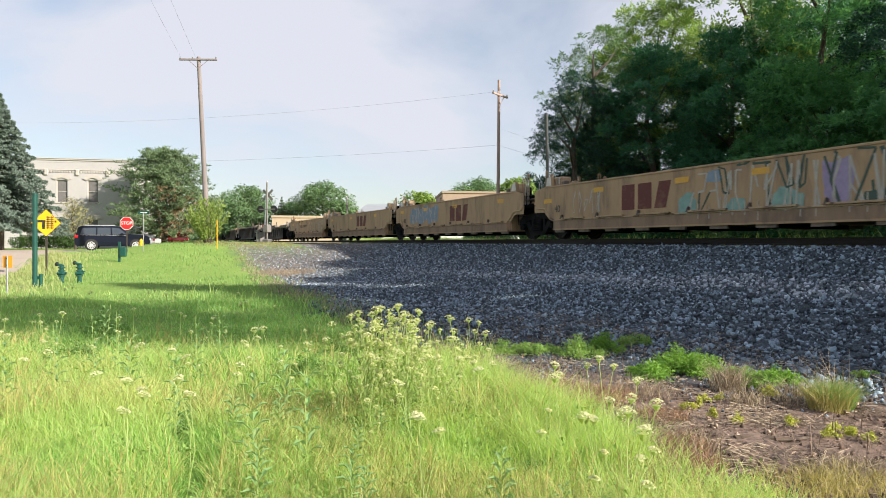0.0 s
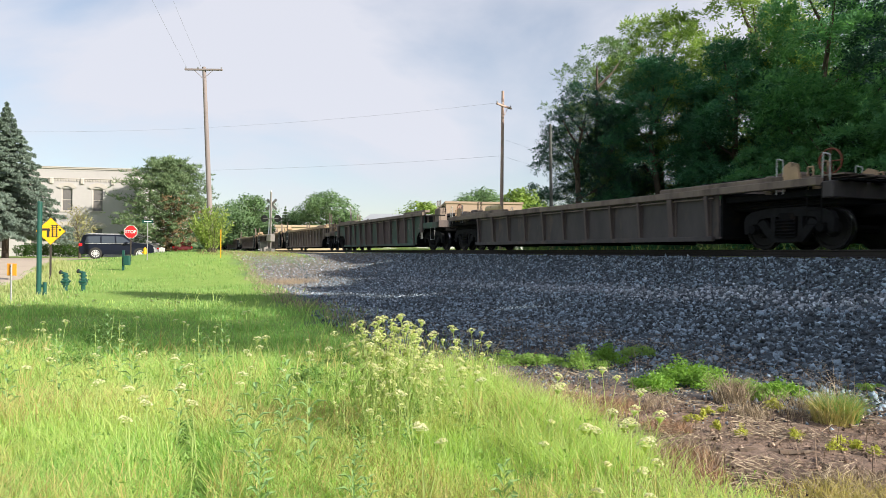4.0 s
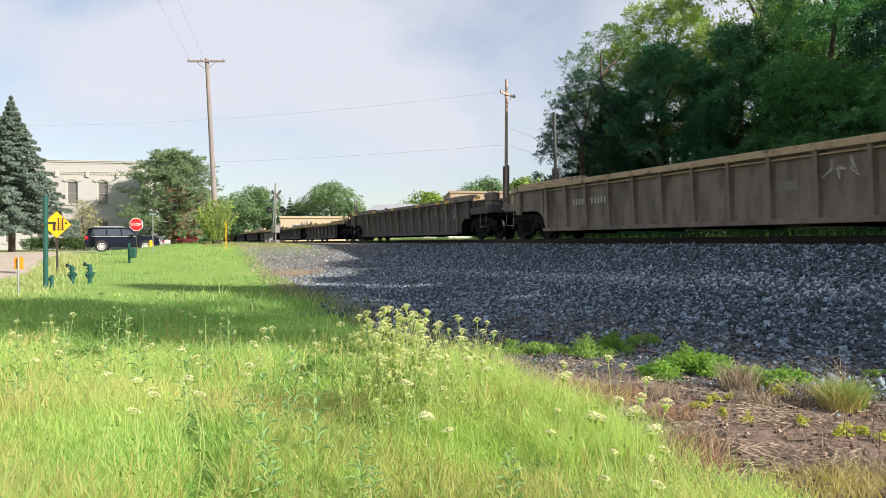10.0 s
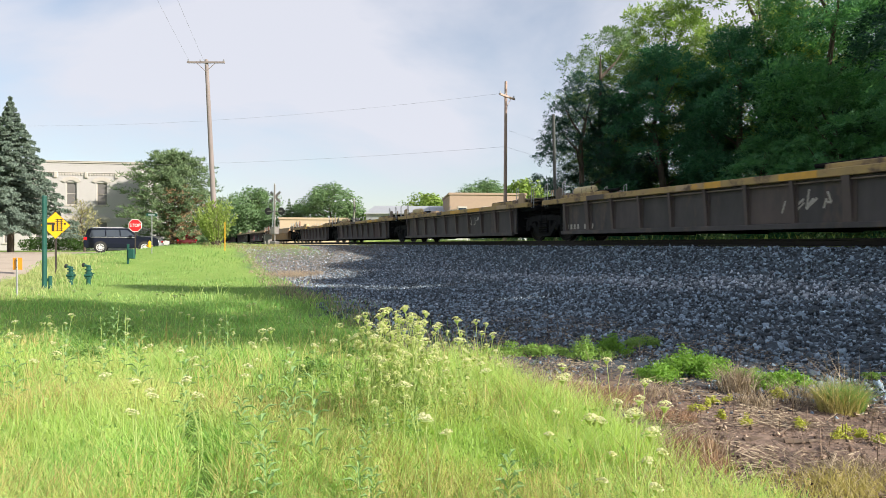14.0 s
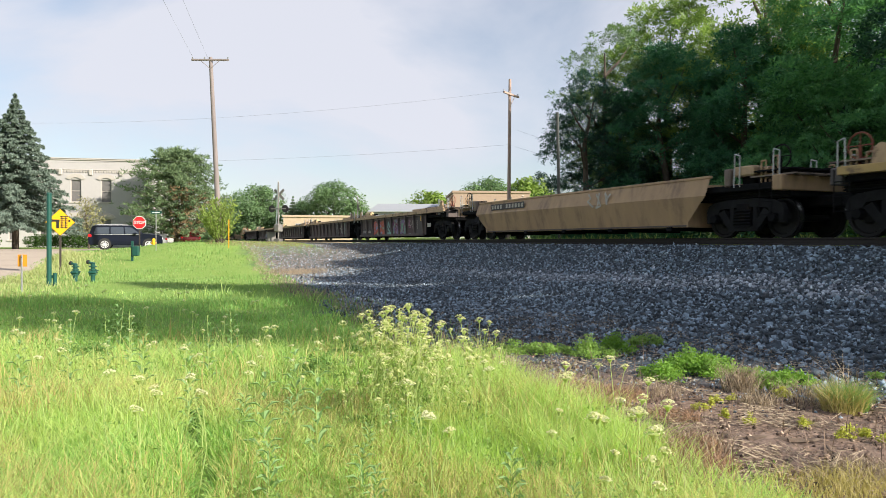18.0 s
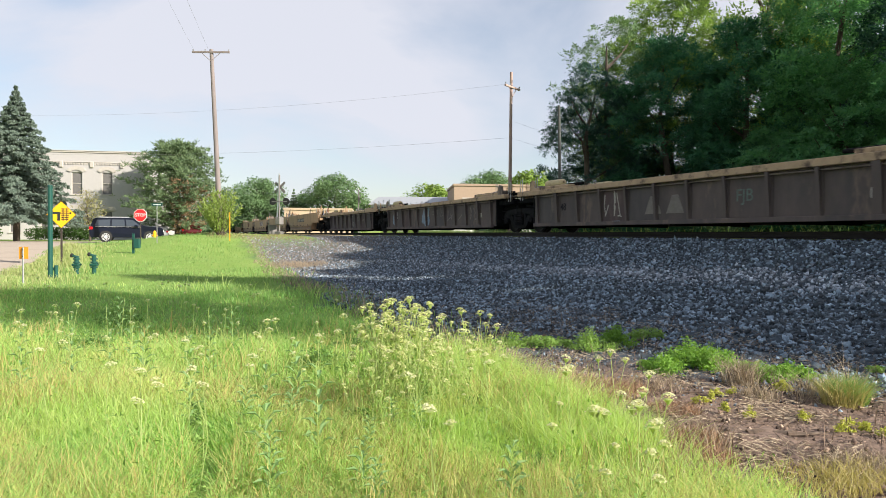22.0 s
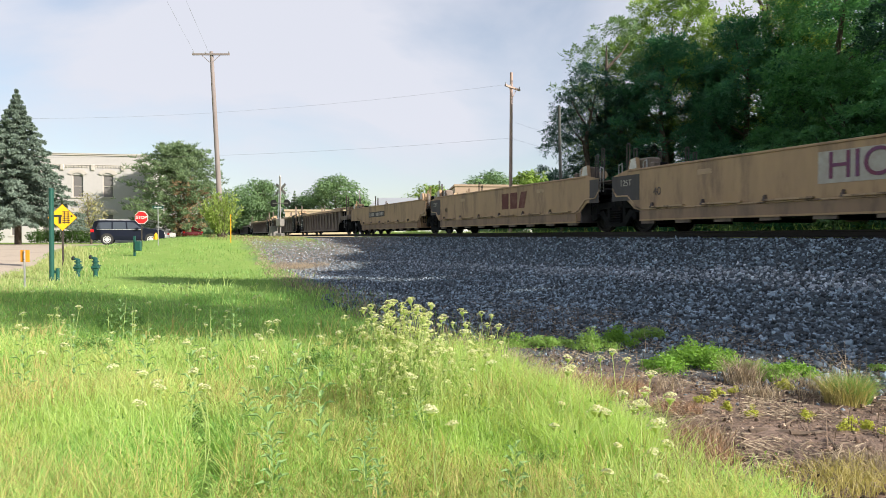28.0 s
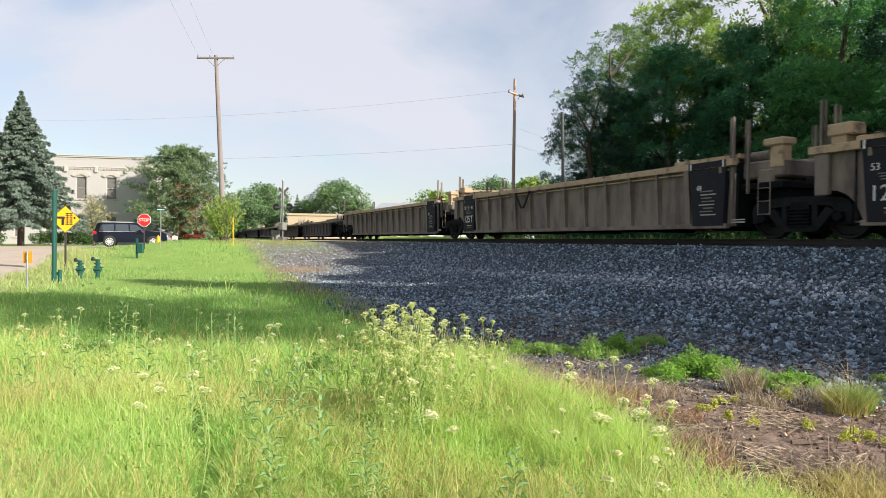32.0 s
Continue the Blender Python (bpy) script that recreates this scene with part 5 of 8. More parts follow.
for i in (22, 23, 24):
    L = CONSIST[i][2] - CONSIST[i][1]
    for x, w in ((0.62, 0.5), (L - 0.98, 1.3)):
        patch_on(i, x, 1.28, w, 0.74, M_GREY, "end_panel", 1.471, "dark grey end panel")
    words_on(i, "125T", L - 1.0, 1.42, 0.26, M_PALE, "lettering", 1.474)
    words_on(i, "40", L - 2.4, 1.1, 0.32, M_BROWN)
    for x in (4.0, 11.0):
        patch_on(i, x, 1.5, 0.5, 0.13, M_TANTRIM)
for o in (*TRUCK.children_recursive, TRUCK):
    bpy.data.objects.remove(o)

# ---- trees and greenery
def unit_dirs(g, n):
    v = g.normal(size=(n, 3))
    return v / np.linalg.norm(v, axis=1)[:, None]


def cards(g, centre, size, aspect=1.7, up=0.0, facing=None, folded=False):
    """Small pointed leaves, one at every centre, turned at random; near ones have a fold along the middle."""
    n = len(centre)
    a = unit_dirs(g, n)
    if facing is not None:
        a = a * 0.55 + facing
        a /= np.linalg.norm(a, axis=1)[:, None]
    b = np.cross(a, unit_dirs(g, n))
    b /= np.linalg.norm(b, axis=1)[:, None] + 1e-9
    c = np.cross(a, b)
    b[:, 2] += up
    sz = (np.asarray(size) * g.uniform(0.6, 1.3, n))[:, None]
    lng, wid = b * sz * aspect * 0.5, c * sz * 0.5
    if not folded:
        v = np.stack([centre - lng * 0.6 - wid, centre - lng * 0.4 + wid, centre + lng], 1).reshape(-1, 3)
        return v, np.arange(n)[:, None] * 3 + np.array([0, 1, 2])
    dip = a * sz * 0.12
    v = np.stack([centre - lng, centre - wid * 1.0 + dip, centre + lng, centre + wid + dip], 1).reshape(-1, 3)
    k = np.arange(n)[:, None] * 4
    f = np.concatenate([k + np.array([0, 1, 2]), k + np.array([0, 2, 3])], 0)
    return v, f


def crown_points(g, lobes, n, rise=0.0):
    """Points in the outer shells of a set of lobes (x, y, z, radius), with gaps."""
    lobes = np.asarray(lobes, float)
    w = lobes[:, 3] ** 2
    pick = g.choice(len(lobes), n, p=w / w.sum())
    d = unit_dirs(g, n)
    d[:, 2] = np.where(g.random(n) < rise, np.abs(d[:, 2]), d[:, 2])
    rad = lobes[pick, 3] * (0.55 + 0.5 * g.random(n) ** 0.6)
    rad *= 1 + 0.18 * np.sin(d[:, 0] * 7 + pick) * np.sin(d[:, 1] * 6 - pick * 2) + 0.10 * np.sin(d[:, 2] * 13 + pick)
    p = lobes[pick, :3] + d * rad[:, None] * np.array([1, 1, 0.82 - 0.22 * (rise > 0)])
    return p, d


def sprays(g, p, d, leaf, per=7):
    """Drooping twigs at the points p, heading out along d, each with small leaves on both sides."""
    n = len(p)
    axis = d + 0.7 * unit_dirs(g, n) + np.array([0, 0, -0.15])
    axis /= np.linalg.norm(axis, axis=1)[:, None]
    nrm = np.array([0, 0, 1.0]) + 0.55 * unit_dirs(g, n) + 0.25 * d
    nrm -= axis * (nrm * axis).sum(1)[:, None]
    nrm /= np.linalg.norm(nrm, axis=1)[:, None] + 1e-9
    side = np.cross(axis, nrm)
    span = leaf * per * g.uniform(0.34, 0.52, n)
    tris = []
    for k in range(per):
        t = (k + 0.5) / per
        e = 1.0 if k % 2 else -1.0
        root = p + axis * (span * t)[:, None] - nrm * (0.3 * span * t * t)[:, None]
        way = side * e * (1.0 - 0.5 * t) + axis * (0.35 + 0.5 * t) + 0.35 * unit_dirs(g, n)
        way /= np.linalg.norm(way, axis=1)[:, None]
        sz = (leaf * g.uniform(0.7, 1.25, n))[:, None]
        wide = np.cross(way, nrm) * sz * 0.42
        tris.append(np.stack([root + way * sz * 0.5 - wide, root + way * sz * 0.5 + wide, root + way * sz * 1.9], 1))
    v = np.stack(tris, 1).reshape(-1, 3)
    return v, np.arange(len(v)).reshape(-1, 3)


def broadleaf(name, seed, height, spread, bare, leaves, leaf, material, label, lobe_n=26, lobe_r=(0.16, 0.30), aspect=1.6, per=0):
    g = np.random.default_rng(seed)
    ob = thing(name, Matrix.Identity(4), label, "tree")
    lobes = []
    for k in range(lobe_n):
        h = bare + (height - bare) * (k + 0.5) / lobe_n
        t = (h - bare) / (height - bare)
        reach = spread * math.sin(math.pi * min(1, 0.16 + 0.80 * t)) ** 0.7
        a = g.uniform(0, 6.283)
        r = spread * g.uniform(*lobe_r) * (1.25 if t < 0.75 else 0.9)
        q = max(0, reach - r * 0.7) * math.sqrt(g.uniform(0.25, 1))
        lobes.append((q * math.cos(a), q * math.sin(a), min(h, height - r * 0.8), r * 1.35))
    bm = bmesh.new()
    bend = [(0, 0, -0.3), (g.normal() * 0.15, g.normal() * 0.15, height * 0.3), (g.normal() * 0.3, g.normal() * 0.3, height * 0.6), (g.normal() * 0.3, g.normal() * 0.3, height * 0.88)]
    rr = [0.024 * height, 0.018 * height, 0.011 * height, 0.003 * height]
    for i in range(3):
        rod(bm, bend[i], bend[i + 1], rr[i], rr[i + 1], 9)
    part("trunk", bm, M_BARK, ob)
    for k, (x, y, z, r) in enumerate(lobes):
        if k % max(3, lobe_n // 9):
            continue
        bm = bmesh.new()
        t = max(0.15, min(0.8, (z - spread * 0.5) / height))
        i = min(2, int(t / 0.3))
        base = Vector(bend[i]).lerp(Vector(bend[i + 1]), min(1, (t - 0.3 * i) / 0.3))
        tip = Vector((x, y, z))
        mid = base.lerp(tip, 0.55) + Vector((0, 0, -0.06 * (tip - base).length))
        rod(bm, base, mid, 0.008 * height, 0.005 * height, 6)
        rod(bm, mid, tip, 0.005 * height, 0.0015 * height, 6)
        part("limb", bm, M_BARK, ob)
    if per:
        p, d = crown_points(g, lobes, leaves // per, 0.72)
        v, f = sprays(g, p, d, leaf, per)
    else:
        p, d = crown_points(g, lobes, leaves)
        v, f = cards(g, p, leaf, aspect, -0.25, d * 0.6 + np.array([0, 0, 0.5]))
    link("crown", raw_mesh("crown", v, f, material), ob)
    return ob


def spruce(seed, height, spread, material, label, needles=22000, tiers=26, foot=0.9):
    g = np.random.default_rng(seed)
    ob = thing("spruce_tree", Matrix.Identity(4), label, "tree")
    bm = bmesh.new()
    rod(bm, (0, 0, -0.3), (0, 0, height * 0.97), 0.022 * height, 0.01, 9)
    part("trunk", bm, M_BARK, ob)
    pts, dirs, sizes = [], [], []
    for k in range(tiers):
        t = k / (tiers - 1)
        z = foot + (height - foot - 0.1) * t
        reach = spread * (1 - t) ** 0.95 + 0.06
        nb = int(11 - 5 * t)
        bm = bmesh.new()
        for q in range(nb):
            a = q * 6.283 / nb + g.uniform(-0.3, 0.3) + k
            ln = reach * g.uniform(0.75, 1.1)
            tip = np.array([math.cos(a) * ln, math.sin(a) * ln, z - 0.22 * ln + 0.1])
            rod(bm, (0, 0, z), tip, 0.035 * (1 - t) + 0.01, 0.006, 5)
            m = int(needles / tiers / nb * (1.7 * (1 - t) + 0.3))
            u = g.random(m) ** 0.6
            wid = 0.26 * ln * (1.05 - u) + 0.12 * min(1, ln)
            side = np.array([-math.sin(a), math.cos(a), 0])
            sw = g.uniform(-1, 1, m)
            pp = np.array([0, 0, z]) * (1 - u)[:, None] + tip * u[:, None] + side * (sw * wid)[:, None]
            pp[:, 2] += -0.16 * np.abs(sw) * wid - g.random(m) * 0.28 * (0.4 + u * 0.6) + 0.05
            pts.append(pp)
        part("branch", bm, M_BARK, ob)
    p = np.concatenate(pts)
    v, f = cards(g, p, 0.125, 2.6, 0.1)
    link("crown", raw_mesh("crown", v, f, material), ob)
    return ob


def put(ob, x, y, scale=1.0, rz=0.0, copy=True, sz=None, dz=0.0):
    m = on_ground(x, y, dz, rz)
    o = copy_thing(ob, m) if copy else ob
    o.matrix_basis = m
    o.scale = (scale, scale, sz or scale)
    return o


def drop(ob):
    for o in (*ob.children_recursive, ob):
        bpy.data.objects.remove(o)


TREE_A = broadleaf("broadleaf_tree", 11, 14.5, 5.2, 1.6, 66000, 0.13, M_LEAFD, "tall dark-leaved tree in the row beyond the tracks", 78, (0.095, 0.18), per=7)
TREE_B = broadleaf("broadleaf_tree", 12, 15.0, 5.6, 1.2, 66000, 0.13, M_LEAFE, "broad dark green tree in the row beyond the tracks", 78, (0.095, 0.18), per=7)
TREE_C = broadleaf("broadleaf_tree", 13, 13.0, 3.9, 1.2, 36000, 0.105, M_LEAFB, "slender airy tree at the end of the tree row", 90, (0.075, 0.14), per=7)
# TREE_K and TREE_F show sunlit tops by lighter leaves than TREE_C.
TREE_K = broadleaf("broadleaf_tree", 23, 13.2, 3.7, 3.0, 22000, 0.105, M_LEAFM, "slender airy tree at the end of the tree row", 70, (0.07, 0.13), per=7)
TREE_F = broadleaf("broadleaf_tree", 16, 15.0, 5.6, 2.0, 56000, 0.13, M_LEAFT, "tall tree behind the tree row with a sunlit leaf colour", 78, (0.095, 0.18), per=7)
# Next two: unseen trees outside the view, added to shade verge and ballast.
SHADE_TREE_G = broadleaf("broadleaf_tree", 17, 24.5, 3.5, 18.2, 3800, 0.24, M_LEAFD, "unseen tall tree with a high crown, added to shade the verge", 34, (0.16, 0.26))
SHADE_TREE_H = broadleaf("broadleaf_tree", 18, 14.5, 5.4, 1.4, 26000, 0.32, M_LEAFD, "tall dark-leaved tree in the row beyond the tracks", 78, (0.095, 0.18), 1.9)
TREE_J = broadleaf("broadleaf_tree", 19, 14.0, 5.6, 0.6, 44000, 0.16, M_LEAFG, "young fresh green tree before the tree row", 60, (0.10, 0.2), per=7)
TREE_D = broadleaf("broadleaf_tree", 14, 12.0, 5.6, 1.8, 18000, 0.27, M_LEAFM, "round-crowned maple far beyond the crossing")
TREE_E = broadleaf("broadleaf_tree", 15, 11.0, 6.0, 1.0, 8000, 0.42, M_LEAFL, "light green tree in the distance")
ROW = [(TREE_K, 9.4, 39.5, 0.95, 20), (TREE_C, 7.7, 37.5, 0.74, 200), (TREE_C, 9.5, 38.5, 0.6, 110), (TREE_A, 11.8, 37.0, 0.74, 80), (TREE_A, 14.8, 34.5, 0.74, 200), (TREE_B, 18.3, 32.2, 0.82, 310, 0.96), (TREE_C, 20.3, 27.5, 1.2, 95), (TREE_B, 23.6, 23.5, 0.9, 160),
       (SHADE_TREE_H, 23.5, 17.5, 1.05, 15), (SHADE_TREE_H, 25.3, 11.0, 1.0, 250, 1.05), (SHADE_TREE_H, 28.2, 5.5, 0.95, 330), (SHADE_TREE_H, 29.0, 1.6, 0.72, 45, 1.46), (SHADE_TREE_G, 33.8, -8.1, 1.0, 70), (SHADE_TREE_H, 33.0, -5.5, 0.56, 20, 1.24), (SHADE_TREE_H, 35.5, -14.0, 0.9, 110),
       (TREE_F, 13.6, 42.0, 0.98, 140), (TREE_F, 18.6, 40.0, 1.12, 10), (TREE_A, 20.8, 36.0, 0.88, 275), (TREE_J, 16.9, 29.6, 0.5, 30), (TREE_J, 18.9, 28.0, 0.55, 150), (TREE_J, 14.4, 31.0, 0.36, 250), (SHADE_TREE_H, 32.0, -7.2, 0.35, 75, 1.2), (SHADE_TREE_H, 28.8, -2.6, 0.46, 140, 1.16), (SHADE_TREE_H, 27.4, 2.2, 0.5, 20, 1.1)]
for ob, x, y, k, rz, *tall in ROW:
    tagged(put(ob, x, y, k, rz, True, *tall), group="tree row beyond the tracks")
for x, y, k, rz in ((-33.5, 122, 0.98, 0), (-18.6, 116, 1.02, 70), (-42, 130, 0.8, 200), (-24.5, 124, 0.75, 120), (9.6, 150, 1.4, 40)):
    tagged(put(TREE_D, x, y, k, rz, True, k * 0.84), group="trees beyond the crossing")
for x, y, k, rz in ((-3.0, 140, 1.05, 0), (-9.5, 150, 0.8, 50), (16.5, 132, 1.25, 120), (21, 128, 0.9, 220), (4, 165, 0.9, 10), (-14.0, 135, 0.62, 310)):
    tagged(put(TREE_E, x, y, k, rz, True, k * 0.9), group="trees beyond the crossing")
for o in (TREE_A, TREE_B, TREE_C, TREE_D, TREE_E, TREE_F, SHADE_TREE_G, SHADE_TREE_H, TREE_J, TREE_K):
    drop(o)
SP = spruce(21, 13.0, 5.4, M_SPRUCE, "tall blue spruce before the cream building", 64000, 27, 2.5)
put(SP, -36.2, 58, 1.0, 0, False)
SP2 = spruce(22, 8.0, 2.2, M_PINE, "small dark conifer beyond the crossing", 7000, 16)
put(SP2, -26.5, 120, 1.0, 0, False)

# the spreading pine: limbs that end in brushes of long needles, browned inside
def pine(seed, height, spread):
    g = np.random.default_rng(seed)
    ob = thing("pine_tree", Matrix.Identity(4), "spreading green pine with browned inner needles", "tree")
    bm = bmesh.new()
    rod(bm, (0, 0, -0.3), (0.2, 0, height * 0.5), 0.24, 0.14, 9)
    rod(bm, (0.2, 0, height * 0.5), (0.1, 0, height * 0.95), 0.14, 0.02, 8)
    part("trunk", bm, M_BARK, ob)
    tuft_at, brown_at = [], []
    for k in range(130):
        t = ((k + 0.5) / 130) ** 0.9
        z = 0.5 + (height - 1.0) * t
        a = k * 2.399 + g.uniform(-0.3, 0.3)
        ln = spread * (0.55 + 0.6 * math.sin(math.pi * min(1.0, 0.22 + 0.74 * t))) * (1 - 0.5 * t ** 3) * g.uniform(0.6, 1.08)
        rise = g.uniform(0.08, 0.4) * ln
        root = np.array([0.15, 0, z])
        tip = root + np.array([math.cos(a) * ln, math.sin(a) * ln, rise])
        bm = bm if k % 5 else bmesh.new()
        rod(bm, root, tip, 0.045 * (1.1 - t), 0.012, 5)
        if k % 5 == 4:
            part("limb", bm, M_BARK, ob)
        for q in np.linspace(0.14, 1.0, 10):
            for _ in range(3):
                c = root * (1 - q) + tip * q + g.normal(size=3) * np.array([0.36, 0.36, 0.26]) * (1.3 - 0.6 * q)
                (brown_at if q < 0.75 and t < 0.5 and math.cos(a) > -0.5 and g.random() < 0.55 else tuft_at).append(c)
    for name, at, m, k in (("crown", tuft_at, M_PINE, 10), ("brown_needles", brown_at, M_PINEBR, 10)):
        at = np.repeat(np.array(at), k, 0)
        d = unit_dirs(g, len(at))
        d[:, 2] = np.abs(d[:, 2]) * 0.9 + 0.1
        r = 0.17 * g.random(len(at))
        c = at + d * r[:, None]
        side = np.cross(d, unit_dirs(g, len(at))) * 0.05
        v = np.stack([c - side, c + side, c + d * g.uniform(0.2, 0.42, len(at))[:, None]], 1).reshape(-1, 3)
        link(name, raw_mesh(name, v, np.arange(len(at))[:, None] * 3 + np.array([0, 1, 2]), m), ob)
    return ob


PINE = pine(36, 9.2, 4.9)
put(PINE, -28.5, 72.9, 1.11, 30, False)
SMALL = broadleaf("ornamental_tree", 41, 4.9, 1.9, 1.5, 1500, 0.12, M_OLIVE, "small thin tree with sparse yellowish leaves")
put(SMALL, -33.6, 65, 1.0, 0, False)
def shoot_bush(seed, height, spread, shoots, leaves, leaf, material, label):
    g = np.random.default_rng(seed)
    ob = thing("shrub", Matrix.Identity(4), label, "bush")
    pts, dirs = [], []
    for k in range(shoots):
        a, q = g.uniform(0, 6.283), math.sqrt(g.random())
        lean = np.array([math.cos(a), math.sin(a), 0]) * spread * q
        top = lean + np.array([0, 0, height * (1 - 0.45 * q * q) * g.uniform(0.75, 1.05)])
        foot = lean * 0.12
        bm = bmesh.new()
        rod(bm, (foot[0], foot[1], -0.1), tuple(top), 0.014, 0.004, 5)
        part("shoot", bm, M_BARK, ob)
        t = g.uniform(0.12, 1.02, leaves)
        pts.append(foot + (top - foot) * t[:, None] + g.normal(size=(leaves, 3)) * 0.05)
        out = (top - foot) / np.linalg.norm(top - foot)
        dirs.append(unit_dirs(g, leaves) * 0.75 + out)
    p, d = np.concatenate(pts), np.concatenate(dirs)
    d /= np.linalg.norm(d, axis=1)[:, None]
    w = np.cross(d, unit_dirs(g, len(p)))
    w /= np.linalg.norm(w, axis=1)[:, None] + 1e-9
    ln = (leaf * g.uniform(0.7, 1.3, len(p)))[:, None]
    v = np.stack([p, p + d * ln * 0.5 - w * ln * 0.16, p + d * ln, p + d * ln * 0.5 + w * ln * 0.16], 1).reshape(-1, 3)
    k = np.arange(len(p))[:, None] * 4
    link("foliage", raw_mesh("foliage", v, np.concatenate([k + np.array([0, 1, 2]), k + np.array([0, 2, 3])], 0), material), ob)
    return ob


put(shoot_bush(51, 3.0, 1.35, 44, 64, 0.2, M_SHOOT, "young leafy shrub of upright shoots at the foot of the pole"), -13.7, 42.0, 1.0, 0, False)


def bush(seed, rx, ry, h, n, leaf, material, name, label, category="bush"):
    g = np.random.default_rng(seed)
    lobes = [(g.uniform(-rx, rx) * 0.7, g.uniform(-ry, ry) * 0.7, h * g.uniform(0.25, 0.62), h * g.uniform(0.3, 0.45)) for _ in range(9)]
    ob = thing(name, Matrix.Identity(4), label, category)
    for x, y, z, r in lobes[::3] if h > 1 else lobes[:2]:
        part("stem", rod(bmesh.new(), (x * 0.2, y * 0.2, -0.1), (x, y, z), 0.006 * h + 0.002, 0.003, 5), M_BARK, ob)
    p, d = crown_points(g, lobes, n)
    p[:, 2] = np.abs(p[:, 2])
    v, f = cards(g, p, leaf, 1.6, 0.0, d * 0.5)
    link("foliage", raw_mesh("foliage", v, f, material), ob)
    return ob


BU = [bush(60 + k, 2.2, 1.6, 2.6 + 0.5 * k, 5000, 0.11, (M_LEAFD, M_LEAFM, M_LEAFD)[k], "bush", "dense bush at the edge of the tree row") for k in range(3)]
g = np.random.default_rng(71)
for k in range(22):
    s, u = 44 - k * 2.6, 22.6 + g.uniform(-0.6, 0.9)
    w = su(s, u)
    tagged(put(BU[(k * 7 + k // 3) % 3], w.x, w.y, g.uniform(0.75, 1.15), g.uniform(0, 360)), group="bushes under the tree row")
for x, y, k in ((10.0, 39, 0.9), (7.6, 36.5, 0.75), (12.5, 36.6, 1.0)):
    tagged(put(BU[2], x, y, k, x * 40), group="bushes under the tree row")
for o in BU:
    drop(o)
# far woods closing the view, too many to count
g = np.random.default_rng(81)
lob = []
for k in range(150):
    a = radians(-62 + 150 * k / 149)
    r = g.uniform(210, 260)
    x, y = r * math.sin(a), r * math.cos(a)
    lob.append((x, y, 1 + g.uniform(1, 3.0), g.uniform(3.5, 6.0)))
p, d = crown_points(g, lob, 42000)
p = p[p[:, 2] > 0.4]
v, f = cards(g, p, 0.9, 1.4)
tagged(new("woods", raw_mesh("woods", v, f, M_LEAFM)), "line of far green woods along the horizon", "woods", kind="stuff")

# ---- cream two-storey building
def rect_prism(name, x0, x1, y0, y1, z0, z1, material, parent, bevel=0.0, label=""):
    return part(name, box(bmesh.new(), x0, x1, y0, y1, z0, z1, None, bevel), material, parent, label)


def arch(x, z0, z1, w, rise):
    o = [(x - w / 2, z0), (x + w / 2, z0), (x + w / 2, z1 - rise)]
    o += [(x + w / 2 * math.cos(t), z1 - rise + rise * math.sin(t)) for t in (0.5, 1.0, 1.57, 2.14, 2.64)]
    return o + [(x - w / 2, z1 - rise)]


def hood(x, z1):
    """A segmental brick arch with dropped ends over a window."""
    bm = bmesh.new()
    n = 9
    ring = []
    for k in range(n + 1):
        t = -1 + 2 * k / n
        for w, r, z in ((0.62, 0.26, -0.02), (0.98, 0.34, 0.30)):
            ring.append((x + w * t, z1 + z + r * (1 - t * t) - (0.16 if w > 0.9 and abs(t) > 0.95 else 0)))
    rows = [[bm.verts.new((p, y, q)) for p, q in ring] for y in (-0.12, 0.0)]
    for k in range(n):
        a = 2 * k
        bm.faces.new([rows[0][i] for i in (a, a + 2, a + 3, a + 1)])
        for i, j in ((a, a + 2), (a + 1, a + 3)):
            bm.faces.new((rows[0][i], rows[0][j], rows[1][j], rows[1][i]))
    for i, j in ((0, 1), (2 * n, 2 * n + 1)):
        bm.faces.new((rows[0][i], rows[0][j], rows[1][j], rows[1][i]))
    return bm


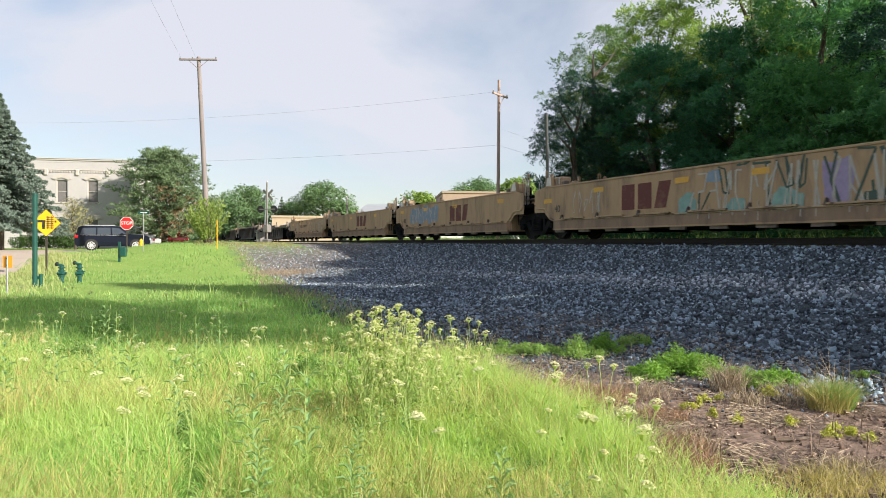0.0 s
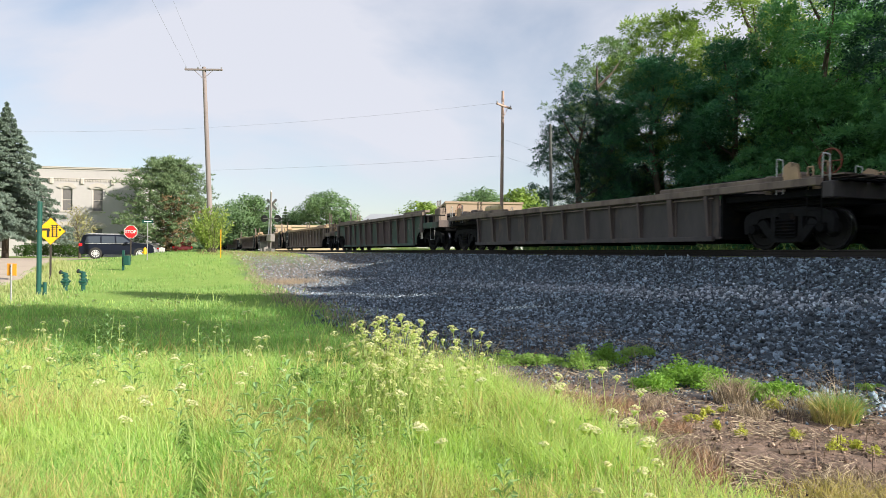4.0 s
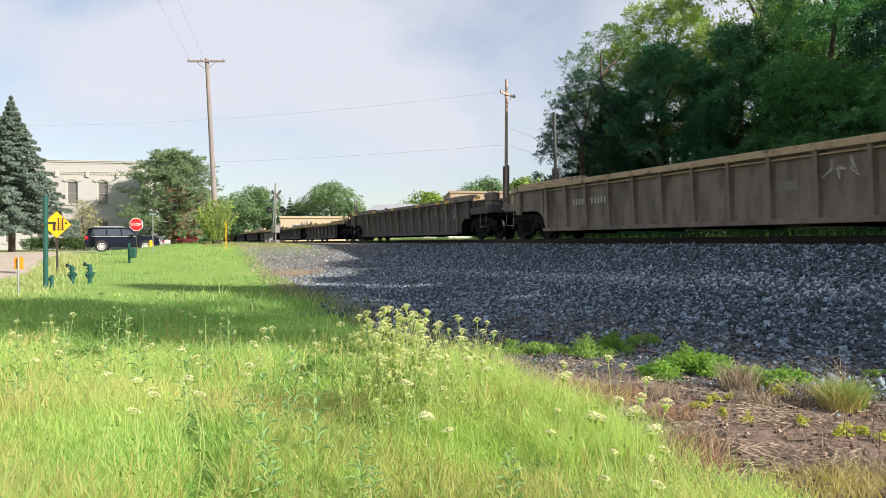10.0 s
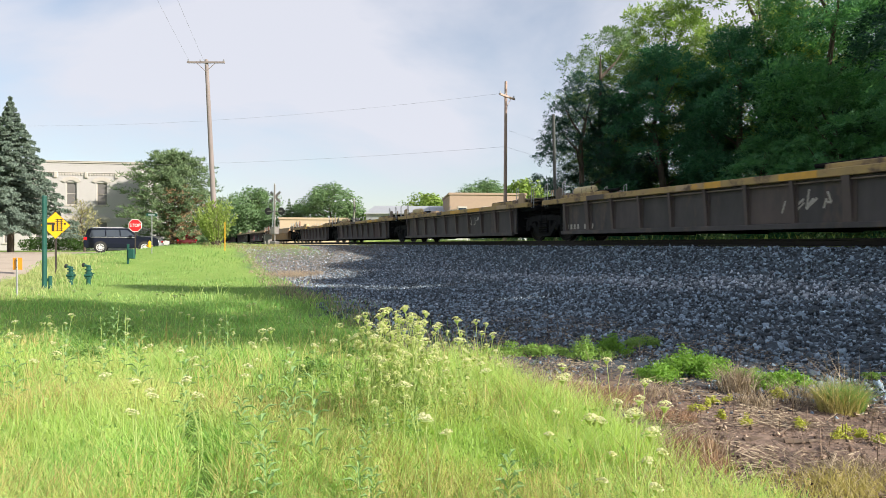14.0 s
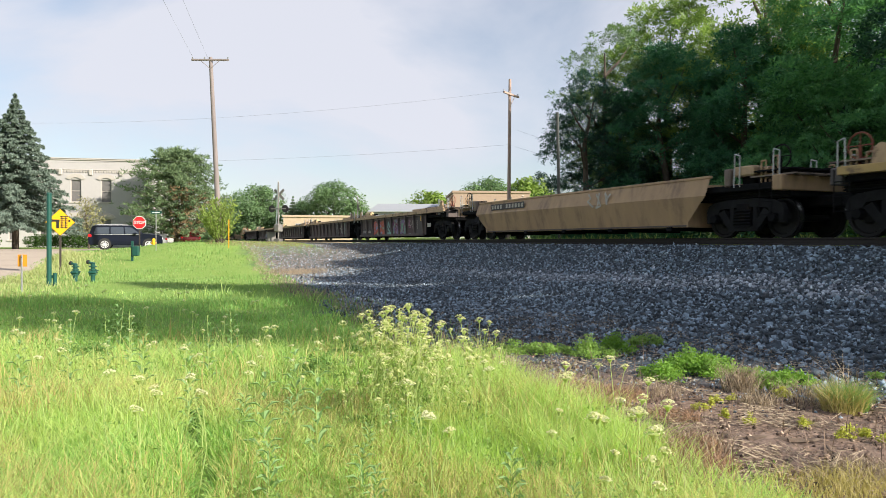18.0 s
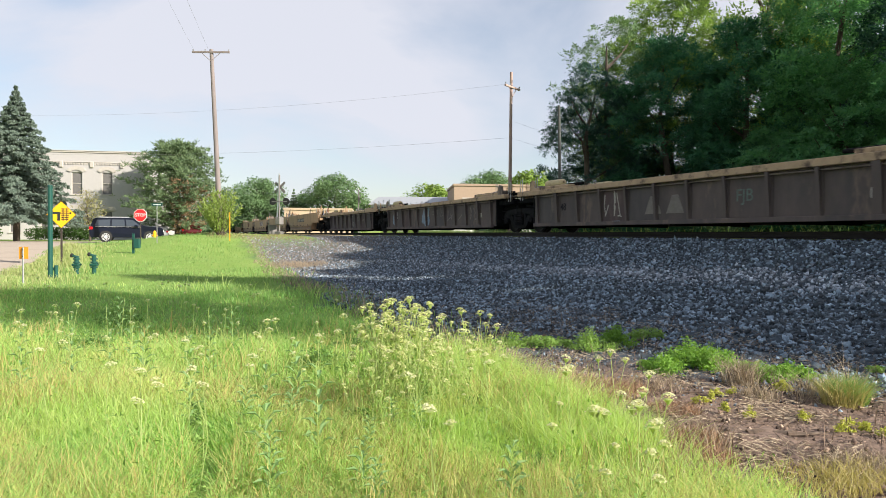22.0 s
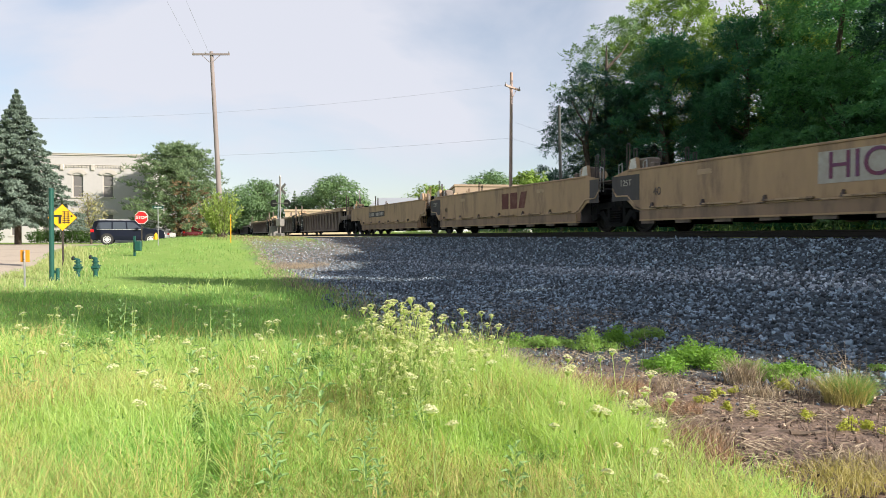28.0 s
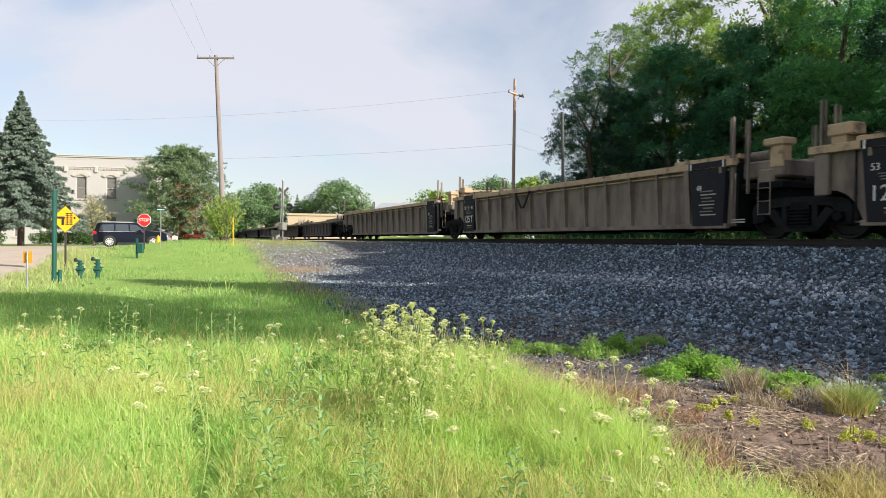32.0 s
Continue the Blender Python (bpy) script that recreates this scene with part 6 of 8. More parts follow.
def cream_building():
    c = Vector((-33.2, 76.4, 0))
    b = thing("cream_building", pose(c.x, c.y, 0.74, 0, 0, 10), "cream painted two-storey brick building with a bracketed cornice", "building", kind="structure")
    W, DEP, H = 30.0, 15.0, 9.5
    cols = [-4.1 - 3.1 * k for k in range(9)]
    zs = [(0.75, 3.15), (4.95, 7.4)]
    # front wall in piers and bands, so that every window is a real hole
    xs = [0.0]
    for x in cols:
        xs += [x + 0.55, x - 0.55]
    xs.append(-W)
    for k in range(0, len(xs), 2):
        rect_prism("wall_pier", xs[k + 1], xs[k], 0, 0.4, 0, H, M_STUCCO, b)
    for x in cols:
        for z0, z1 in ((0, 0.75), (3.15, 4.95), (7.4, H)):
            rect_prism("wall_band", x - 0.55, x + 0.55, 0, 0.4, z0, z1, M_STUCCO, b)
    rect_prism("wall_side", -0.4, 0, 0.4, DEP, 0, H, M_STUCCO, b)
    rect_prism("wall_side", -W, -W + 0.4, 0.4, DEP, 0, H, M_STUCCO, b)
    rect_prism("wall_back", -W + 0.4, -0.4, DEP - 0.4, DEP, 0, H, M_STUCCO, b)
    rect_prism("roof", -W + 0.4, -0.4, 0.4, DEP - 0.4, H - 0.5, H - 0.2, M_SLATE, b)
    rect_prism("cornice", -W - 0.08, 0.08, -0.10, 0.4, H, H + 0.16, M_TRIMW, b, 0.03)
    rect_prism("cornice", -W - 0.14, 0.14, -0.16, 0.4, H + 0.16, H + 0.25, M_TRIMW, b, 0.02)
    rect_prism("string_course", -W, 0, -0.07, 0, H - 1.06, H - 0.98, M_TRIMW, b, 0.02)
    for k in range(9):
        x = -2.55 - 3.1 * k
        rect_prism("bracket", x - 0.2, x + 0.2, -0.17, 0, H - 1.62, H - 0.94, M_TRIMW, b, 0.06)
    bm = bmesh.new()
    for k in range(110):
        box(bm, -0.27 - k * 0.27, -0.13 - k * 0.27, -0.08, 0, H - 1.3, H - 1.1)
    part("dentil_course", bm, M_TRIMW, b)
    for x in cols:
        for z0, z1 in zs:
            w = link("window", to_mesh("window", hood(x, z1), M_TRIMW), b, "window with an arched cream hood")
            rect_prism("window_sill", x - 0.68, x + 0.68, -0.10, 0.1, z0 - 0.1, z0, M_TRIMW, w)
            bm = bmesh.new()
            for q in ((x - 0.55, x - 0.47, z0, z1), (x + 0.47, x + 0.55, z0, z1), (x - 0.47, x + 0.47, z0, z0 + 0.08), (x - 0.47, x + 0.47, z1 - 0.08, z1), (x - 0.47, x + 0.47, (z0 + z1) / 2 - 0.03, (z0 + z1) / 2 + 0.03)):
                box(bm, q[0], q[1], 0.12, 0.2, q[2], q[3])
            part("window_frame", bm, M_TRIMW, w)
            rect_prism("pane", x - 0.47, x + 0.47, 0.17, 0.18, z0 + 0.08, (z0 + z1) / 2 - 0.03, M_DULLGLASS, w)
            rect_prism("pane", x - 0.47, x + 0.47, 0.165, 0.175, (z0 + z1) / 2 + 0.03, z1 - 0.08, M_DULLGLASS, w)
            rect_prism("blind", x - 0.55, x + 0.55, 0.21, 0.22, z0, z1, M_BLIND, w)
    return b


cream_building()


def hedge(x0, y0, x1, y1, h, seed):
    g = np.random.default_rng(seed)
    a, c = Vector((x0, y0, 0)), Vector((x1, y1, 0))
    n = int((c - a).length / 0.5)
    lobes = [(*(a.lerp(c, k / n)).to_2d(), h * 0.52 + g.uniform(-0.05, 0.05), h * 0.55) for k in range(n + 1)]
    p, d = crown_points(g, lobes, 4500)
    ob = thing("hedge", pose(0, 0, ground_at((x0 + x1) / 2, (y0 + y1) / 2)), "clipped dark green hedge before the building", "hedge")
    for x, y, z, r in lobes:
        part("stem", rod(bmesh.new(), (x, y, -0.1), (x, y, z), 0.03, 0.01, 5), M_BARK, ob)
    p[:, 2] = np.clip(p[:, 2], 0.02, h)
    v, f = cards(g, p, 0.13, 1.5)
    link("foliage", raw_mesh("foliage", v, f, M_HEDGE), ob)


hedge(-40.2, 67.0, -35.6, 69.0, 1.35, 91)
hedge(-50.0, 66.0, -44.0, 67.0, 1.25, 92)


# ---- vehicles
def prism_xz(bm, o, half, inset=0.0, n_in=0):
    """A car body from its side outline: the upper part is drawn in."""
    rows = []
    for y, k in ((-half, 1), (half, 1)):
        rows.append([bm.verts.new((x, y * (1 - inset * max(0, z - 1.05)), z)) for x, z in o])
    n = len(o)
    bm.faces.new(rows[0])
    bm.faces.new(list(reversed(rows[1])))
    for i in range(n):
        j = (i + 1) % n
        bm.faces.new((rows[0][j], rows[0][i], rows[1][i], rows[1][j]))


def car_thing(name, m, paint, label, length, height, suv):
    c = thing(name, m, label, "car")
    k, h = length / 5.7, height / 1.95
    if suv:
        o = [(-2.82, 0.45), (-2.86, 0.8), (-2.80, 1.12), (-2.58, 1.82), (-2.35, 1.9), (0.2, 1.93), (0.62, 1.86), (1.22, 1.34), (1.45, 1.28), (2.55, 1.20), (2.80, 1.08), (2.86, 0.5), (2.7, 0.36)]
    else:
        o = [(-2.82, 0.5), (-2.86, 0.85), (-2.78, 1.15), (-2.0, 1.3), (-1.2, 1.85), (0.2, 1.93), (0.5, 1.86), (1.45, 1.25), (2.62, 1.02), (2.82, 0.9), (2.86, 0.5), (2.7, 0.36)]
    wells = [(1.75, 0.36), (-1.62, 0.36)]
    bm = bmesh.new()
    prism_xz(bm, [(x * k, z * h) for x, z in o] + [(-2.7 * k, 0.36 * h)], 0.99, 0.16)
    bmesh.ops.recalc_face_normals(bm, faces=bm.faces)
    bmesh.ops.bevel(bm, geom=[e for e in bm.edges if e.calc_face_angle(0) > 0.3], offset=0.05, segments=2, affect="EDGES", profile=0.6)
    body = part("body", bm, paint, c)
    for sg in (1, -1):
        y = lambda z: 0.995 * (1 - 0.16 * max(0, z / h - 1.05)) * sg
        wins = [[(-2.45, 1.24), (-2.28, 1.74), (-1.28, 1.78), (-1.28, 1.24)], [(-1.18, 1.24), (-1.18, 1.78), (-0.22, 1.79), (-0.16, 1.24)], [(-0.06, 1.24), (-0.12, 1.79), (0.42, 1.76), (1.05, 1.28)]]
        if not suv:
            wins = wins[1:]
        for w in wins:
            bm = bmesh.new()
            a = [bm.verts.new((x * k, y(z * h) + 0.004 * sg, z * h)) for x, z in w]
            b = [bm.verts.new((x * k, y(z * h) - 0.02 * sg, z * h)) for x, z in w]
            bm.faces.new(a)
            bm.faces.new(b)
            for i in range(4):
                bm.faces.new((a[i], a[(i + 1) % 4], b[(i + 1) % 4], b[i]))
            part("side_window", bm, M_GLASS, c)
        bm = bmesh.new()
        box(bm, -2.4 * k, 1.0 * k, *sorted((0.99 * sg, 1.003 * sg)), 1.19 * h, 1.215 * h)
        part("window_trim", bm, M_RIM, c)
        bm = bmesh.new()
        box(bm, -2.87 * k, -2.6 * k, *sorted((0.8 * sg, 1.0 * sg)), 0.98 * h, 1.2 * h, None, 0.03)
        part("tail_lamp", bm, M_LAMPR, c)
        bm = bmesh.new()
        box(bm, 2.55 * k, 2.85 * k, *sorted((0.62 * sg, 0.98 * sg)), 0.82 * h, 0.98 * h, None, 0.03)
        part("headlamp", bm, M_LAMPW, c)
        if suv:
            bm = bmesh.new()
            rod(bm, (-2.2 * k, 0.72 * sg, 1.97 * h), (0.1, 0.72 * sg, 1.97 * h), 0.025, n=6)
            part("roof_rail", bm, M_RIM, c)
        bm = bmesh.new()
        box(bm, 0.55 * k, 0.8 * k, *sorted((0.98 * sg, 1.2 * sg)), 1.2 * h, 1.36 * h, None, 0.03)
        part("mirror", bm, paint, c)
        for x, _ in wells:
            r = 0.40 if suv else 0.36
            wheel = new("wheel")
            wheel.parent = c
            wheel.location = (x * k, 0.905 * sg, r)
            bm = bmesh.new()
            lathe(bm, [(r * 0.62, -0.11), (r * 0.9, -0.12), (r, -0.08), (r, 0.08), (r * 0.9, 0.12), (r * 0.62, 0.11)], 24, pose(0, 0, 0, 90, 0, 0))
            part("tyre", bm, M_TYRE, wheel)
            bm = bmesh.new()
            lathe(bm, [(0.05, -0.125 * 1), (r * 0.3, -0.115), (r * 0.32, 0.115), (0.05, 0.125)], 16, pose(0, 0, 0, 90, 0, 0))
            for q in range(10):
                box(bm, r * 0.2, r * 0.66, -0.118, 0.118, -0.026, 0.026, Matrix.Rotation(q * 0.6283, 4, "Y"))
            lathe(bm, [(r * 0.60, -0.119), (r * 0.70, -0.121), (r * 0.70, 0.121), (r * 0.60, 0.119)], 24, pose(0, 0, 0, 90, 0, 0), False)
            part("rim", bm, M_RIM, wheel)
            bm = bmesh.new()
            rod(bm, (x * k, 0.80 * sg, r + 0.02), (x * k, 0.994 * sg, r + 0.02), r + 0.06, n=20)
            part("wheel_arch", bm, M_TYRE, c)
    return c


w = Vector((-24.95, 54.0, 0))
car_thing("estate_suv", pose(w.x, w.y, ground_at(w.x, w.y) + 0.036, 0, 0, math.degrees(VP)), M_NAVY, "large navy blue SUV waiting on the cross street", 5.25, 1.9, True)
M_CRED = mat("dull red car paint", (0.07, 0.008, 0.01), (0.06, 0.008, 0.01), None, rough=0.25, bump=0)
M_CSIL = mat("silver car paint", (0.5, 0.5, 0.52), (0.45, 0.45, 0.47), None, rough=0.25, metal=0.4, bump=0)
car_thing("saloon_car", on_ground(-27.5, 74.0, 0, 115), M_CRED, "dull red saloon car parked under the pine", 4.7, 1.45, False)
car_thing("saloon_car", on_ground(-30.3, 72.5, 0, 112), M_CSIL, "silver saloon car parked under the pine", 4.7, 1.45, False)


# ---- signs and posts
def stop_sign(x, y, zc):
    z0 = ground_at(x, y)
    s = thing("stop_sign", pose(x, y, z0, 0, 0, 6), "red octagonal stop sign on a steel post", "road sign")
    h = zc - z0
    part("post", box(bmesh.new(), -0.03, 0.03, -0.02, 0.02, -0.3, h + 0.3), M_TIE, s)
    face = lambda r, y0, y1: slab(bmesh.new(), [(r * math.cos(radians(22.5 + 45 * k)), h + r * math.sin(radians(22.5 + 45 * k))) for k in range(8)], y0, y1)
    part("border", face(0.375, -0.035, -0.026), M_SIGNWHITE, s)
    part("face", face(0.348, -0.041, -0.033), M_SIGNRED, s)
    t = link("lettering", text_mesh("STOP", 0.24, M_SIGNWHITE), s)
    t.matrix_basis = pose(0, -0.045, h, 90, 0, 0)
    return s


stop_sign(-16.85, 38.0, 2.5)


def warning_sign(x, y, zc):
    z0 = ground_at(x, y)
    s = thing("warning_sign", pose(x, y, z0, 0, 0, 14), "yellow diamond warning sign with a side road over tracks symbol", "road sign")
    h = zc - z0
    part("post", box(bmesh.new(), -0.035, 0.035, -0.02, 0.02, -0.3, h + 0.35), M_TIE, s)
    dia = lambda r, y0, y1: slab(bmesh.new(), [(r, h), (0, h + r), (-r, h), (0, h - r)], y0, y1)
    part("border", dia(0.545, -0.033, -0.026), M_SIGNBLACK, s)
    part("face", dia(0.53, -0.038, -0.031), M_YELLOW, s)
    for a, b, c, d in ((-0.33, -0.02, 0.02, 0.11), (-0.14, -0.04, -0.24, 0.02)):
        part("symbol_bar", box(bmesh.new(), a, b, -0.043, -0.037, h + c, h + d), M_SIGNBLACK, s)
    for x0 in (0.05, 0.19):
        part("symbol_rail", box(bmesh.new(), x0, x0 + 0.035, -0.043, -0.037, h - 0.24, h + 0.26), M_SIGNBLACK, s)
    for k in range(6):
        part("symbol_tie", box(bmesh.new(), 0.0, 0.275, -0.0435, -0.0375, h - 0.21 + k * 0.085, h - 0.18 + k * 0.085), M_SIGNBLACK, s)
    part("symbol_bar", box(bmesh.new(), 0.3, 0.37, -0.043, -0.037, h + 0.02, h + 0.1), M_SIGNBLACK, s)


warning_sign(-15.36, 27.5, 2.22)


def pipe_post(x, y, top, r):
    z0 = ground_at(x, y)
    s = thing("vent_post", pose(x, y, z0), "tall dark green steel vent pipe", "pipe post")
    part("pipe", rod(bmesh.new(), (0, 0, -0.3), (0, 0, top - z0 - 0.05), r, n=14), M_GREENP, s)
    part("cap", rod(bmesh.new(), (0, 0, top - z0 - 0.05), (0, 0, top - z0), r * 1.15, r * 0.9, 14), M_GREENP, s)
    bm = bmesh.new()
    rod(bm, (0.16, 0.05, -0.1), (0.16, 0.05, 0.42), 0.06, n=10)
    rod(bm, (0.16, 0.05, 0.3), (-0.1, 0.05, 0.3), 0.05, n=10)
    part("valve_stub", bm, M_GREENP, s)


pipe_post(-12.88, 22.4, 3.05, 0.075)


def riser(x, y, h, rz):
    z0 = ground_at(x, y)
    s = thing("pipe_riser", pose(x, y, z0, 0, 0, rz), "dark green gas riser pipe with flanges", "pipe")
    part("pipe", rod(bmesh.new(), (0, 0, -0.3), (0, 0, h), 0.075, n=12), M_GREENP, s)
    for z in (0.22, 0.40, 0.52):
        part("flange", rod(bmesh.new(), (0, 0, z), (0, 0, z + 0.05), 0.125, n=14), M_GREENP, s)
    bm = bmesh.new()
    rod(bm, (0, 0, h), (0, 0, h + 0.04), 0.1, 0.05, 12)
    rod(bm, (0, 0, h), (-0.15, 0, h + 0.04), 0.045, n=10)
    part("elbow", bm, M_GREENP, s)
    part("cap", lathe(bmesh.new(), [(0.02, 0), (0.075, 0.01), (0.075, 0.07), (0.03, 0.1)], 12, pose(-0.13, 0, h + 0.04, 0, -75, 0)), M_SIGNBLACK, s, "black end cap")
    part("gauge_pipe", rod(bmesh.new(), (0.08, -0.02, h - 0.28), (0.2, -0.02, h - 0.26), 0.02, n=8), M_GREENP, s)
    part("valve_body", box(bmesh.new(), -0.13, 0.13, -0.13, 0.13, 0.28, 0.38, None, 0.03), M_GREENP, s)


riser(-13.42, 25.0, 0.62, 0)
riser(-12.78, 25.0, 0.66, 8)


def marker(x, y, h, w, material, label, plate):
    z0 = ground_at(x, y)
    s = thing("marker_post", pose(x, y, z0), label, "marker post")
    part("post", box(bmesh.new(), -w, w, -0.02, 0.02, -0.3, h, None, 0.008), material, s)
    if plate:
        part("plate", box(bmesh.new(), -0.13, 0.13, 0.022, 0.03, h - 0.32, h + 0.01, None, 0.004), M_ORANGE, s)
        for z in (h - 0.25, h - 0.07):
            part("bolt", rod(bmesh.new(), (0, -0.028, z), (0, -0.018, z), 0.012, n=8), M_SIGNBLACK, s)


marker(-11.62, 18.9, 1.08, 0.022, M_GALV, "grey steel marker post with an orange plate", True)
marker(-12.3, 39.2, 1.62, 0.022, M_YELLOW, "slim yellow orange marker post in the grass", False)
s = thing("utility_pedestal", on_ground(-15.35, 34.0), "dark green utility pedestal in the grass", "utility box")
part("housing", box(bmesh.new(), -0.05, 0.24, -0.1, 0.1, 0.25, 0.72, None, 0.02), M_GREENP, s)
part("stake", box(bmesh.new(), -0.14, -0.03, -0.03, 0.03, -0.3, 0.98, None, 0.01), M_GREENP, s)

s = thing("street_name_sign", on_ground(-15.9, 37.9, 0, 0), "small green street name sign on a thin post", "road sign")
part("post", rod(bmesh.new(), (0, 0, -0.3), (0, 0, 2.08), 0.025, n=8), M_GALV, s)
part("blade", box(bmesh.new(), -0.3, 0.3, -0.01, 0.01, 2.04, 2.2), M_GREENP, s)
part("name_bar", box(bmesh.new(), -0.2, 0.2, -0.016, -0.01, 2.1, 2.135), M_SIGNWHITE, s)


# ---- poles and wires
def pole(x, y, top, r0, r1, lean=(0, 0), arms=(), rz=0, label="weathered timber utility pole with a crossarm", timber=None):
    timber = timber or M_POLE
    z0 = ground_at(x, y)
    s = thing("utility_pole", pose(x, y, z0, 0, 0, rz), label, "utility pole")
    h = top - z0
    part("shaft", rod(bmesh.new(), (0, 0, -0.5), (lean[0], lean[1], h), r0, r1, 14), timber, s)
    for z, half in arms:
        k = (z - z0) / h
        cx, cy = lean[0] * k, lean[1] * k
        part("crossarm", box(bmesh.new(), cx - half, cx + half, cy - 0.16, cy - 0.05, z - z0 - 0.06, z - z0 + 0.06, None, 0.01), timber, s)
        for e in (-0.94, 0.94, -0.3):
            bm = bmesh.new()
            lathe(bm, [(0.02, 0), (0.05, 0.02), (0.03, 0.06), (0.05, 0.09), (0.025, 0.14)], 8, Matrix.Translation((cx + half * e, cy - 0.1, z - z0 + 0.06)))
            part("insulator", bm, M_GALV, s)
        for e in (-1, 1):
            part("arm_brace", rod(bmesh.new(), (cx + e * half * 0.5, cy - 0.11, z - z0 - 0.05), (cx, cy - 0.11, z - z0 - 0.6), 0.02, n=6), timber, s)
    return s


P1, P2 = Vector((-15.02, 46.0, 0)), Vector((4.15, 45.0, 0))
pole(P1.x, P1.y, 13.75, 0.19, 0.12, (-0.66, 0), [(13.55, 1.25)], 0)
pole(P2.x, P2.y, 12.15, 0.13, 0.09, (0.05, 0), [(11.15, 0.95)], 55, "slim reddish timber utility pole beyond the tracks", M_POLE_LIT)
pole(5.35, 32.0, 7.55, 0.085, 0.065, (-0.17, 0), [], 0, "bare dark greenish pole stub before the trees", M_POLE3)
pole(-1.7, -11.0, 13.4, 0.18, 0.12, (0, 0), [(13.2, 1.25)], 0)


def wire(a, b, sag, r=0.008):
    a, b = Vector(a), Vector(b)
    s = thing("overhead_wire", Matrix.Translation(a), "thin dark overhead wire between poles", "wire")
    bm = bmesh.new()
    pts = [(b - a) * (k / 16) - Vector((0, 0, 4 * sag * (k / 16) * (1 - k / 16))) for k in range(17)]
    side = (b - a).cross(Vector((0, 0, 1))).normalized() * r * 0.6
    rise = Vector((0, 0, r * 0.6))
    rings = [[bm.verts.new(p + side * c + rise * d) for c, d in ((1, 0), (0, 1), (-1, 0), (0, -1))] for p in pts]
    for p, q in zip(rings, rings[1:]):
        for k in range(4):
            bm.faces.new((p[k], p[(k + 1) % 4], q[(k + 1) % 4], q[k]))
    part("strand", bm, M_WIRE, s)


for e in (-1.18, -0.2):
    wire((P1.x - 0.62 + e, P1.y - 0.1, 13.72), (-1.7 + e, -11.1, 13.35), 0.5)
wire((P2.x - 0.35, P2.y - 0.5, 11.25), (-46, 62, 12.2), 0.9, 0.008)
wire((P2.x, P2.y, 7.9), (-46, 62, 8.8), 0.7, 0.009)
wire((P2.x, P2.y, 7.9), (14.0, 47, 6.6), 0.4, 0.008)
wire((P2.x + 0.3, P2.y + 0.4, 9.0), (14.0, 50, 8.0), 0.4, 0.007)


# ---- crossing signals
def crossing_signal(x, y, rz, label):
    z0 = ground_at(x, y)
    s = thing("crossing_signal", pose(x, y, z0, 0, 0, rz), label, "railway signal")
    part("mast", rod(bmesh.new(), (0, 0, -0.3), (0, 0, 4.9), 0.06, n=10), M_MAST, s)
    part("base", box(bmesh.new(), -0.28, 0.28, -0.28, 0.28, -0.2, 0.35, None, 0.04), M_MAST, s)
    for sg in (-1, 1):
        part("crossbuck_board", box(bmesh.new(), -0.6, 0.6, -0.10, -0.08, -0.1, 0.1, pose(0, 0, 3.9, 0, 42 * sg, 0)), M_MAST, s)
        lamp = part("lamp_hood", rod(bmesh.new(), (0.62 * sg, -0.02, 2.75), (0.62 * sg, -0.3, 2.75), 0.17, n=14), M_SIGNBLACK, s)
        part("lamp_disc", rod(bmesh.new(), (0.62 * sg, 0.0, 2.75), (0.62 * sg, 0.02, 2.75), 0.3, n=18), M_SIGNBLACK, s)
    part("lamp_arm", box(bmesh.new(), -0.7, 0.7, -0.04, 0.04, 2.71, 2.79), M_MAST, s)
    part("gate_motor", box(bmesh.new(), -0.22, 0.22, -0.3, 0.3, 0.9, 1.5, None, 0.04), M_MAST, s)
    part("gate_arm", box(bmesh.new(), -0.05, 0.05, -0.02, 0.02, 1.3, 5.0, pose(0.28, 0, 0, 0, -3, 0)), M_SIGNWHITE, s)
    return s


w = su(56.5, 8.4)
crossing_signal(w.x + 0.33, w.y, 160, "steel crossing signal with crossbuck and lamps beside the track")
w = su(69.5, 18.8)
crossing_signal(w.x, w.y, 112, "steel crossing signal on the far side of the track")
w = su(57.3, 8.3)
s = thing("signal_case", on_ground(w.x, w.y, 0, math.degrees(VP)), "pale grey steel signal case beside the crossing", "equipment case")
part("housing", box(bmesh.new(), -0.3, 0.3, -0.25, 0.25, 0.0, 0.85, None, 0.02), M_MAST, s)
part("roof", box(bmesh.new(), -0.34, 0.34, -0.29, 0.29, 0.85, 0.9, None, 0.02), M_MAST, s)
part("door", box(bmesh.new(), -0.26, 0.26, -0.27, -0.25, 0.08, 0.78, None, 0.008), M_MAST, s)


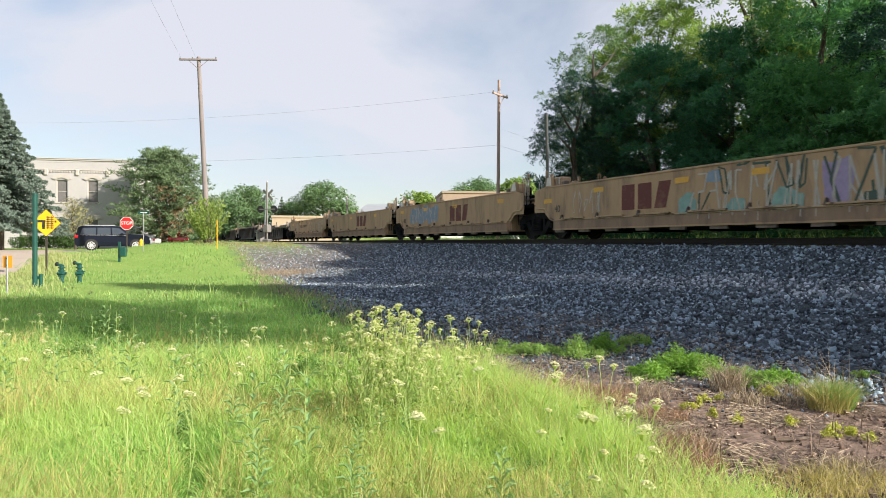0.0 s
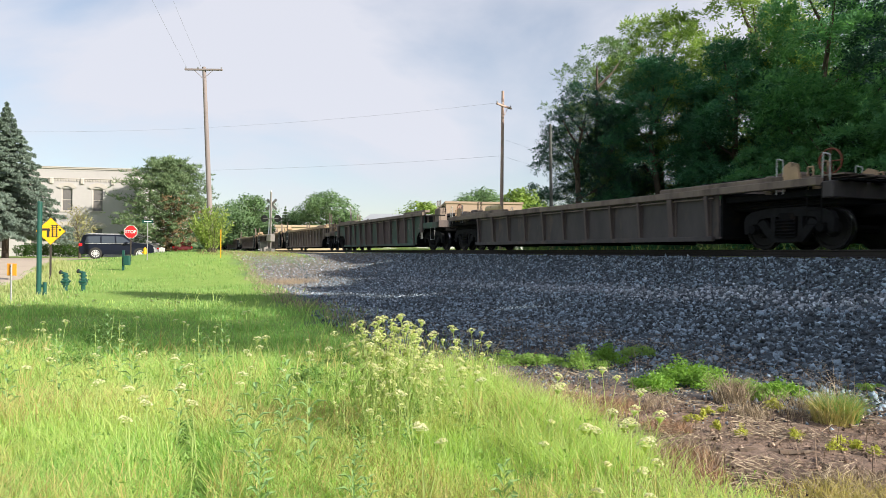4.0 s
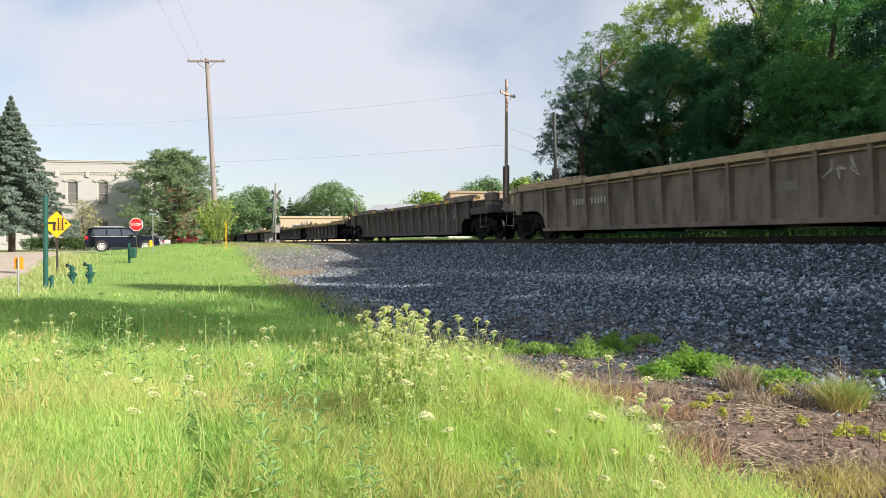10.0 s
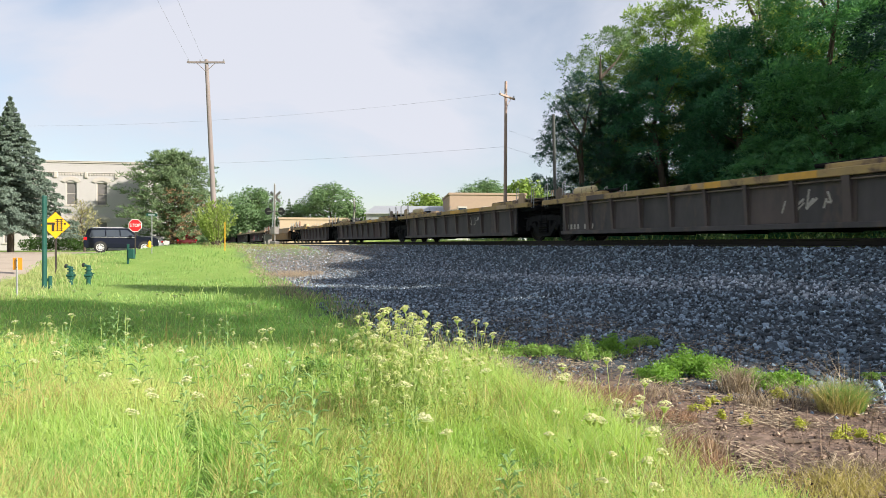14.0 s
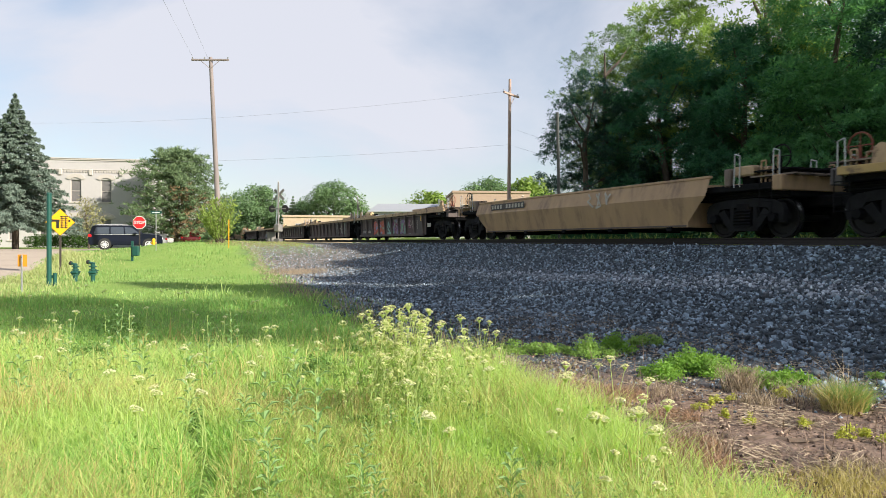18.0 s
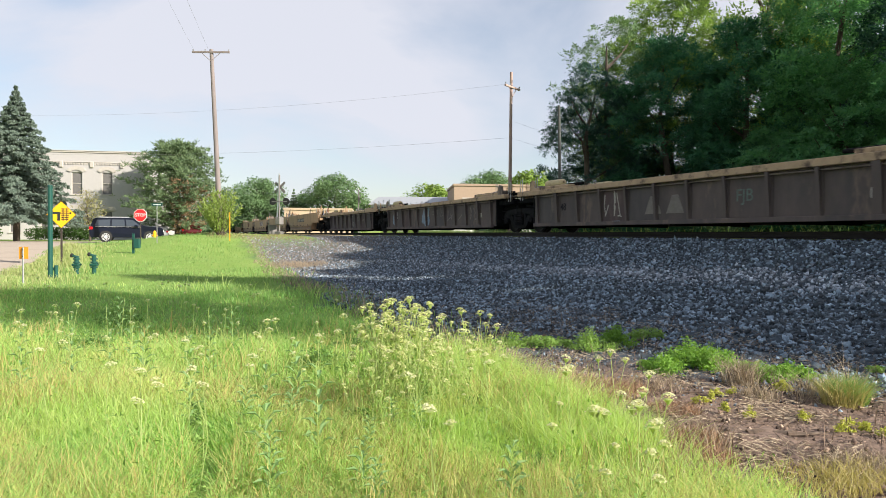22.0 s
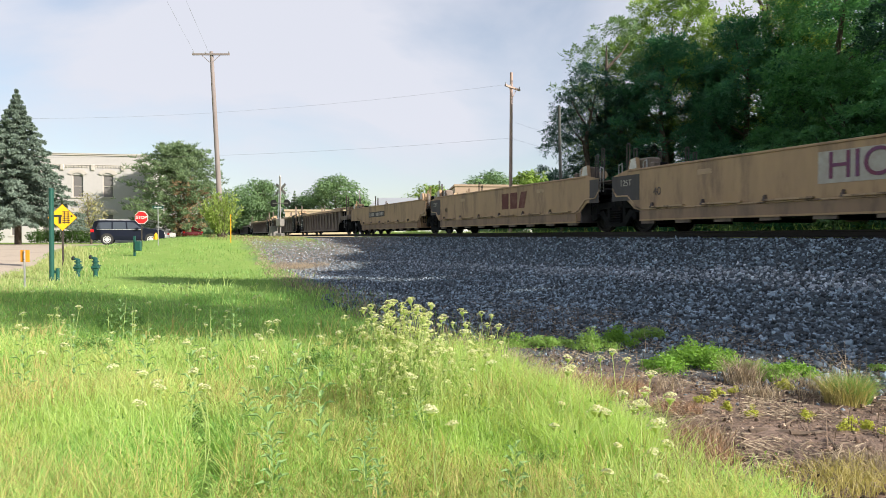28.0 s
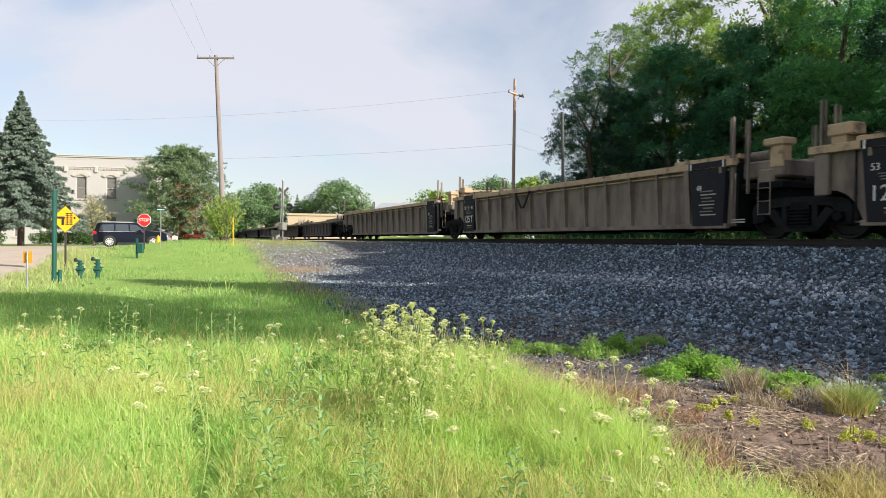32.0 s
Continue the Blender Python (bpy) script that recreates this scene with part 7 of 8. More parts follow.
# ---- low buildings beyond the tracks
def shed(name, x, y, w, dep, h, rz, wall, roof, label, rise=0.0, holes=4):
    b = thing(name, pose(x, y, 1.0, 0, 0, rz), label, "building", kind="structure")
    part("wall", box(bmesh.new(), -w / 2, w / 2, 0, dep, -0.5, h), wall, b)
    if rise:
        bm = bmesh.new()
        o = [(0 - 0.4, h), (dep / 2, h + rise), (dep + 0.4, h), (dep + 0.4, h + 0.15), (dep / 2, h + rise + 0.18), (-0.4, h + 0.15)]
        a = [bm.verts.new((-w / 2 - 0.3, p, q)) for p, q in o]
        c = [bm.verts.new((w / 2 + 0.3, p, q)) for p, q in o]
        bm.faces.new(a)
        bm.faces.new(list(reversed(c)))
        for i in range(6):
            j = (i + 1) % 6
            bm.faces.new((a[j], a[i], c[i], c[j]))
        part("roof", bm, roof, b)
        bm = bmesh.new()
        for xx in (-w / 2 + 0.02, w / 2 - 0.02):
            vs = [bm.verts.new((xx, p, q)) for p, q in ((0, h), (dep / 2, h + rise), (dep, h))]
            bm.faces.new(vs)
        part("gable", bm, wall, b)
    else:
        part("roof", box(bmesh.new(), -w / 2 - 0.15, w / 2 + 0.15, -0.15, dep + 0.15, h, h + 0.3), roof, b)
    for k in range(holes):
        xx = -w / 2 + w * (k + 0.5) / holes
        win = part("window", box(bmesh.new(), xx - 0.7, xx + 0.7, -0.06, 0.02, h * 0.42, h * 0.78), M_TRIMW, b)
        part("pane", box(bmesh.new(), xx - 0.6, xx + 0.6, -0.075, -0.06, h * 0.45, h * 0.75), M_GLASS, win)
    return b


shed("block_building", 7.0, 104, 11.6, 14, 8.0, 4, M_PEACH, M_PEACH, "flat-roofed peach block building beyond the tracks", holes=3)
shed("metal_shed", -5.6, 112, 13.5, 16, 5.4, -6, M_ROOFW, M_ROOFW, "long pale metal-roofed shed beyond the tracks", 1.6, 3)
shed("tan_shed", -19.3, 104, 10.0, 12, 4.2, 6, M_TANWALL, M_TANWALL, "flat tan metal building beyond the crossing", holes=2)
shed("white_house", 2.0, 78, 16.0, 8, 2.2, 10, M_SIGNWHITE, M_SLATE, "low white outbuilding beyond the tracks", 0.0, 4)


# ---- hydrant by the cross street
hyd = thing("fire_hydrant", on_ground(-20.3, 48.0, -0.12), "small yellow fire hydrant beside the cross street", "hydrant")
part("barrel", rod(bmesh.new(), (0, 0, -0.1), (0, 0, 0.66), 0.11, n=14), M_YELLOW, hyd)
for e in (-1, 1):
    part("outlet_cap", rod(bmesh.new(), (0.09 * e, 0, 0.45), (0.19 * e, 0, 0.45), 0.055, n=10), M_YELLOW, hyd)
part("bonnet", rod(bmesh.new(), (0, 0, 0.66), (0, 0, 0.80), 0.13, 0.03, 12), M_YELLOW, hyd)

# ---- meadow
def blades(g, x, y, height, width, lean=0.35, droop=0.25):
    """Grass blades: bent, tapered strips of two segments and a tip."""
    n = len(x)
    z = land(D2.x * x + D2.y * y, N2.x * x + N2.y * y)
    a = g.uniform(0, 6.283, n)
    face = np.stack([np.cos(a), np.sin(a), np.zeros(n)], 1)
    tilt = g.uniform(0, 6.283, n)
    bend = np.stack([np.cos(tilt), np.sin(tilt), np.zeros(n)], 1) * (height * lean * g.uniform(0.2, 1.3, n))[:, None]
    base = np.stack([x, y, z - 0.01], 1)
    up = np.zeros((n, 3))
    up[:, 2] = height
    w = face * (width * g.uniform(0.7, 1.3, n))[:, None] * 0.5
    mid = base + up * 0.5 + bend * 0.3
    tip = base + up + bend - np.array([0, 0, 1]) * (height * droop * g.uniform(0, 1, n))[:, None]
    v = np.stack([base - w, base + w, mid - w * 0.8, mid + w * 0.8, tip], 1).reshape(-1, 3)
    k = np.arange(n)[:, None] * 5
    f = np.concatenate([k + np.array([0, 1, 3]), k + np.array([0, 3, 2]), k + np.array([2, 3, 4])], 0)
    return v, f


def scatter(g, n, y0, y1, half=0.74):
    """Places on the viewer's side, thinning out with distance."""
    y = y0 * (y1 / y0) ** g.random(n)
    x = g.uniform(-half, half, n) * (y + 0.8)
    return x, y


def coords(x, y):
    return D2.x * x + D2.y * y, N2.x * x + N2.y * y


def patchy(x, y, k=1.0):
    return 0.5 + 0.25 * np.sin(x * 1.9 * k + 1.3 * np.sin(y * 1.1 * k)) + 0.25 * np.sin(y * 2.3 * k - 0.7 * np.sin(x * 1.7 * k) + 2)


def turf_only(g, x, y):
    s, u = coords(x, y)
    e = earth_share(s, u) + gravel_share(s, u)
    on_road = (u < -5.6) & (u > -13.8) | (s > 57)
    return (g.random(len(x)) > e * 1.15) & ~on_road & (u < 9)


def meadow(name, seed, n, y0, y1, h0, h1, w0, material, label, need=None, lean=0.35):
    g = np.random.default_rng(seed)
    x, y = scatter(g, n, y0, y1)
    keep = turf_only(g, x, y)
    x, y = x[keep], y[keep]
    if need is not None:
        keep = need(g, x, y)
        x, y = x[keep], y[keep]
    keep = g.random(len(x)) < 0.55 + 0.45 * step(2.6, 5.0, y)
    x, y = x[keep], y[keep]
    tall = patchy(x, y)
    mown = step(7.5, 11.0, y)
    rut = np.exp(-((x + 0.357 * y + 0.05 * np.sin(y * 4)) / 0.075) ** 2) * (y < 6.6)
    h = (h0 + (h1 - h0) * tall * g.uniform(0.0, 1.25, len(x)) ** 1.3) * (1 - 0.3 * mown) * (1 - 0.85 * rut)
    h = h * (1 + step(12, 16, y) * (1.3 * patchy(x * 0.45, y * 0.3, 1.0) - 0.55))
    w = np.maximum(w0, 0.0011 * y)
    keep = rut < 0.5
    v, f = blades(g, x[keep], y[keep], h[keep], w[keep], lean)
    return tagged(new(name, raw_mesh(name, v, f, material)), label, "grass", kind="stuff")


meadow("grass", 101, 185000, 2.2, 20, 0.11, 0.42, 0.0042, M_GRASS, "bright uncut meadow grass on the verge", lambda g, x, y: g.random(len(x)) < 1 - 0.93 * step(8, 11.0, y), 0.8)
meadow("grass", 102, 96000, 2.4, 17, 0.09, 0.32, 0.0065, M_GRASS2, "lush broad grass between the meadow stalks", lambda g, x, y: (patchy(x + 3, y, 0.7) > np.where(y < 5.5, 0.58, 0.5)) | (y > 9), 1.0)
meadow("grass", 103, 84000, 15, 60, 0.08, 0.2, 0.011, M_VERGE, "short grass on the far verge")
meadow("grass", 105, 52000, 2.1, 7.0, 0.12, 0.40, 0.0034, M_SEED, "bleached yellow grass among the green", lambda g, x, y: patchy(x + 1, y - 4, 1.1) > 0.42, 0.8)
meadow("grass_heads", 104, 9000, 2.6, 11, 0.34, 0.62, 0.0032, M_SEED, "ripe straw-coloured grass stalks", lambda g, x, y: patchy(x + 7, y + 2, 1.4) > 0.55, 0.5)
# the sward goes on around and behind the viewer
g = np.random.default_rng(107)
x, y = g.uniform(-5.5, 4.5, 30000), g.uniform(-6, 2.6, 30000)
keep = turf_only(g, x, y)
x, y = x[keep], y[keep]
v, f = blades(g, x, y, 0.06 + 0.18 * patchy(x, y) * g.uniform(0.2, 1.2, len(x)), np.full(len(x), 0.006), 0.8)
tagged(new("grass", raw_mesh("grass", v, f, M_GRASS)), "trodden meadow grass around the viewpoint", "grass", kind="stuff")
# small broad leaves of clover and young weeds low in the sward
g = np.random.default_rng(106)
x, y = scatter(g, 22000, 2.4, 13)
keep = turf_only(g, x, y) & (patchy(x - 4, y + 9, 1.7) > 0.48)
x, y = x[keep], y[keep]
lv, uv = coords(x, y)
c = np.stack([x, y, land(lv, uv) + g.uniform(0.04, 0.34, len(x)) * (1 - 0.5 * step(7.5, 11, y))], 1)
v, f = cards(g, c, np.maximum(0.009, 0.0022 * y), 2.3, 0.3, None, True)
tagged(new("small_weeds", raw_mesh("small_weeds", v, f, M_WEED)), "small broad weed leaves low in the grass", "weeds", kind="stuff")
# ragged weeds along the edge of the ballast
g = np.random.default_rng(108)
s = g.uniform(8, 48, 6000)
u = 3.4 + 0.35 * wob(s, s * 0) + np.abs(g.normal(size=len(s))) * 0.55 + 0.9 * step(20, 40, s)
x, y = D2.x * s + N2.x * u, D2.y * s + N2.y * u
v, f = blades(g, x, y, g.uniform(0.06, 0.30, len(x)) * g.uniform(0.5, 1.2, len(x)) * (1 - 0.6 * step(18, 30, s)), np.maximum(0.007, 0.0011 * y), 0.8)
near = np.repeat(g.random(len(x)) < 0.45, 3)
near = np.concatenate([near[0::3], near[1::3], near[2::3]])
for pick, m, words in ((near, M_VERGE, "ragged green grass straying onto the ballast edge"), (~near, M_STRAW, "bleached dry grass along the ballast edge")):
    tagged(new("grass", raw_mesh("grass", v, f[pick], m)), words, "grass", kind="stuff")
# rough pale weeds along the side road and round the posts
g = np.random.default_rng(112)
s, u = g.uniform(12, 44, 9000), -5.15 + np.abs(g.normal(size=9000)) * 1.1
x, y = D2.x * s + N2.x * u, D2.y * s + N2.y * u
hh = (0.12 + 0.42 * patchy(x, y, 0.8) ** 2) * g.uniform(0.4, 1.2, len(x))
v, f = blades(g, x, y, hh, np.maximum(0.008, 0.0009 * y), 0.6)
tagged(new("grass", raw_mesh("grass", v, f, M_ROUGH)), "rough pale grass and weeds along the side road", "grass", kind="stuff")
# dry brown grass where the verge meets the crossing
g = np.random.default_rng(109)
s, u = g.uniform(42, 56, 5000), g.uniform(2.4, 8.6, 5000)
x, y = D2.x * s + N2.x * u, D2.y * s + N2.y * u
v, f = blades(g, x, y, g.uniform(0.04, 0.2, len(x)) * g.uniform(0.5, 1.2, len(x)), np.full(len(x), 0.025), 0.7)
tagged(new("grass", raw_mesh("grass", v, f, M_DRY)), "dry brownish grass beside the crossing", "grass", kind="stuff")
# weeds and long grass beyond the rails
g = np.random.default_rng(110)
s = g.uniform(-6, 60, 26000)
u = g.uniform(16.3, 20.5, 26000)
x, y = D2.x * s + N2.x * u, D2.y * s + N2.y * u
v, f = blades(g, x, y, g.uniform(0.3, 0.85, len(x)), np.full(len(x), 0.035), 0.5)
tagged(new("grass", raw_mesh("grass", v, f, M_GRASS)), "long rank grass beyond the rails", "grass", kind="stuff")


# ---- flowering plants
def carrot(seed, h, heads, tint):
    g = np.random.default_rng(seed)
    ob = thing("wild_carrot", Matrix.Identity(4), "wild carrot with flat creamy white flower heads", "wildflower")
    bm = bmesh.new()
    top = Vector((g.normal() * 0.05, g.normal() * 0.05, h))
    mid = Vector((g.normal() * 0.03, g.normal() * 0.03, h * 0.5))
    rod(bm, (0, 0, -0.03), mid, 0.004, 0.0035, 5)
    rod(bm, mid, top, 0.0035, 0.0025, 5)
    rod(bm, top - Vector((0, 0, 0.025)), top + Vector((0, 0, 0.008)), 0.002, 0.027, 7)
    part("stem", bm, M_STEM, ob)
    tips = [(top, 0.045)]
    for k in range(heads - 1):
        a = g.uniform(0, 6.283)
        z = h * g.uniform(0.35, 0.6)
        q = Vector((math.cos(a) * g.uniform(0.07, 0.17), math.sin(a) * g.uniform(0.07, 0.17), h * g.uniform(0.52, 1.0)))
        r = g.uniform(0.018, 0.036)
        bm = bmesh.new()
        rod(bm, mid * (z / (h * 0.5)), q, 0.0028, 0.002, 5)
        rod(bm, q - Vector((0, 0, 0.025)), q + Vector((0, 0, 0.008)), 0.002, 0.6 * r, 7)
        part("side_stem", bm, M_STEM, ob)
        tips.append((q, r))
    for q, r in tips:
        n = 60
        rr, a = r * np.sqrt(g.random(n)), g.uniform(0, 6.283, n)
        c = np.stack([q.x + rr * np.cos(a), q.y + rr * np.sin(a), q.z + 0.012 + 0.6 * r * (1 - (rr / r) ** 2) + 0.25 * rr * np.cos(a - q.x * 90) + g.uniform(-0.003, 0.003, n)], 1)
        v, f = cards(g, c, 0.011 + r * 0.1, 1.1, 0, np.tile([0, 0, 1.0], (n, 1)), True)
        link("umbel", raw_mesh("umbel", v, f, M_UMBEL if tint else M_UMBEL2), ob)
    n = 24
    zz = g.uniform(0.02, h * 0.6, n)
    a, rr = g.uniform(0, 6.283, n), g.uniform(0.0, 0.12, n)
    c = np.stack([rr * np.cos(a), rr * np.sin(a), zz], 1)
    v, f = cards(g, c, 0.018, 2.8)
    link("feathery_leaves", raw_mesh("feathery_leaves", v, f, M_WEED), ob)
    return ob


CARROTS = [carrot(201, 0.78, 2, 1), carrot(202, 0.85, 3, 1), carrot(203, 0.92, 4, 0), carrot(204, 0.72, 1, 1), carrot(205, 0.98, 6, 0)]


def plant_at(protos, k, x, y, size, rz, group):
    o = put(protos[k % len(protos)], x, y, size, rz)
    tagged(o, group=group)


def spot(px, py, h):
    """The ground place of a plant of height h whose head shows at a given direction."""
    y = (1.5 - h) * 1220 / (py - 430)
    return (px - 784) / 1220 * y, y


HEADS = [(345, 705, 3), (423, 656, 0), (265, 708, 3), (226, 738, 3), (236, 690, 0), (280, 620, 0), (499, 588, 1), (455, 590, 1), (470, 604, 0), (985, 648, 0), (1004, 675, 1), (1078, 640, 0), (1048, 646, 3),
         (1155, 678, 3), (1131, 702, 0), (1162, 716, 1), (1100, 732, 0), (1122, 747, 1), (1076, 742, 0), (1140, 770, 1), (849, 636, 0), (865, 655, 3), (737, 676, 0), (757, 738, 3), (755, 760, 0), (353, 674, 0),
         (323, 634, 0), (600, 607, 3), (604, 580, 2), (197, 676, 3), (85, 640, 0), (120, 560, 1), (40, 600, 0)]
g = np.random.default_rng(220)
for k, (px, py, q) in enumerate(HEADS):
    hh = (0.78, 0.85, 0.92, 0.72, 0.98)[q]
    x, y = spot(px, py, hh * 0.84)
    plant_at(CARROTS, q, x, y, 0.86, g.uniform(0, 360), "wild carrots in the meadow")
for k in range(78):
    plant_at(CARROTS, (4, 2, 4, 1, 4)[k % 5], -0.3 + g.normal() * 0.28, 5.6 + g.normal() * 0.34, g.uniform(0.42, 0.98), g.uniform(0, 360), "dense clump of wild carrots")
for k in range(16):
    y = g.uniform(5.5, 10.5)
    plant_at(CARROTS, (0, 3, 2, 1, 3)[k % 5], g.uniform(-0.62, -0.12) * y, y, g.uniform(0.5, 0.75), g.uniform(0, 360), "wild carrots in the meadow")
for k in range(20):
    y = 8.0 * (14.5 / 8.0) ** g.random()
    plant_at(CARROTS, (3, 0, 3)[k % 3], g.uniform(-0.62, -0.13) * y, y, g.uniform(0.6, 0.85), g.uniform(0, 360), "wild carrots in the meadow")
for o in CARROTS:
    drop(o)


def leafy(seed, h, pairs, leaf, material, label):
    g = np.random.default_rng(seed)
    ob = thing("tall_weed", Matrix.Identity(4), label, "weed")
    bm = bmesh.new()
    rod(bm, (0, 0, -0.03), (g.normal() * 0.03, g.normal() * 0.03, h), 0.006, 0.003, 6)
    part("stem", bm, M_STEM, ob)
    for k in range(pairs):
        z = h * (0.15 + 0.85 * k / pairs)
        a = k * 1.57 + g.uniform(-0.3, 0.3)
        for e in (0, math.pi):
            ln = leaf * (1.15 - 0.5 * k / pairs) * g.uniform(0.8, 1.15)
            d = Vector((math.cos(a + e), math.sin(a + e), 0))
            sd = Vector((-d.y, d.x, 0)) * ln * 0.17
            o = Vector((0, 0, z))
            rise = g.uniform(0.5, 1.0)
            m1 = o + d * ln * 0.45 + Vector((0, 0, ln * 0.45 * rise))
            tp = o + d * ln + Vector((0, 0, ln * 0.55 * rise))
            bm = bmesh.new()
            p = [bm.verts.new(q) for q in (o, m1 - sd + Vector((0, 0, 0.12 * ln)), m1, m1 + sd + Vector((0, 0, 0.12 * ln)), tp)]
            for q in ((0, 1, 2), (0, 2, 3), (1, 4, 2), (2, 4, 3)):
                bm.faces.new([p[i] for i in q])
            part("leaf", bm, material, ob)
    return ob


WEEDS = [leafy(231, 0.85, 9, 0.17, M_MILK, "upright leafy milkweed stalk"), leafy(232, 0.5, 9, 0.15, M_MILK, "young milkweed with broad leaves"), leafy(233, 0.95, 11, 0.13, M_MILK, "tall slender leafy weed")]
SPOTS = [(206, 541, 0), (188, 556, 2), (226, 552, 2), (408, 555, 0), (367, 561, 2), (519, 619, 0), (465, 659, 0), (512, 690, 1), (475, 780, 1), (651, 716, 1), (664, 784, 1), (905, 785, 1), (1017, 818, 1), (640, 765, 1),
         (560, 652, 0), (690, 690, 1), (735, 690, 1), (120, 580, 2), (250, 596, 0), (330, 610, 2), (30, 590, 2), (430, 700, 1)]
for px, py, q in SPOTS:
    hh = (0.85, 0.5, 0.95)[q]
    x, y = spot(px, py, hh * 0.78)
    plant_at(WEEDS, q, x, y, 0.8 if q != 1 else g.uniform(0.55, 0.8), g.uniform(0, 360), "tall weeds in the meadow")
for o in WEEDS:
    drop(o)


# ---- growth and litter on the bare strip
def patch(name, x, y, rx, ry, h, n, leaf, material, seed, label, category):
    """A low spreading weed: many small leafy shoots of uneven height, thinning out to the rim."""
    g = np.random.default_rng(seed)
    ob = thing(name, on_ground(x, y), label, category)
    shoots = max(5, n // 60)
    a, q = g.uniform(0, 6.283, shoots), np.sqrt(g.random(shoots)) * g.uniform(0.6, 1.25, shoots)
    cx, cy = rx * q * np.cos(a), ry * q * np.sin(a)
    top = h * np.clip(1.15 - 0.75 * q, 0.2, 1) * g.uniform(0.45, 1.2, shoots)
    pick = g.integers(0, shoots, n)
    hh = g.random(n) ** 0.8
    wide = 0.008 + 0.05 * min(1, rx / 0.2) * (1 - hh * 0.6) * (h / 0.2) ** 0.5
    c = np.stack([cx[pick] + g.normal(size=n) * wide, cy[pick] + g.normal(size=n) * wide, top[pick] * hh + 0.01], 1)
    v, f = cards(g, c, leaf, 2.0, 0.15, np.tile([0, 0, 0.5], (n, 1)))
    link("foliage", raw_mesh("foliage", v, f, material), ob)


def on_land(px, py, z=0.0):
    """Where the line of sight at that direction meets the ground, z above it."""
    y = 8.0
    for _ in range(30):
        x = (px - 784) / 1220 * y
        y = 0.5 * y + 0.5 * (1.5 - z - ground_at(x, y)) * 1220 / (py - 430)
    return (px - 784) / 1220 * y, y


for k, (px, py, rx, ry, h, n, m) in enumerate([(905, 626, 0.34, 0.26, 0.17, 1500, M_WEED), (965, 627, 0.34, 0.26, 0.2, 1700, M_WEED), (1045, 630, 0.26, 0.3, 0.26, 1900, M_WEED), (1090, 622, 0.24, 0.3, 0.26, 1700, M_FRESH), (1140, 612, 0.3, 0.3, 0.2, 1000, M_WEED),
                                           (1170, 668, 0.24, 0.3, 0.17, 2000, M_FRESH), (1215, 655, 0.28, 0.36, 0.28, 3400, M_FRESH), (1262, 660, 0.26, 0.28, 0.24, 2600, M_FRESH), (1330, 668, 0.16, 0.22, 0.17, 900, M_WEED), (1362, 684, 0.16, 0.16, 0.17, 1700, M_FRESH),
                                           (1400, 680, 0.22, 0.18, 0.18, 2600, M_FRESH), (1380, 702, 0.10, 0.08, 0.1, 700, M_SPURGE), (1558, 668, 0.12, 0.14, 0.12, 500, M_WEED), (850, 632, 0.24, 0.2, 0.16, 800, M_WEED)]):
    x, y = on_land(px, py)
    patch("weed_patch", x, y, rx, ry, h, n, 0.021, m, 300 + k, "bright green creeping weed on the gravel edge" if m is M_FRESH else "dull green creeping weed on the gravel edge", "weed")
for k, (px, py) in enumerate([(1256, 715), (1270, 708), (1293, 705), (1418, 752), (1426, 748), (1509, 762), (1532, 770), (1563, 778), (1490, 770), (1280, 735), (1325, 745), (1240, 722)]):
    x, y = on_land(px, py + 4)
    patch("weed_patch", x, y, 0.03 + 0.02 * (k % 3), 0.04, 0.09, 240, 0.013, M_SPURGE, 330 + k, "small yellow-green spurge on bare earth", "weed")


def tuft(x, y, n, r, h, material, seed, label):
    g = np.random.default_rng(seed)
    a, q = g.uniform(0, 6.283, n), r * np.sqrt(g.random(n))
    xx, yy = x + q * np.cos(a), y + q * np.sin(a)
    v, f = blades(g, xx, yy, h * g.uniform(0.5, 1.1, n), np.full(n, 0.005), 0.9, 0.2)
    z0 = ground_at(x, y)
    t = thing("grass_tuft", pose(x, y, z0), label, "grass tuft")
    link("leaf_mass", raw_mesh("leaf_mass", v - np.array([x, y, z0]), f, material), t)


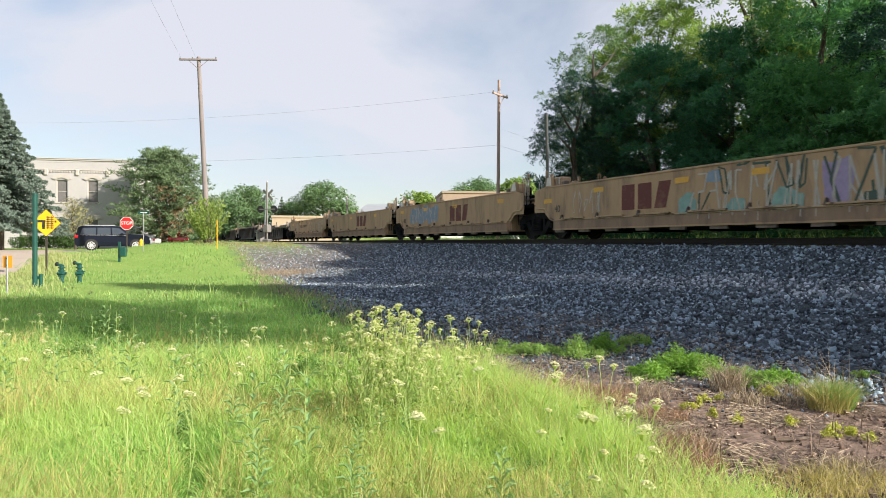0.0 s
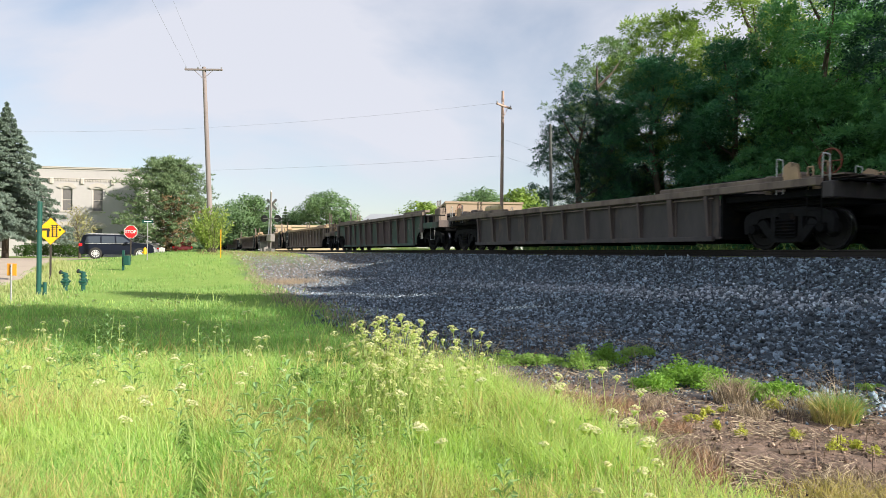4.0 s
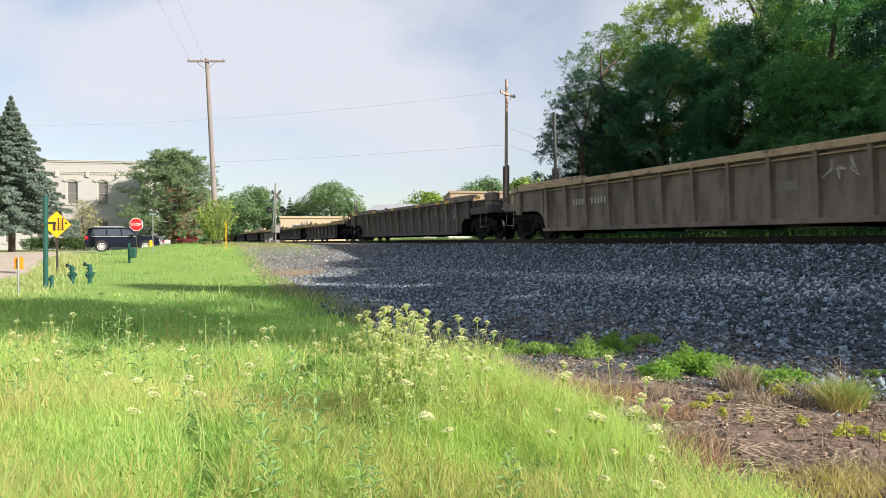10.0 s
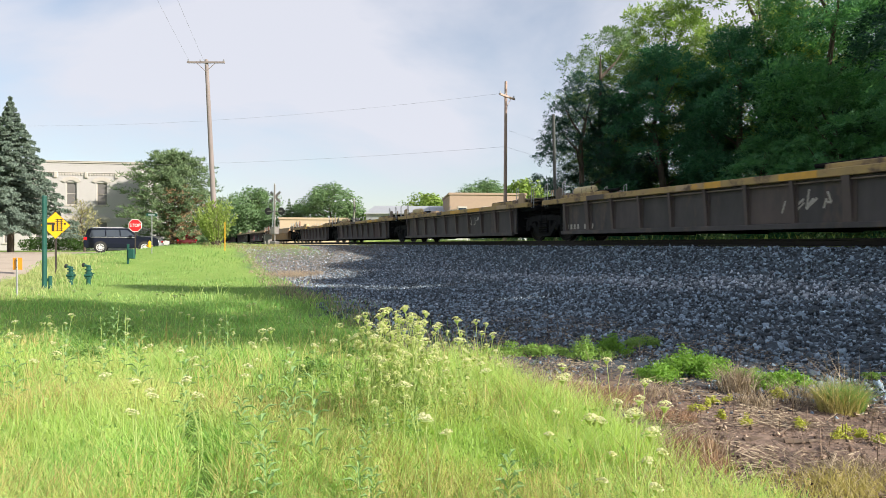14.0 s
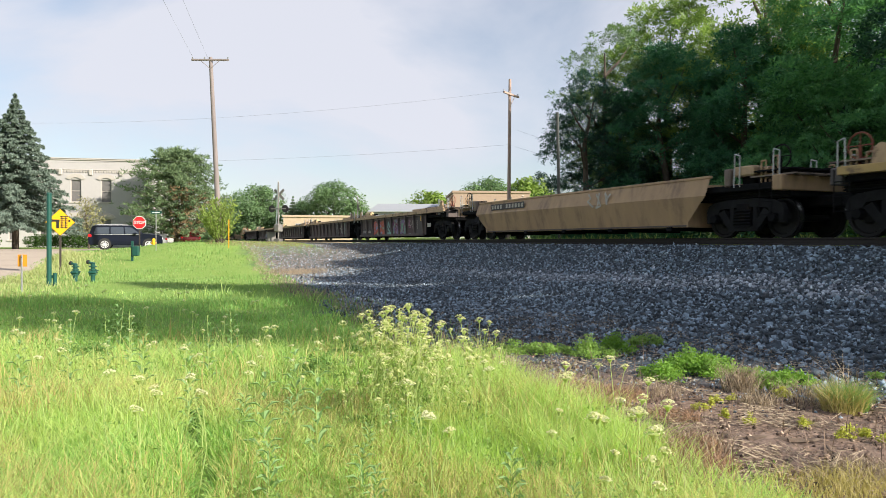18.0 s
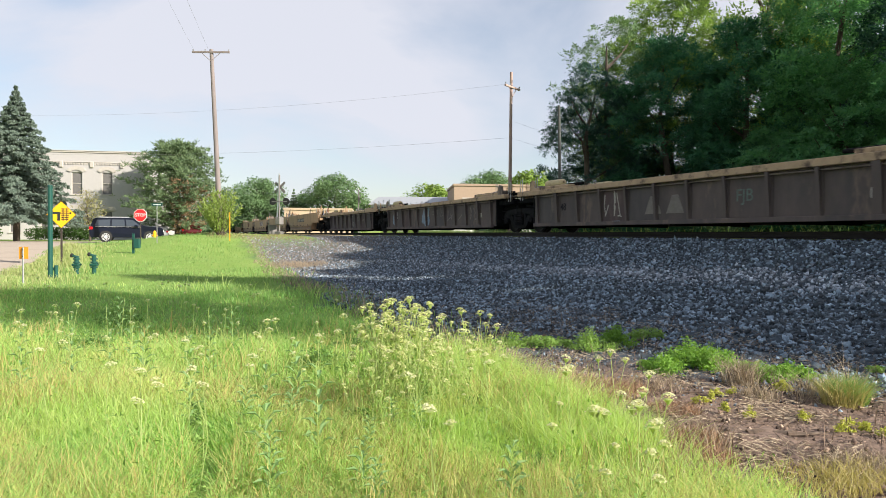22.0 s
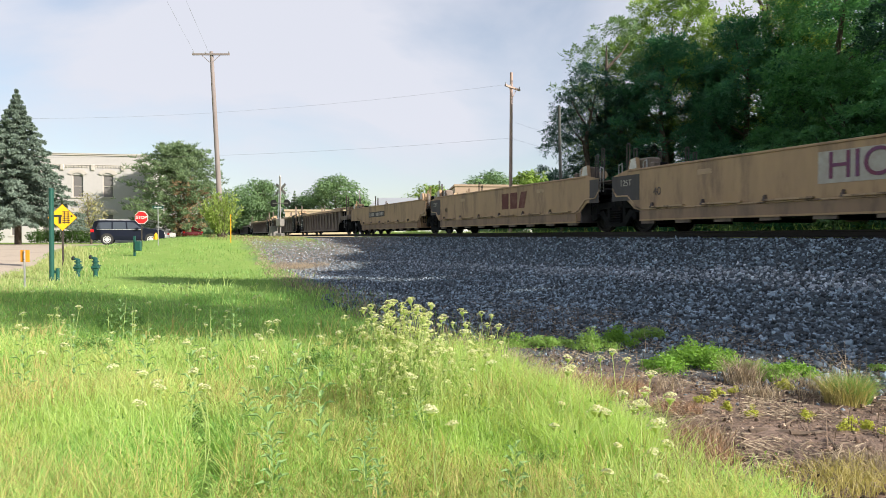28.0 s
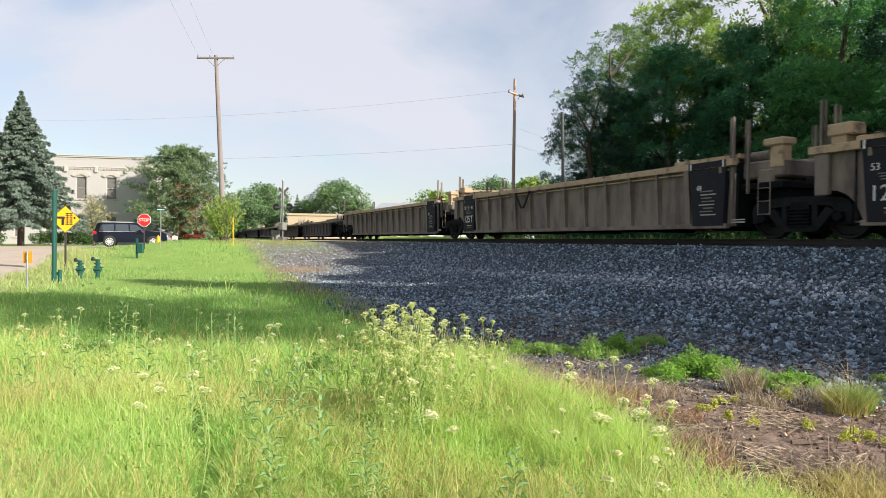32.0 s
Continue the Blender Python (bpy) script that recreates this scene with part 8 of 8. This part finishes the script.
for k, (px, py, n, r, h, m) in enumerate([(1300, 690, 500, 0.12, 0.36, M_STRAW), (1322, 692, 400, 0.12, 0.32, M_STRAW), (1500, 724, 900, 0.13, 0.32, M_LOWWEED), (1490, 726, 700, 0.15, 0.3, M_SEED), (1440, 715, 300, 0.2, 0.2, M_STRAW), (1500, 712, 120, 0.12, 0.56, M_STRAW), (1210, 800, 500, 0.3, 0.25, M_STRAW),
                                        (1450, 868, 700, 0.26, 0.12, M_SEED), (1535, 862, 620, 0.24, 0.12, M_SEED), (1545, 835, 620, 0.2, 0.1, M_STRAW), (1010, 720, 500, 0.3, 0.3, M_STRAW), (930, 690, 400, 0.3, 0.28, M_STRAW), (1190, 860, 500, 0.2, 0.2, M_STRAW), (1160, 700, 300, 0.25, 0.25, M_STRAW),
                                        (860, 650, 400, 0.3, 0.25, M_STRAW), (1400, 700, 250, 0.16, 0.24, M_STRAW), (990, 692, 900, 0.34, 0.14, M_HAY), (1080, 705, 900, 0.3, 0.14, M_HAY), (1215, 795, 900, 0.22, 0.12, M_HAY), (1240, 830, 900, 0.2, 0.12, M_HAY), (1190, 740, 700, 0.2, 0.1, M_HAY), (1340, 715, 500, 0.16, 0.2, M_STRAW), (1470, 702, 500, 0.2, 0.22, M_STRAW), (508, 452, 1000, 0.8, 0.34, M_STRAW), (540, 450, 900, 0.8, 0.3, M_STRAW)]):
    x, y = on_land(px, py)
    tuft(x, y, n if n > 600 else n // 2, r * 1.15, h, m, 360 + k, "flattened mat of reddish dead grass" if m is M_HAY else "dry tuft of straw-coloured grass" if m in (M_STRAW, M_SEED) else "green tuft of fine grass on the gravel edge")
for k, (px, py, n, r, h) in enumerate([(905, 700, 420, 0.22, 0.4), (950, 735, 460, 0.2, 0.42), (990, 745, 460, 0.2, 0.42), (1030, 775, 460, 0.18, 0.38), (960, 790, 460, 0.2, 0.4), (1075, 800, 420, 0.16, 0.36), (1010, 830, 460, 0.18, 0.36), (1110, 835, 420, 0.16, 0.34),
                                      (870, 690, 420, 0.24, 0.4), (1130, 800, 380, 0.14, 0.3), (830, 700, 420, 0.24, 0.38)]):
    x, y = on_land(px, py)
    tuft(x, y, n, r, h, M_GRASS, 420 + k, "lush arching tuft of bright green grass")
for k, (px, py, rx, h, n) in enumerate([(560, 672, 0.3, 0.3, 1300), (205, 600, 0.3, 0.5, 1300), (130, 640, 0.4, 0.3, 1200), (700, 690, 0.2, 0.3, 700), (640, 770, 0.16, 0.2, 450), (745, 735, 0.15, 0.22, 450), (960, 840, 0.12, 0.16, 300), (360, 760, 0.14, 0.18, 400), (620, 640, 0.22, 0.28, 800), (840, 740, 0.14, 0.18, 350)]):
    x, y = on_land(px, py)
    patch("weed_patch", x, y, rx, rx * 0.8, h, n, 0.026, M_LOWWEED, 440 + k, "low dark green leafy weeds among the grass", "weed")
# dead stems strewn on the bare strip: fine brown litter, and swathes of paler straw that lie one way
g = np.random.default_rng(380)


def litter(n, lo, hi, thin, thick, lift, material, label, swathe):
    s = 0.8 + 15.0 * g.random(n) ** 1.4
    u = g.uniform(2.9, 7.6, n)
    keep = g.random(n) < 0.02 + earth_share(s, u) * (1 - 0.6 * gravel_share(s, u))
    if swathe:
        keep &= g.random(n) < np.clip(1.7 * patchy(s * 1.4, u * 1.6, 1.7) ** 2 - 0.1, 0, 1)
    s, u = s[keep], u[keep]
    n = len(s)
    x, y = D2.x * s + N2.x * u, D2.y * s + N2.y * u
    z = land(s, u) + g.uniform(0.004, lift, n)
    a = g.uniform(0, 6.283, n) if not swathe else 6.283 * patchy(s * 0.8 + 3, u * 0.7, 1.2) + g.normal(size=n) * 0.7
    ln = lo + (hi - lo) * g.random(n) ** 2.5
    d = np.stack([np.cos(a) * ln, np.sin(a) * ln, g.normal(size=n) * 0.22 * ln], 1)
    c = np.stack([x, y, z], 1)
    wv = np.stack([-np.sin(a), np.cos(a), np.zeros(n)], 1) * g.uniform(thin, thick, n)[:, None]
    top = np.array([0, 0, 0.004])
    v = np.stack([c - wv, c + wv, c + d + wv, c + d - wv, c + top, c + d + top], 1).reshape(-1, 3)
    k = np.arange(n)[:, None] * 6
    f = np.concatenate([k + np.array(q) for q in ((0, 4, 5), (0, 5, 3), (1, 2, 5), (1, 5, 4))], 0)
    tagged(new("dead_stems", raw_mesh("dead_stems", v, f, material)), label, "plant litter", kind="stuff")


litter(46000, 0.008, 0.06, 0.0008, 0.0032, 0.024, M_LITTER, "fine brown plant litter over bare earth", False)
litter(84000, 0.02, 0.14, 0.0007, 0.0022, 0.04, M_STRAW, "dry straw-coloured weed stems strewn over bare earth", True)
# dead stalks that still stand along the foot of the gravel
n = 420
s, u = g.uniform(2.5, 11, n), g.uniform(4.2, 7.2, n)
keep = g.random(n) < earth_share(s, u)
s, u = s[keep], u[keep]
x, y = D2.x * s + N2.x * u, D2.y * s + N2.y * u
v, f = blades(g, x, y, g.uniform(0.08, 0.38, len(x)) * g.uniform(0.5, 1.1, len(x)), np.full(len(x), 0.0055), 0.35, 0.05)
tagged(new("dead_stalks", raw_mesh("dead_stalks", v, f, M_LITTER)), "thin dead brown weed stalks still standing", "dead weeds", kind="stuff")
for k, (px, py, ln, rz) in enumerate([(1360, 778, 0.34, 4), (1412, 782, 0.36, -3), (1335, 775, 0.3, 15), (1320, 828, 0.24, -8), (1225, 708, 0.35, 5), (1400, 760, 0.3, 40), (1050, 700, 0.4, -30), (1290, 770, 0.2, 60), (1470, 800, 0.25, 75), (1180, 745, 0.3, -15), (1500, 830, 0.3, 35), (1360, 850, 0.22, -40)]):
    x, y = on_land(px, py)
    t = thing("fallen_stick", on_ground(x, y, 0.012, rz), "dry grey-brown stick lying on bare earth", "stick", "sticks on the bare strip")
    bm = bmesh.new()
    p0 = Vector((-ln / 2, 0, 0))
    for q in range(4):
        p1 = Vector((-ln / 2 + ln * (q + 1) / 4, g.normal() * 0.01, 0.004 + abs(g.normal()) * 0.006))
        thick = 2.2 if k < 2 else 1.0
        rod(bm, p0, p1, (0.011 - 0.0015 * q) * thick, (0.0095 - 0.0015 * q) * thick, 7)
        p0 = p1
    part("wood", bm, M_TWIG, t)


# ---- ballast stones
def stones(g, n, s, u, size, sink=0.25):
    ico = np.array([(1, 0.25, 0), (-1, -0.2, 0.1), (0, 1, -0.2), (0.15, -1, 0.1), (0, 0.2, 1), (-0.2, 0, -1)], float) * 1.12
    tri = np.array([(0, 2, 4), (2, 1, 4), (1, 3, 4), (3, 0, 4), (2, 0, 5), (1, 2, 5), (3, 1, 5), (0, 3, 5)])
    p = ico[None] * g.uniform(0.6, 1.3, (n, 6, 1)) * g.uniform(0.55, 1.15, (n, 1, 3))
    q = g.normal(size=(n, 4))
    q /= np.linalg.norm(q, axis=1)[:, None]
    w, a, b, c = q.T
    R = np.stack([1 - 2 * (b * b + c * c), 2 * (a * b - c * w), 2 * (a * c + b * w), 2 * (a * b + c * w), 1 - 2 * (a * a + c * c), 2 * (b * c - a * w), 2 * (a * c - b * w), 2 * (b * c + a * w), 1 - 2 * (a * a + b * b)], 1).reshape(n, 3, 3)
    p = np.einsum("nij,nkj->nki", R, p) * (size * 0.5)[:, None, None]
    z = land(s, u) + size * (0.5 - sink) * 0.6
    p += np.stack([D2.x * s + N2.x * u, D2.y * s + N2.y * u, z], 1)[:, None, :]
    f = (tri[None] + np.arange(n)[:, None, None] * 6).reshape(-1, 3)
    return p.reshape(-1, 3), f


def ballast_places(g, n, s0, s1, u0, u1):
    s, u = g.uniform(s0, s1, n), g.uniform(u0, u1, n)
    keep = g.random(n) < np.clip(gravel_share(s, u) * 1.1, 0, 1)
    return s[keep], u[keep]


g = np.random.default_rng(401)
def fresh(g, s, u):
    """The pale streak of stone along the shoulder."""
    return g.random(len(s)) < 0.95 * (1 - step(22, 32, s)) * np.exp(-((u - 11.3 + 0.09 * s + 0.12 * np.sin(s * 1.7)) / 0.45) ** 2)


for n, s0, s1, u0, lo, hi, where in ((40000, 3.0, 17, 3.4, 0.034, 0.082, "on the embankment"), (30000, 17, 46, 4.6, 0.04, 0.075, "farther along the embankment")):
    s, u = ballast_places(g, n, s0, s1, u0, 12.75)
    keep = (u > 5.6) | (s > 9.5)
    s, u = s[keep], u[keep]
    # Extra pale stones past s 12 stand in for stronger light farther along.
    pale = fresh(g, s, u) | (g.random(len(s)) < 0.3 * step(12, 24, s))
    tan = ~pale & (g.random(len(s)) < step(27, 38, s + 1.5 * (9 - u)))
    for mask, m, words in ((~pale & ~tan, M_STONE, "crushed grey ballast stones "), (pale, M_STONE2, "paler ballast stones "), (tan, M_STONE3, "fine tan gravel ")):
        if not mask.any():
            continue
        v, f = stones(g, int(mask.sum()), s[mask], u[mask], g.uniform(lo, hi, int(mask.sum())) * (1 + 0.5 * (g.random(int(mask.sum())) < 0.12)))
        tagged(new("ballast_stones", raw_mesh("ballast_stones", v, f, m)), words + where, "gravel", kind="stuff")
# bark chips and clods on the bare strip
n = 5000
s, u = 0.6 + 13.0 * g.random(n) ** 1.3, g.uniform(3.2, 7.0, n)
keep = g.random(n) < np.clip(earth_share(s, u) - 0.3 * gravel_share(s, u), 0, 1)
s, u = s[keep], u[keep]
v, f = stones(g, len(s), s, u, 0.012 + 0.05 * g.random(len(s)) ** 2.2, 0.1)
tagged(new("bark_chips", raw_mesh("bark_chips", v, f, M_CHIP)), "brown bark chips and clods over bare earth", "plant litter", kind="stuff")
# small grey chippings strayed from the gravel onto the earth
n = 11000
s, u = g.uniform(4.0, 13.0, n), g.uniform(3.6, 7.4, n)
keep = g.random(n) < earth_share(s, u) * step(4.0, 6.6, s + 0.7 * (u - 4.6) + 0.5 * wob(u * 2, s))
s, u = s[keep], u[keep]
v, f = stones(g, len(s), s, u, 0.014 + 0.026 * g.random(len(s)) ** 2, 0.2)
tagged(new("ballast_stones", raw_mesh("ballast_stones", v, f, M_STONE)), "small grey chippings strayed onto bare earth", "gravel", kind="stuff")
rocks = []
for k in range(8):
    v, f = stones(g, 1, np.array([0.0]), np.array([0.0]), np.array([0.05]))
    rocks.append(raw_mesh("stone", v - v.mean(0), f, M_STONE_DIM))
for k in range(160):
    s, u = 4.6 + 3.2 * g.random(), 6.0 + 2.6 * g.random() ** 0.8
    w = su(s, u)
    t = link("stone", rocks[k % 8], ground)
    t.matrix_basis = pose(w.x, w.y, float(land(s, u)) + 0.02, g.uniform(0, 360), g.uniform(0, 360), g.uniform(0, 360))
    t.scale = [g.uniform(0.5, 1.05)] * 3


def motions():
    """The train rolls past at a steady speed; every wheelset turns with it."""
    base = pose(0, 0, 0, 0, 0, LINE)
    for car, q in UNITS:
        walk(car, [(float(t), Matrix.Translation(su(q - SPEED * float(t), TRACK_U, RAIL_Z)) @ base) for t in np.arange(0, 32.01, 0.2)])
    for axles in (FRONT_AXLES, REAR_AXLES):
        first = axles[0]
        x, _, z = first.location
        walk(first, [(k / FPS, pose(x, 0, z) @ Matrix.Rotation(-SPEED * k / FPS / 0.468, 4, "Y")) for k in range(32 * FPS + 1)])
        keys = first.animation_data
        for other in axles[1:]:
            other.rotation_mode = "QUATERNION"
            other.animation_data_create()
            other.animation_data.action = keys.action
            other.animation_data.action_slot = keys.action_slot


motions()
